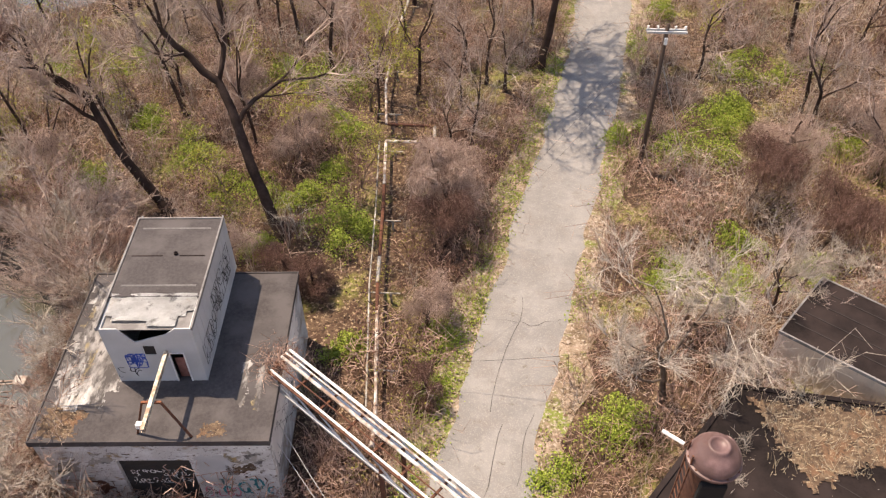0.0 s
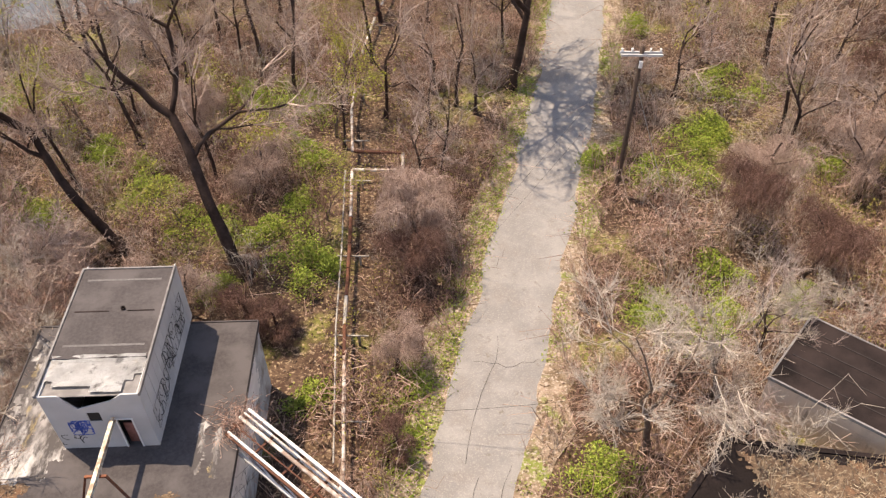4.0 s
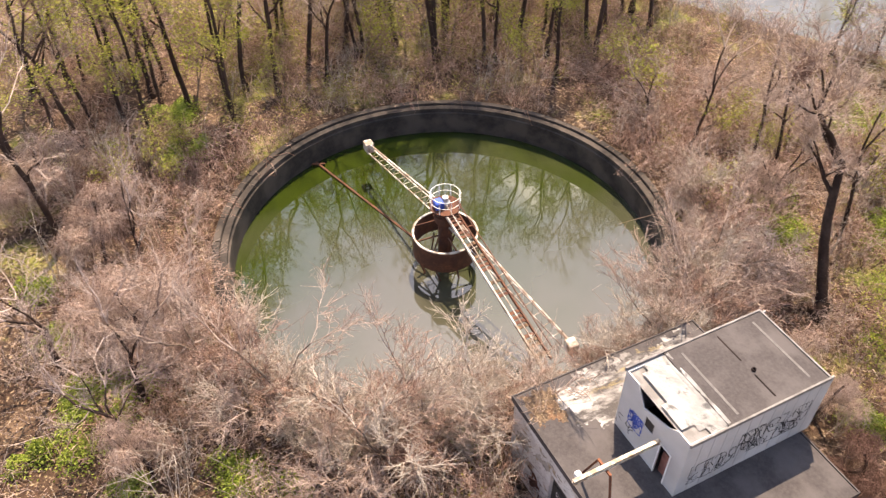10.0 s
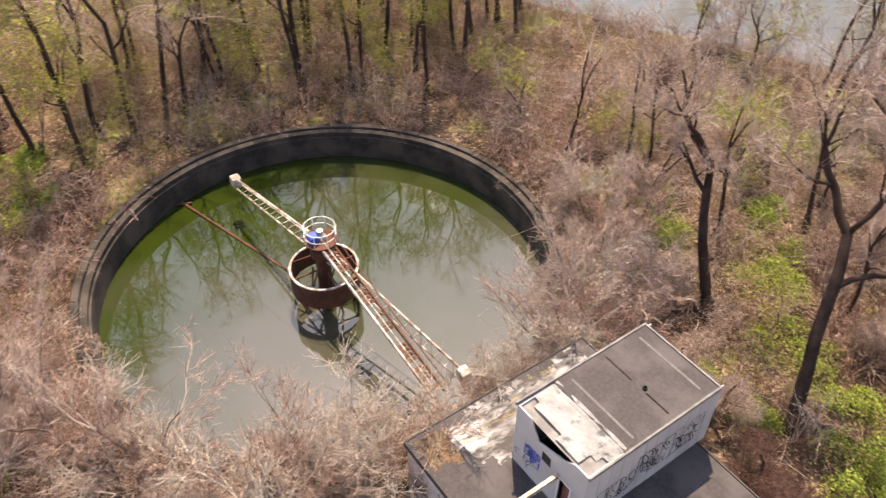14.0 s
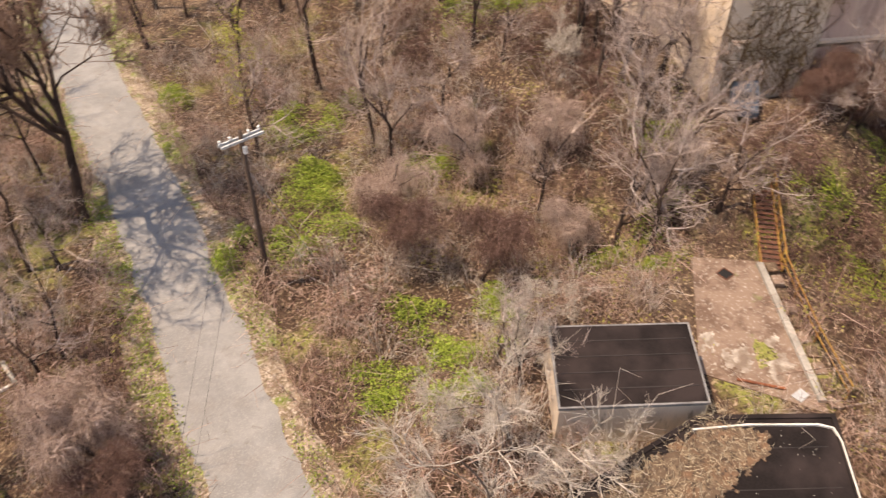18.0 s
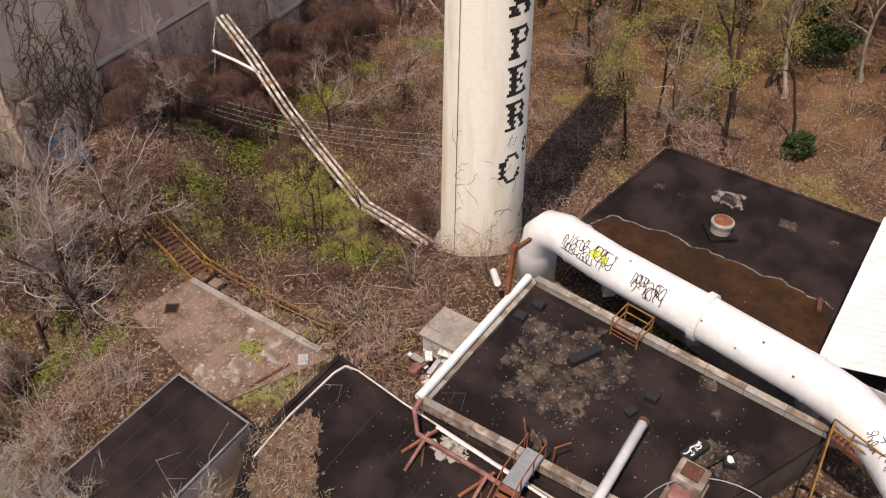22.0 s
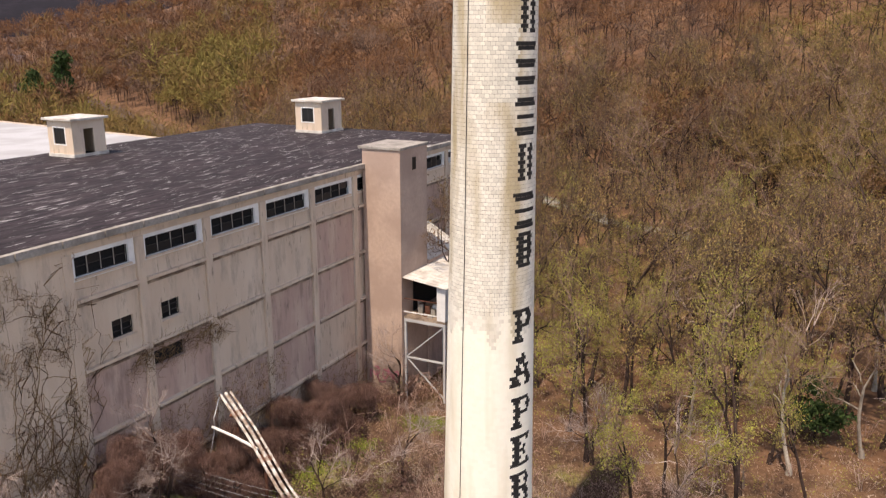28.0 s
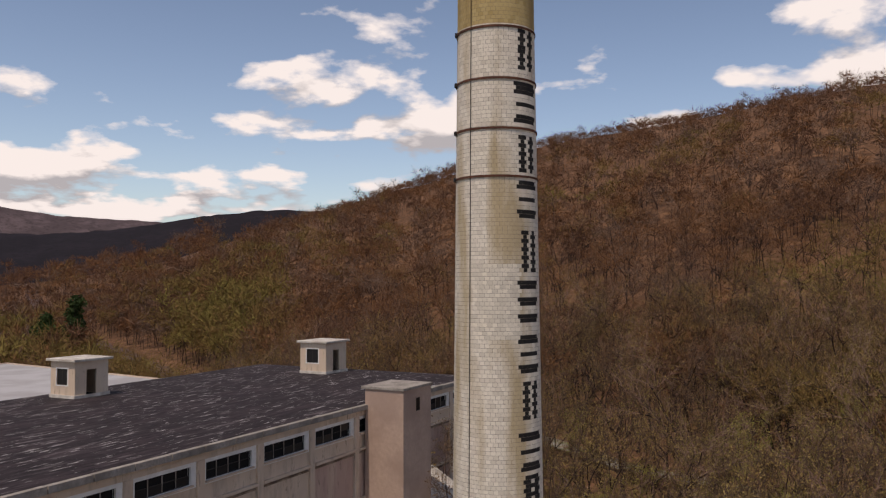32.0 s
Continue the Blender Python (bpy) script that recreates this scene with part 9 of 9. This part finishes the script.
def far_tree(seed, h, near):
    """A wood tree in two shapes: stem with limbs, and a rounded, lobed crown of twigs and buds."""
    rng = np.random.default_rng(seed)
    s, z = Soup(), Soup()
    path = wander(rng, (0, 0, -0.5), (0, 0, 1), h * 0.55, 3, 0.08)
    twig(s, path, 0.17 if near else 0.11, 0.07, 3)
    lobes = []
    for k in range(6 if near else 5):
        a, r = 6.283 * (k + rng.random()) / 6, h * rng.uniform(0.10, 0.28)
        end = path[-1] + [r * math.cos(a), r * math.sin(a), h * rng.uniform(-0.04, 0.24)]
        if near or k < 2:
            start = path[-2] + (path[-1] - path[-2]) * rng.uniform(0.2, 1.0)
            twig(s, np.array([start, (start + end) / 2 + rng.normal(0, 0.35, 3), end]), 0.09, 0.035, 3)
        lobes.append(end)
    for c in lobes:
        n = 30 if near else 24
        d = rng.normal(0, 1, (n, 3)) + [0, 0, 0.7]
        d /= np.linalg.norm(d, axis=1)[:, None]
        rad = h * rng.uniform(0.13, 0.19)
        p = c + d * rad * rng.uniform(0.1, 0.75, (n, 1))
        slivers(z, p, p + (d + rng.normal(0, 0.25, (n, 3))) * rad * rng.uniform(0.4, 0.8, (n, 1)), 0.038 if near else 0.10, rng)
        m = 9 if near else 4
        facing_quads(z, p[:m] + d[:m] * rad * 0.4, d[:m], 0.18 if near else 0.42, rng)
    return s, z


# crowns of the hillside wood: two tones each, and what they look like
CROWNS = (
    ("dark_brown_wood", (0.10, 0.050, 0.030), (0.15, 0.078, 0.047), "dark brown leafless trees of the hillside wood"),
    ("russet_wood", (0.14, 0.066, 0.030), (0.20, 0.098, 0.045), "russet leafless trees of the hillside wood"),
    ("grey_wood", (0.125, 0.078, 0.056), (0.19, 0.125, 0.092), "grey-brown bare trees of the hillside wood"),
    ("olive_wood", (0.145, 0.090, 0.034), (0.21, 0.135, 0.050), "olive-brown budding trees of the hillside wood"),
    ("yellow_wood", (0.15, 0.115, 0.034), (0.21, 0.165, 0.05), "yellow-green budding trees of the hillside wood"),
)
M_BUDS_GOLD = islands("golden_buds", ((0.17, 0.115, 0.042), (0.26, 0.18, 0.066), (0.33, 0.24, 0.095)), rough=0.7)


LANE = ((176, 8), (160, -2), (141, -13), (126, -22.5), (115, -32.5), (106, -41), (97, -49), (80, -66), (58, -90))
M_LANE = blend_material("grassy_gravel", (((0.17, 0.16, 0.13), 0, 0, 0, 0), ((0.28, 0.265, 0.235), 0.3, 0.42, 0.6, 0), ((0.15, 0.165, 0.06), 0.5, 0.5, 0.62, 20), ((0.09, 0.065, 0.045), 1.5, 0.56, 0.66, 50)))
tagged(ribbon_mesh("lane", LANE, 2.3, 0.42, M_LANE, 0.15, 3.0, True), "grey grassy gravel lane through the wood", "lane", kind="structure")


def lane_off(x, y):
    best = 1e9
    for (ax, ay), (bx, by) in zip(LANE, LANE[1:]):
        dx, dy = bx - ax, by - ay
        f = max(0.0, min(1.0, ((x - ax) * dx + (y - ay) * dy) / (dx * dx + dy * dy)))
        best = min(best, math.hypot(x - ax - f * dx, y - ay - f * dy))
    return best


def off_limits(x, y):
    """Buildings, the lane through the wood and the track bed stay clear of trees."""
    return in_pad(x, y) or bare(x, y) or lane_off(x, y) < 4.5 or (x < 160 and 45 < y < 110) or (190 < x < 760 and -7 < y - 78 - (x - 247) * 0.57 < (22 if x < 330 else 8))


def slope_trees():
    """The nearest trees of the hillside, each with forks, twigs and opening buds."""
    rng = np.random.default_rng(17)
    looks = ((M_BUDS_GOLD, M_TWIG_UMBER, "tall spreading tree with golden buds on the hillside"), (M_BUDS_OLIVE, M_TWIG_UMBER, "tall tree with olive buds on the hillside"), (M_BUDS_RUSSET, M_TWIG_UMBER, "tall russet budding tree on the hillside"), (M_BUDS_OLIVE, M_TWIG_BROWN, "broad spreading tree with olive buds on the hillside"))
    kinds = [tree_kind("hillside_tree", (M_BARK_DARK, t, m), lab, 140 + k, 15 + 1.2 * k, 0.26, (0.05 * (k - 1), 0.04), 0.36, 4, 2, 1, 0.8, 0.15, shoots=9, twig_len=1.1, twig_r=0.014, leaves=1700, leaf=0.10) for k, (m, t, lab) in enumerate(looks)]
    spots = []
    for _ in range(9000):
        r, a = 62 + 118 * rng.random() ** 0.9, radians(rng.uniform(-12, 37))
        x, y = -2 + r * math.cos(a), 14.7 - r * math.sin(a)
        if 0.8 * x - 0.6 * y < 58 or off_limits(x, y) or (abs(x - 58) < 9 and abs(y + 20) < 7) or any((x - b) ** 2 + (y - c) ** 2 < 30 for b, c in spots):
            continue
        spots.append((x, y))
        if len(spots) == 230:
            break
    for x, y in spots:
        place(kinds[int(rng.integers(0, 4))], x, y, rng.uniform(0, 360), rng.uniform(0.75, 1.25))
    place(kinds[3], 99.4, -23.7, 40, 1.4)
    birch = tree_kind("birch", (M_BARK_PALE, M_TWIG_BROWN, M_BUDS_OLIVE), "slender pale-barked tree leaning on the leafy slope", 171, 15, 0.2, (0.12, 0.10), 0.5, 3, 2, 2, 0.7, 0.16, shoots=6, twig_len=1.2, twig_r=0.014, leaves=500, leaf=0.09)
    for x, y, a, k in ((55.4, -17.9, 0, 1.0), (62.5, -12.0, 120, 0.8), (57.6, -25.4, 60, 0.9), (72.0, -22.0, 200, 0.9), (70.0, -34.0, 300, 1.0)):
        place(birch, x, y, a, k)
    retire(birch, *kinds)


M_BARK_PALE = bark("pale_bark", (0.40, 0.35, 0.29), (0.22, 0.18, 0.145))
M_BUDS_RUSSET = islands("russet_buds", ((0.14, 0.075, 0.038), (0.22, 0.13, 0.066), (0.28, 0.18, 0.09)), rough=0.7)
M_BUDS_OLIVE = islands("olive_buds", ((0.14, 0.102, 0.036), (0.22, 0.16, 0.055), (0.28, 0.21, 0.08)), rough=0.7)
M_TWIG_UMBER = islands("umber_twigs", ((0.055, 0.034, 0.024), (0.11, 0.072, 0.052), (0.17, 0.115, 0.085)))
slope_trees()


def woods():
    rng = np.random.default_rng(3)
    stems = Soup()
    hazes = [Soup() for _ in CROWNS]
    for near, count in ((True, 1050), (False, 3300)):
        shapes = [[p.arrays() for p in far_tree(k, 12 + 1.3 * k, near)] for k in range(6)]
        spots = []
        while len(spots) < count:
            r = rng.uniform(120, 280) if near else 250 + 390 * rng.random() ** 0.8
            a = radians(rng.uniform(-33, 38))
            x, y = -2 + r * math.cos(a), 14.7 - r * math.sin(a)
            d = 0.8 * x - 0.6 * y
            if d < (112 if x < 170 else 20) or off_limits(x, y):
                continue
            spots.append((x, y, 1.0 if near else 1.0 - 0.55 * smoothstep(330, 500, d)))
        if not near:
            while len(spots) < count + 1000:      # along the crest
                r, a = rng.uniform(520, 700), radians(rng.uniform(-22, 38))
                x, y = -2 + r * math.cos(a), 14.7 - r * math.sin(a)
                if 440 < 0.8 * x - 0.6 * y < 560:
                    spots.append((x, y, 0.42))
            while len(spots) < count + 2500:
                r, a = rng.uniform(215, 520), radians(rng.uniform(-32, -8))
                x, y = -2 + r * math.cos(a), 14.7 - r * math.sin(a)
                if 0.8 * x - 0.6 * y > 20 and not off_limits(x, y):
                    spots.append((x, y, 1.0))
            for _ in range(420):
                r, a = rng.uniform(600, 1150), radians(rng.uniform(-33, -12))
                spots.append((-2 + r * math.cos(a), 14.7 - r * math.sin(a), 1.5))
        for x, y, size in spots:
            g = 1.4 * noise.noise((x * 0.02, y * 0.02, 8.0)) - 0.0016 * (math.hypot(x, y) - 190) + rng.normal(0, 0.24) + (0.4 if y > 40 else 0)
            kind = 4 if g > 0.6 else 3 if g > 0.2 else (1, 0, 2)[int(rng.integers(0, 3))] if g > -0.6 else (1, 0, 1)[int(rng.integers(0, 3))]
            a, k = rng.uniform(0, 6.283), size * rng.uniform(0.7, 1.25)
            m = np.array([[math.cos(a) * k, math.sin(a) * k, 0], [-math.sin(a) * k, math.cos(a) * k, 0], [0, 0, k * rng.uniform(0.85, 1.15)]])
            at = [x, y, ground_z(x, y) - (2.2 if size < 0.5 else 0.0)]
            (sv, sq), (zv, zq) = shapes[int(rng.integers(0, 6))]
            stems.add(sv @ m + at, sq)
            hazes[kind].add(zv @ m + at, zq)
    tagged(new("woodland", stems.mesh("woodland", M_BARK_DARK, True)), "dark stems and limbs of the hillside wood", "woods", kind="stuff")
    for (name, lo, hi, label), soup in zip(CROWNS, hazes):
        tagged(new("woodland", soup.mesh("woodland", islands(name, (lo, hi)), False)), label, "woods", kind="stuff")


woods()


def conifers():
    rng = np.random.default_rng(5)
    for x, y, h, wide in ((61.0, -23.0, 6.4, 3.8), (47.0, -15.5, 2.6, 1.6), (287, 124, 29, 8.0), (283, 133, 23, 7.0), (262, 150, 21, 6.0)):
        low = h < 8
        t = thing("evergreen", Matrix.Translation((x, y, ground_z(x, y))), "rounded dark evergreen bush on the leafy slope" if low else "dark evergreen tree standing out in the bare wood", "bush" if low else "tree")
        part("trunk", lathe([(0.02 * h, -0.3), (0.015 * h, h * 0.5), (0, h * 0.9)], 8), M_BARK_DARK, t)
        s = Soup()
        for _ in range(16 if low else 13):
            f = rng.uniform(0.2 if low else 0.35, 0.95)
            a, r = rng.uniform(0, 6.283), wide * (1.05 - f) ** 0.6 * rng.uniform(0.3, 0.75)
            k = rng.normal(0, 1, (130, 3))
            k *= rng.random((130, 1)) ** 0.4 / np.linalg.norm(k, axis=1)[:, None]
            leaf_cloud(s, k * [wide * rng.uniform(0.25, 0.42), wide * rng.uniform(0.25, 0.42), h * rng.uniform(0.07, 0.14)] + [r * math.cos(a), r * math.sin(a), h * f * 0.9], 0.022 * h + 0.07, rng)
        new("crown", s.mesh("crown", M_EVERGREEN, False)).parent = t


conifers()


def distance():
    """Wooded ridges beyond the valley."""
    # distance haze is tinted into both colours, shadow into the nearer one
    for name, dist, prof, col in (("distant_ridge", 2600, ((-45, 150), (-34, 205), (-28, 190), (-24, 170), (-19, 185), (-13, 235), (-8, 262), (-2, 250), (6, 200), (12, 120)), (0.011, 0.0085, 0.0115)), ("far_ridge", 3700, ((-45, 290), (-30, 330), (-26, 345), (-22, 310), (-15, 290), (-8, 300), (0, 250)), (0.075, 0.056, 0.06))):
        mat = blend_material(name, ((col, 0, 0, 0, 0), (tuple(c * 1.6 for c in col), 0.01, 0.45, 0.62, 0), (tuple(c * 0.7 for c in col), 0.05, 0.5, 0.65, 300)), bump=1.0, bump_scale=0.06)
        bm = bmesh.new()
        rows = []
        for j in range(7):
            row = []
            for i in range(120):
                a = prof[0][0] + (prof[-1][0] - prof[0][0]) * i / 119
                top = lerp(prof, a) + 7 * noise.noise((a * 0.9, dist, 0)) + 2.5 * noise.noise((a * 5.0, dist, 4))
                f = j / 6
                r = dist - 700 * (1 - f)
                row.append(bm.verts.new((-2 + r * math.cos(radians(a)), 14.7 - r * math.sin(radians(a)), top * f ** 0.8 + (6 * noise.noise((a * 2, j * 0.7, 3)) if j < 6 else 0))))
            rows.append(row)
        for p, q in zip(rows, rows[1:]):
            for i in range(119):
                bm.faces.new((p[i], p[i + 1], q[i + 1], q[i]))
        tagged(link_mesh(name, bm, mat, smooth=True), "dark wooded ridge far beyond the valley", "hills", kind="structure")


distance()
M_CINDER = material("cinder_track", (0.10, 0.06, 0.05), spread=0.3, grain=3)
tagged(ribbon_mesh("railway_bed", ((195, 48), (247, 78), (297, 106), (367, 144), (443, 190), (742, 333), (1110, 496)), 5.0, 0.5, M_CINDER, 0.2, 6.0, True), "dark cinder track bed curving through the valley", "track", kind="structure")
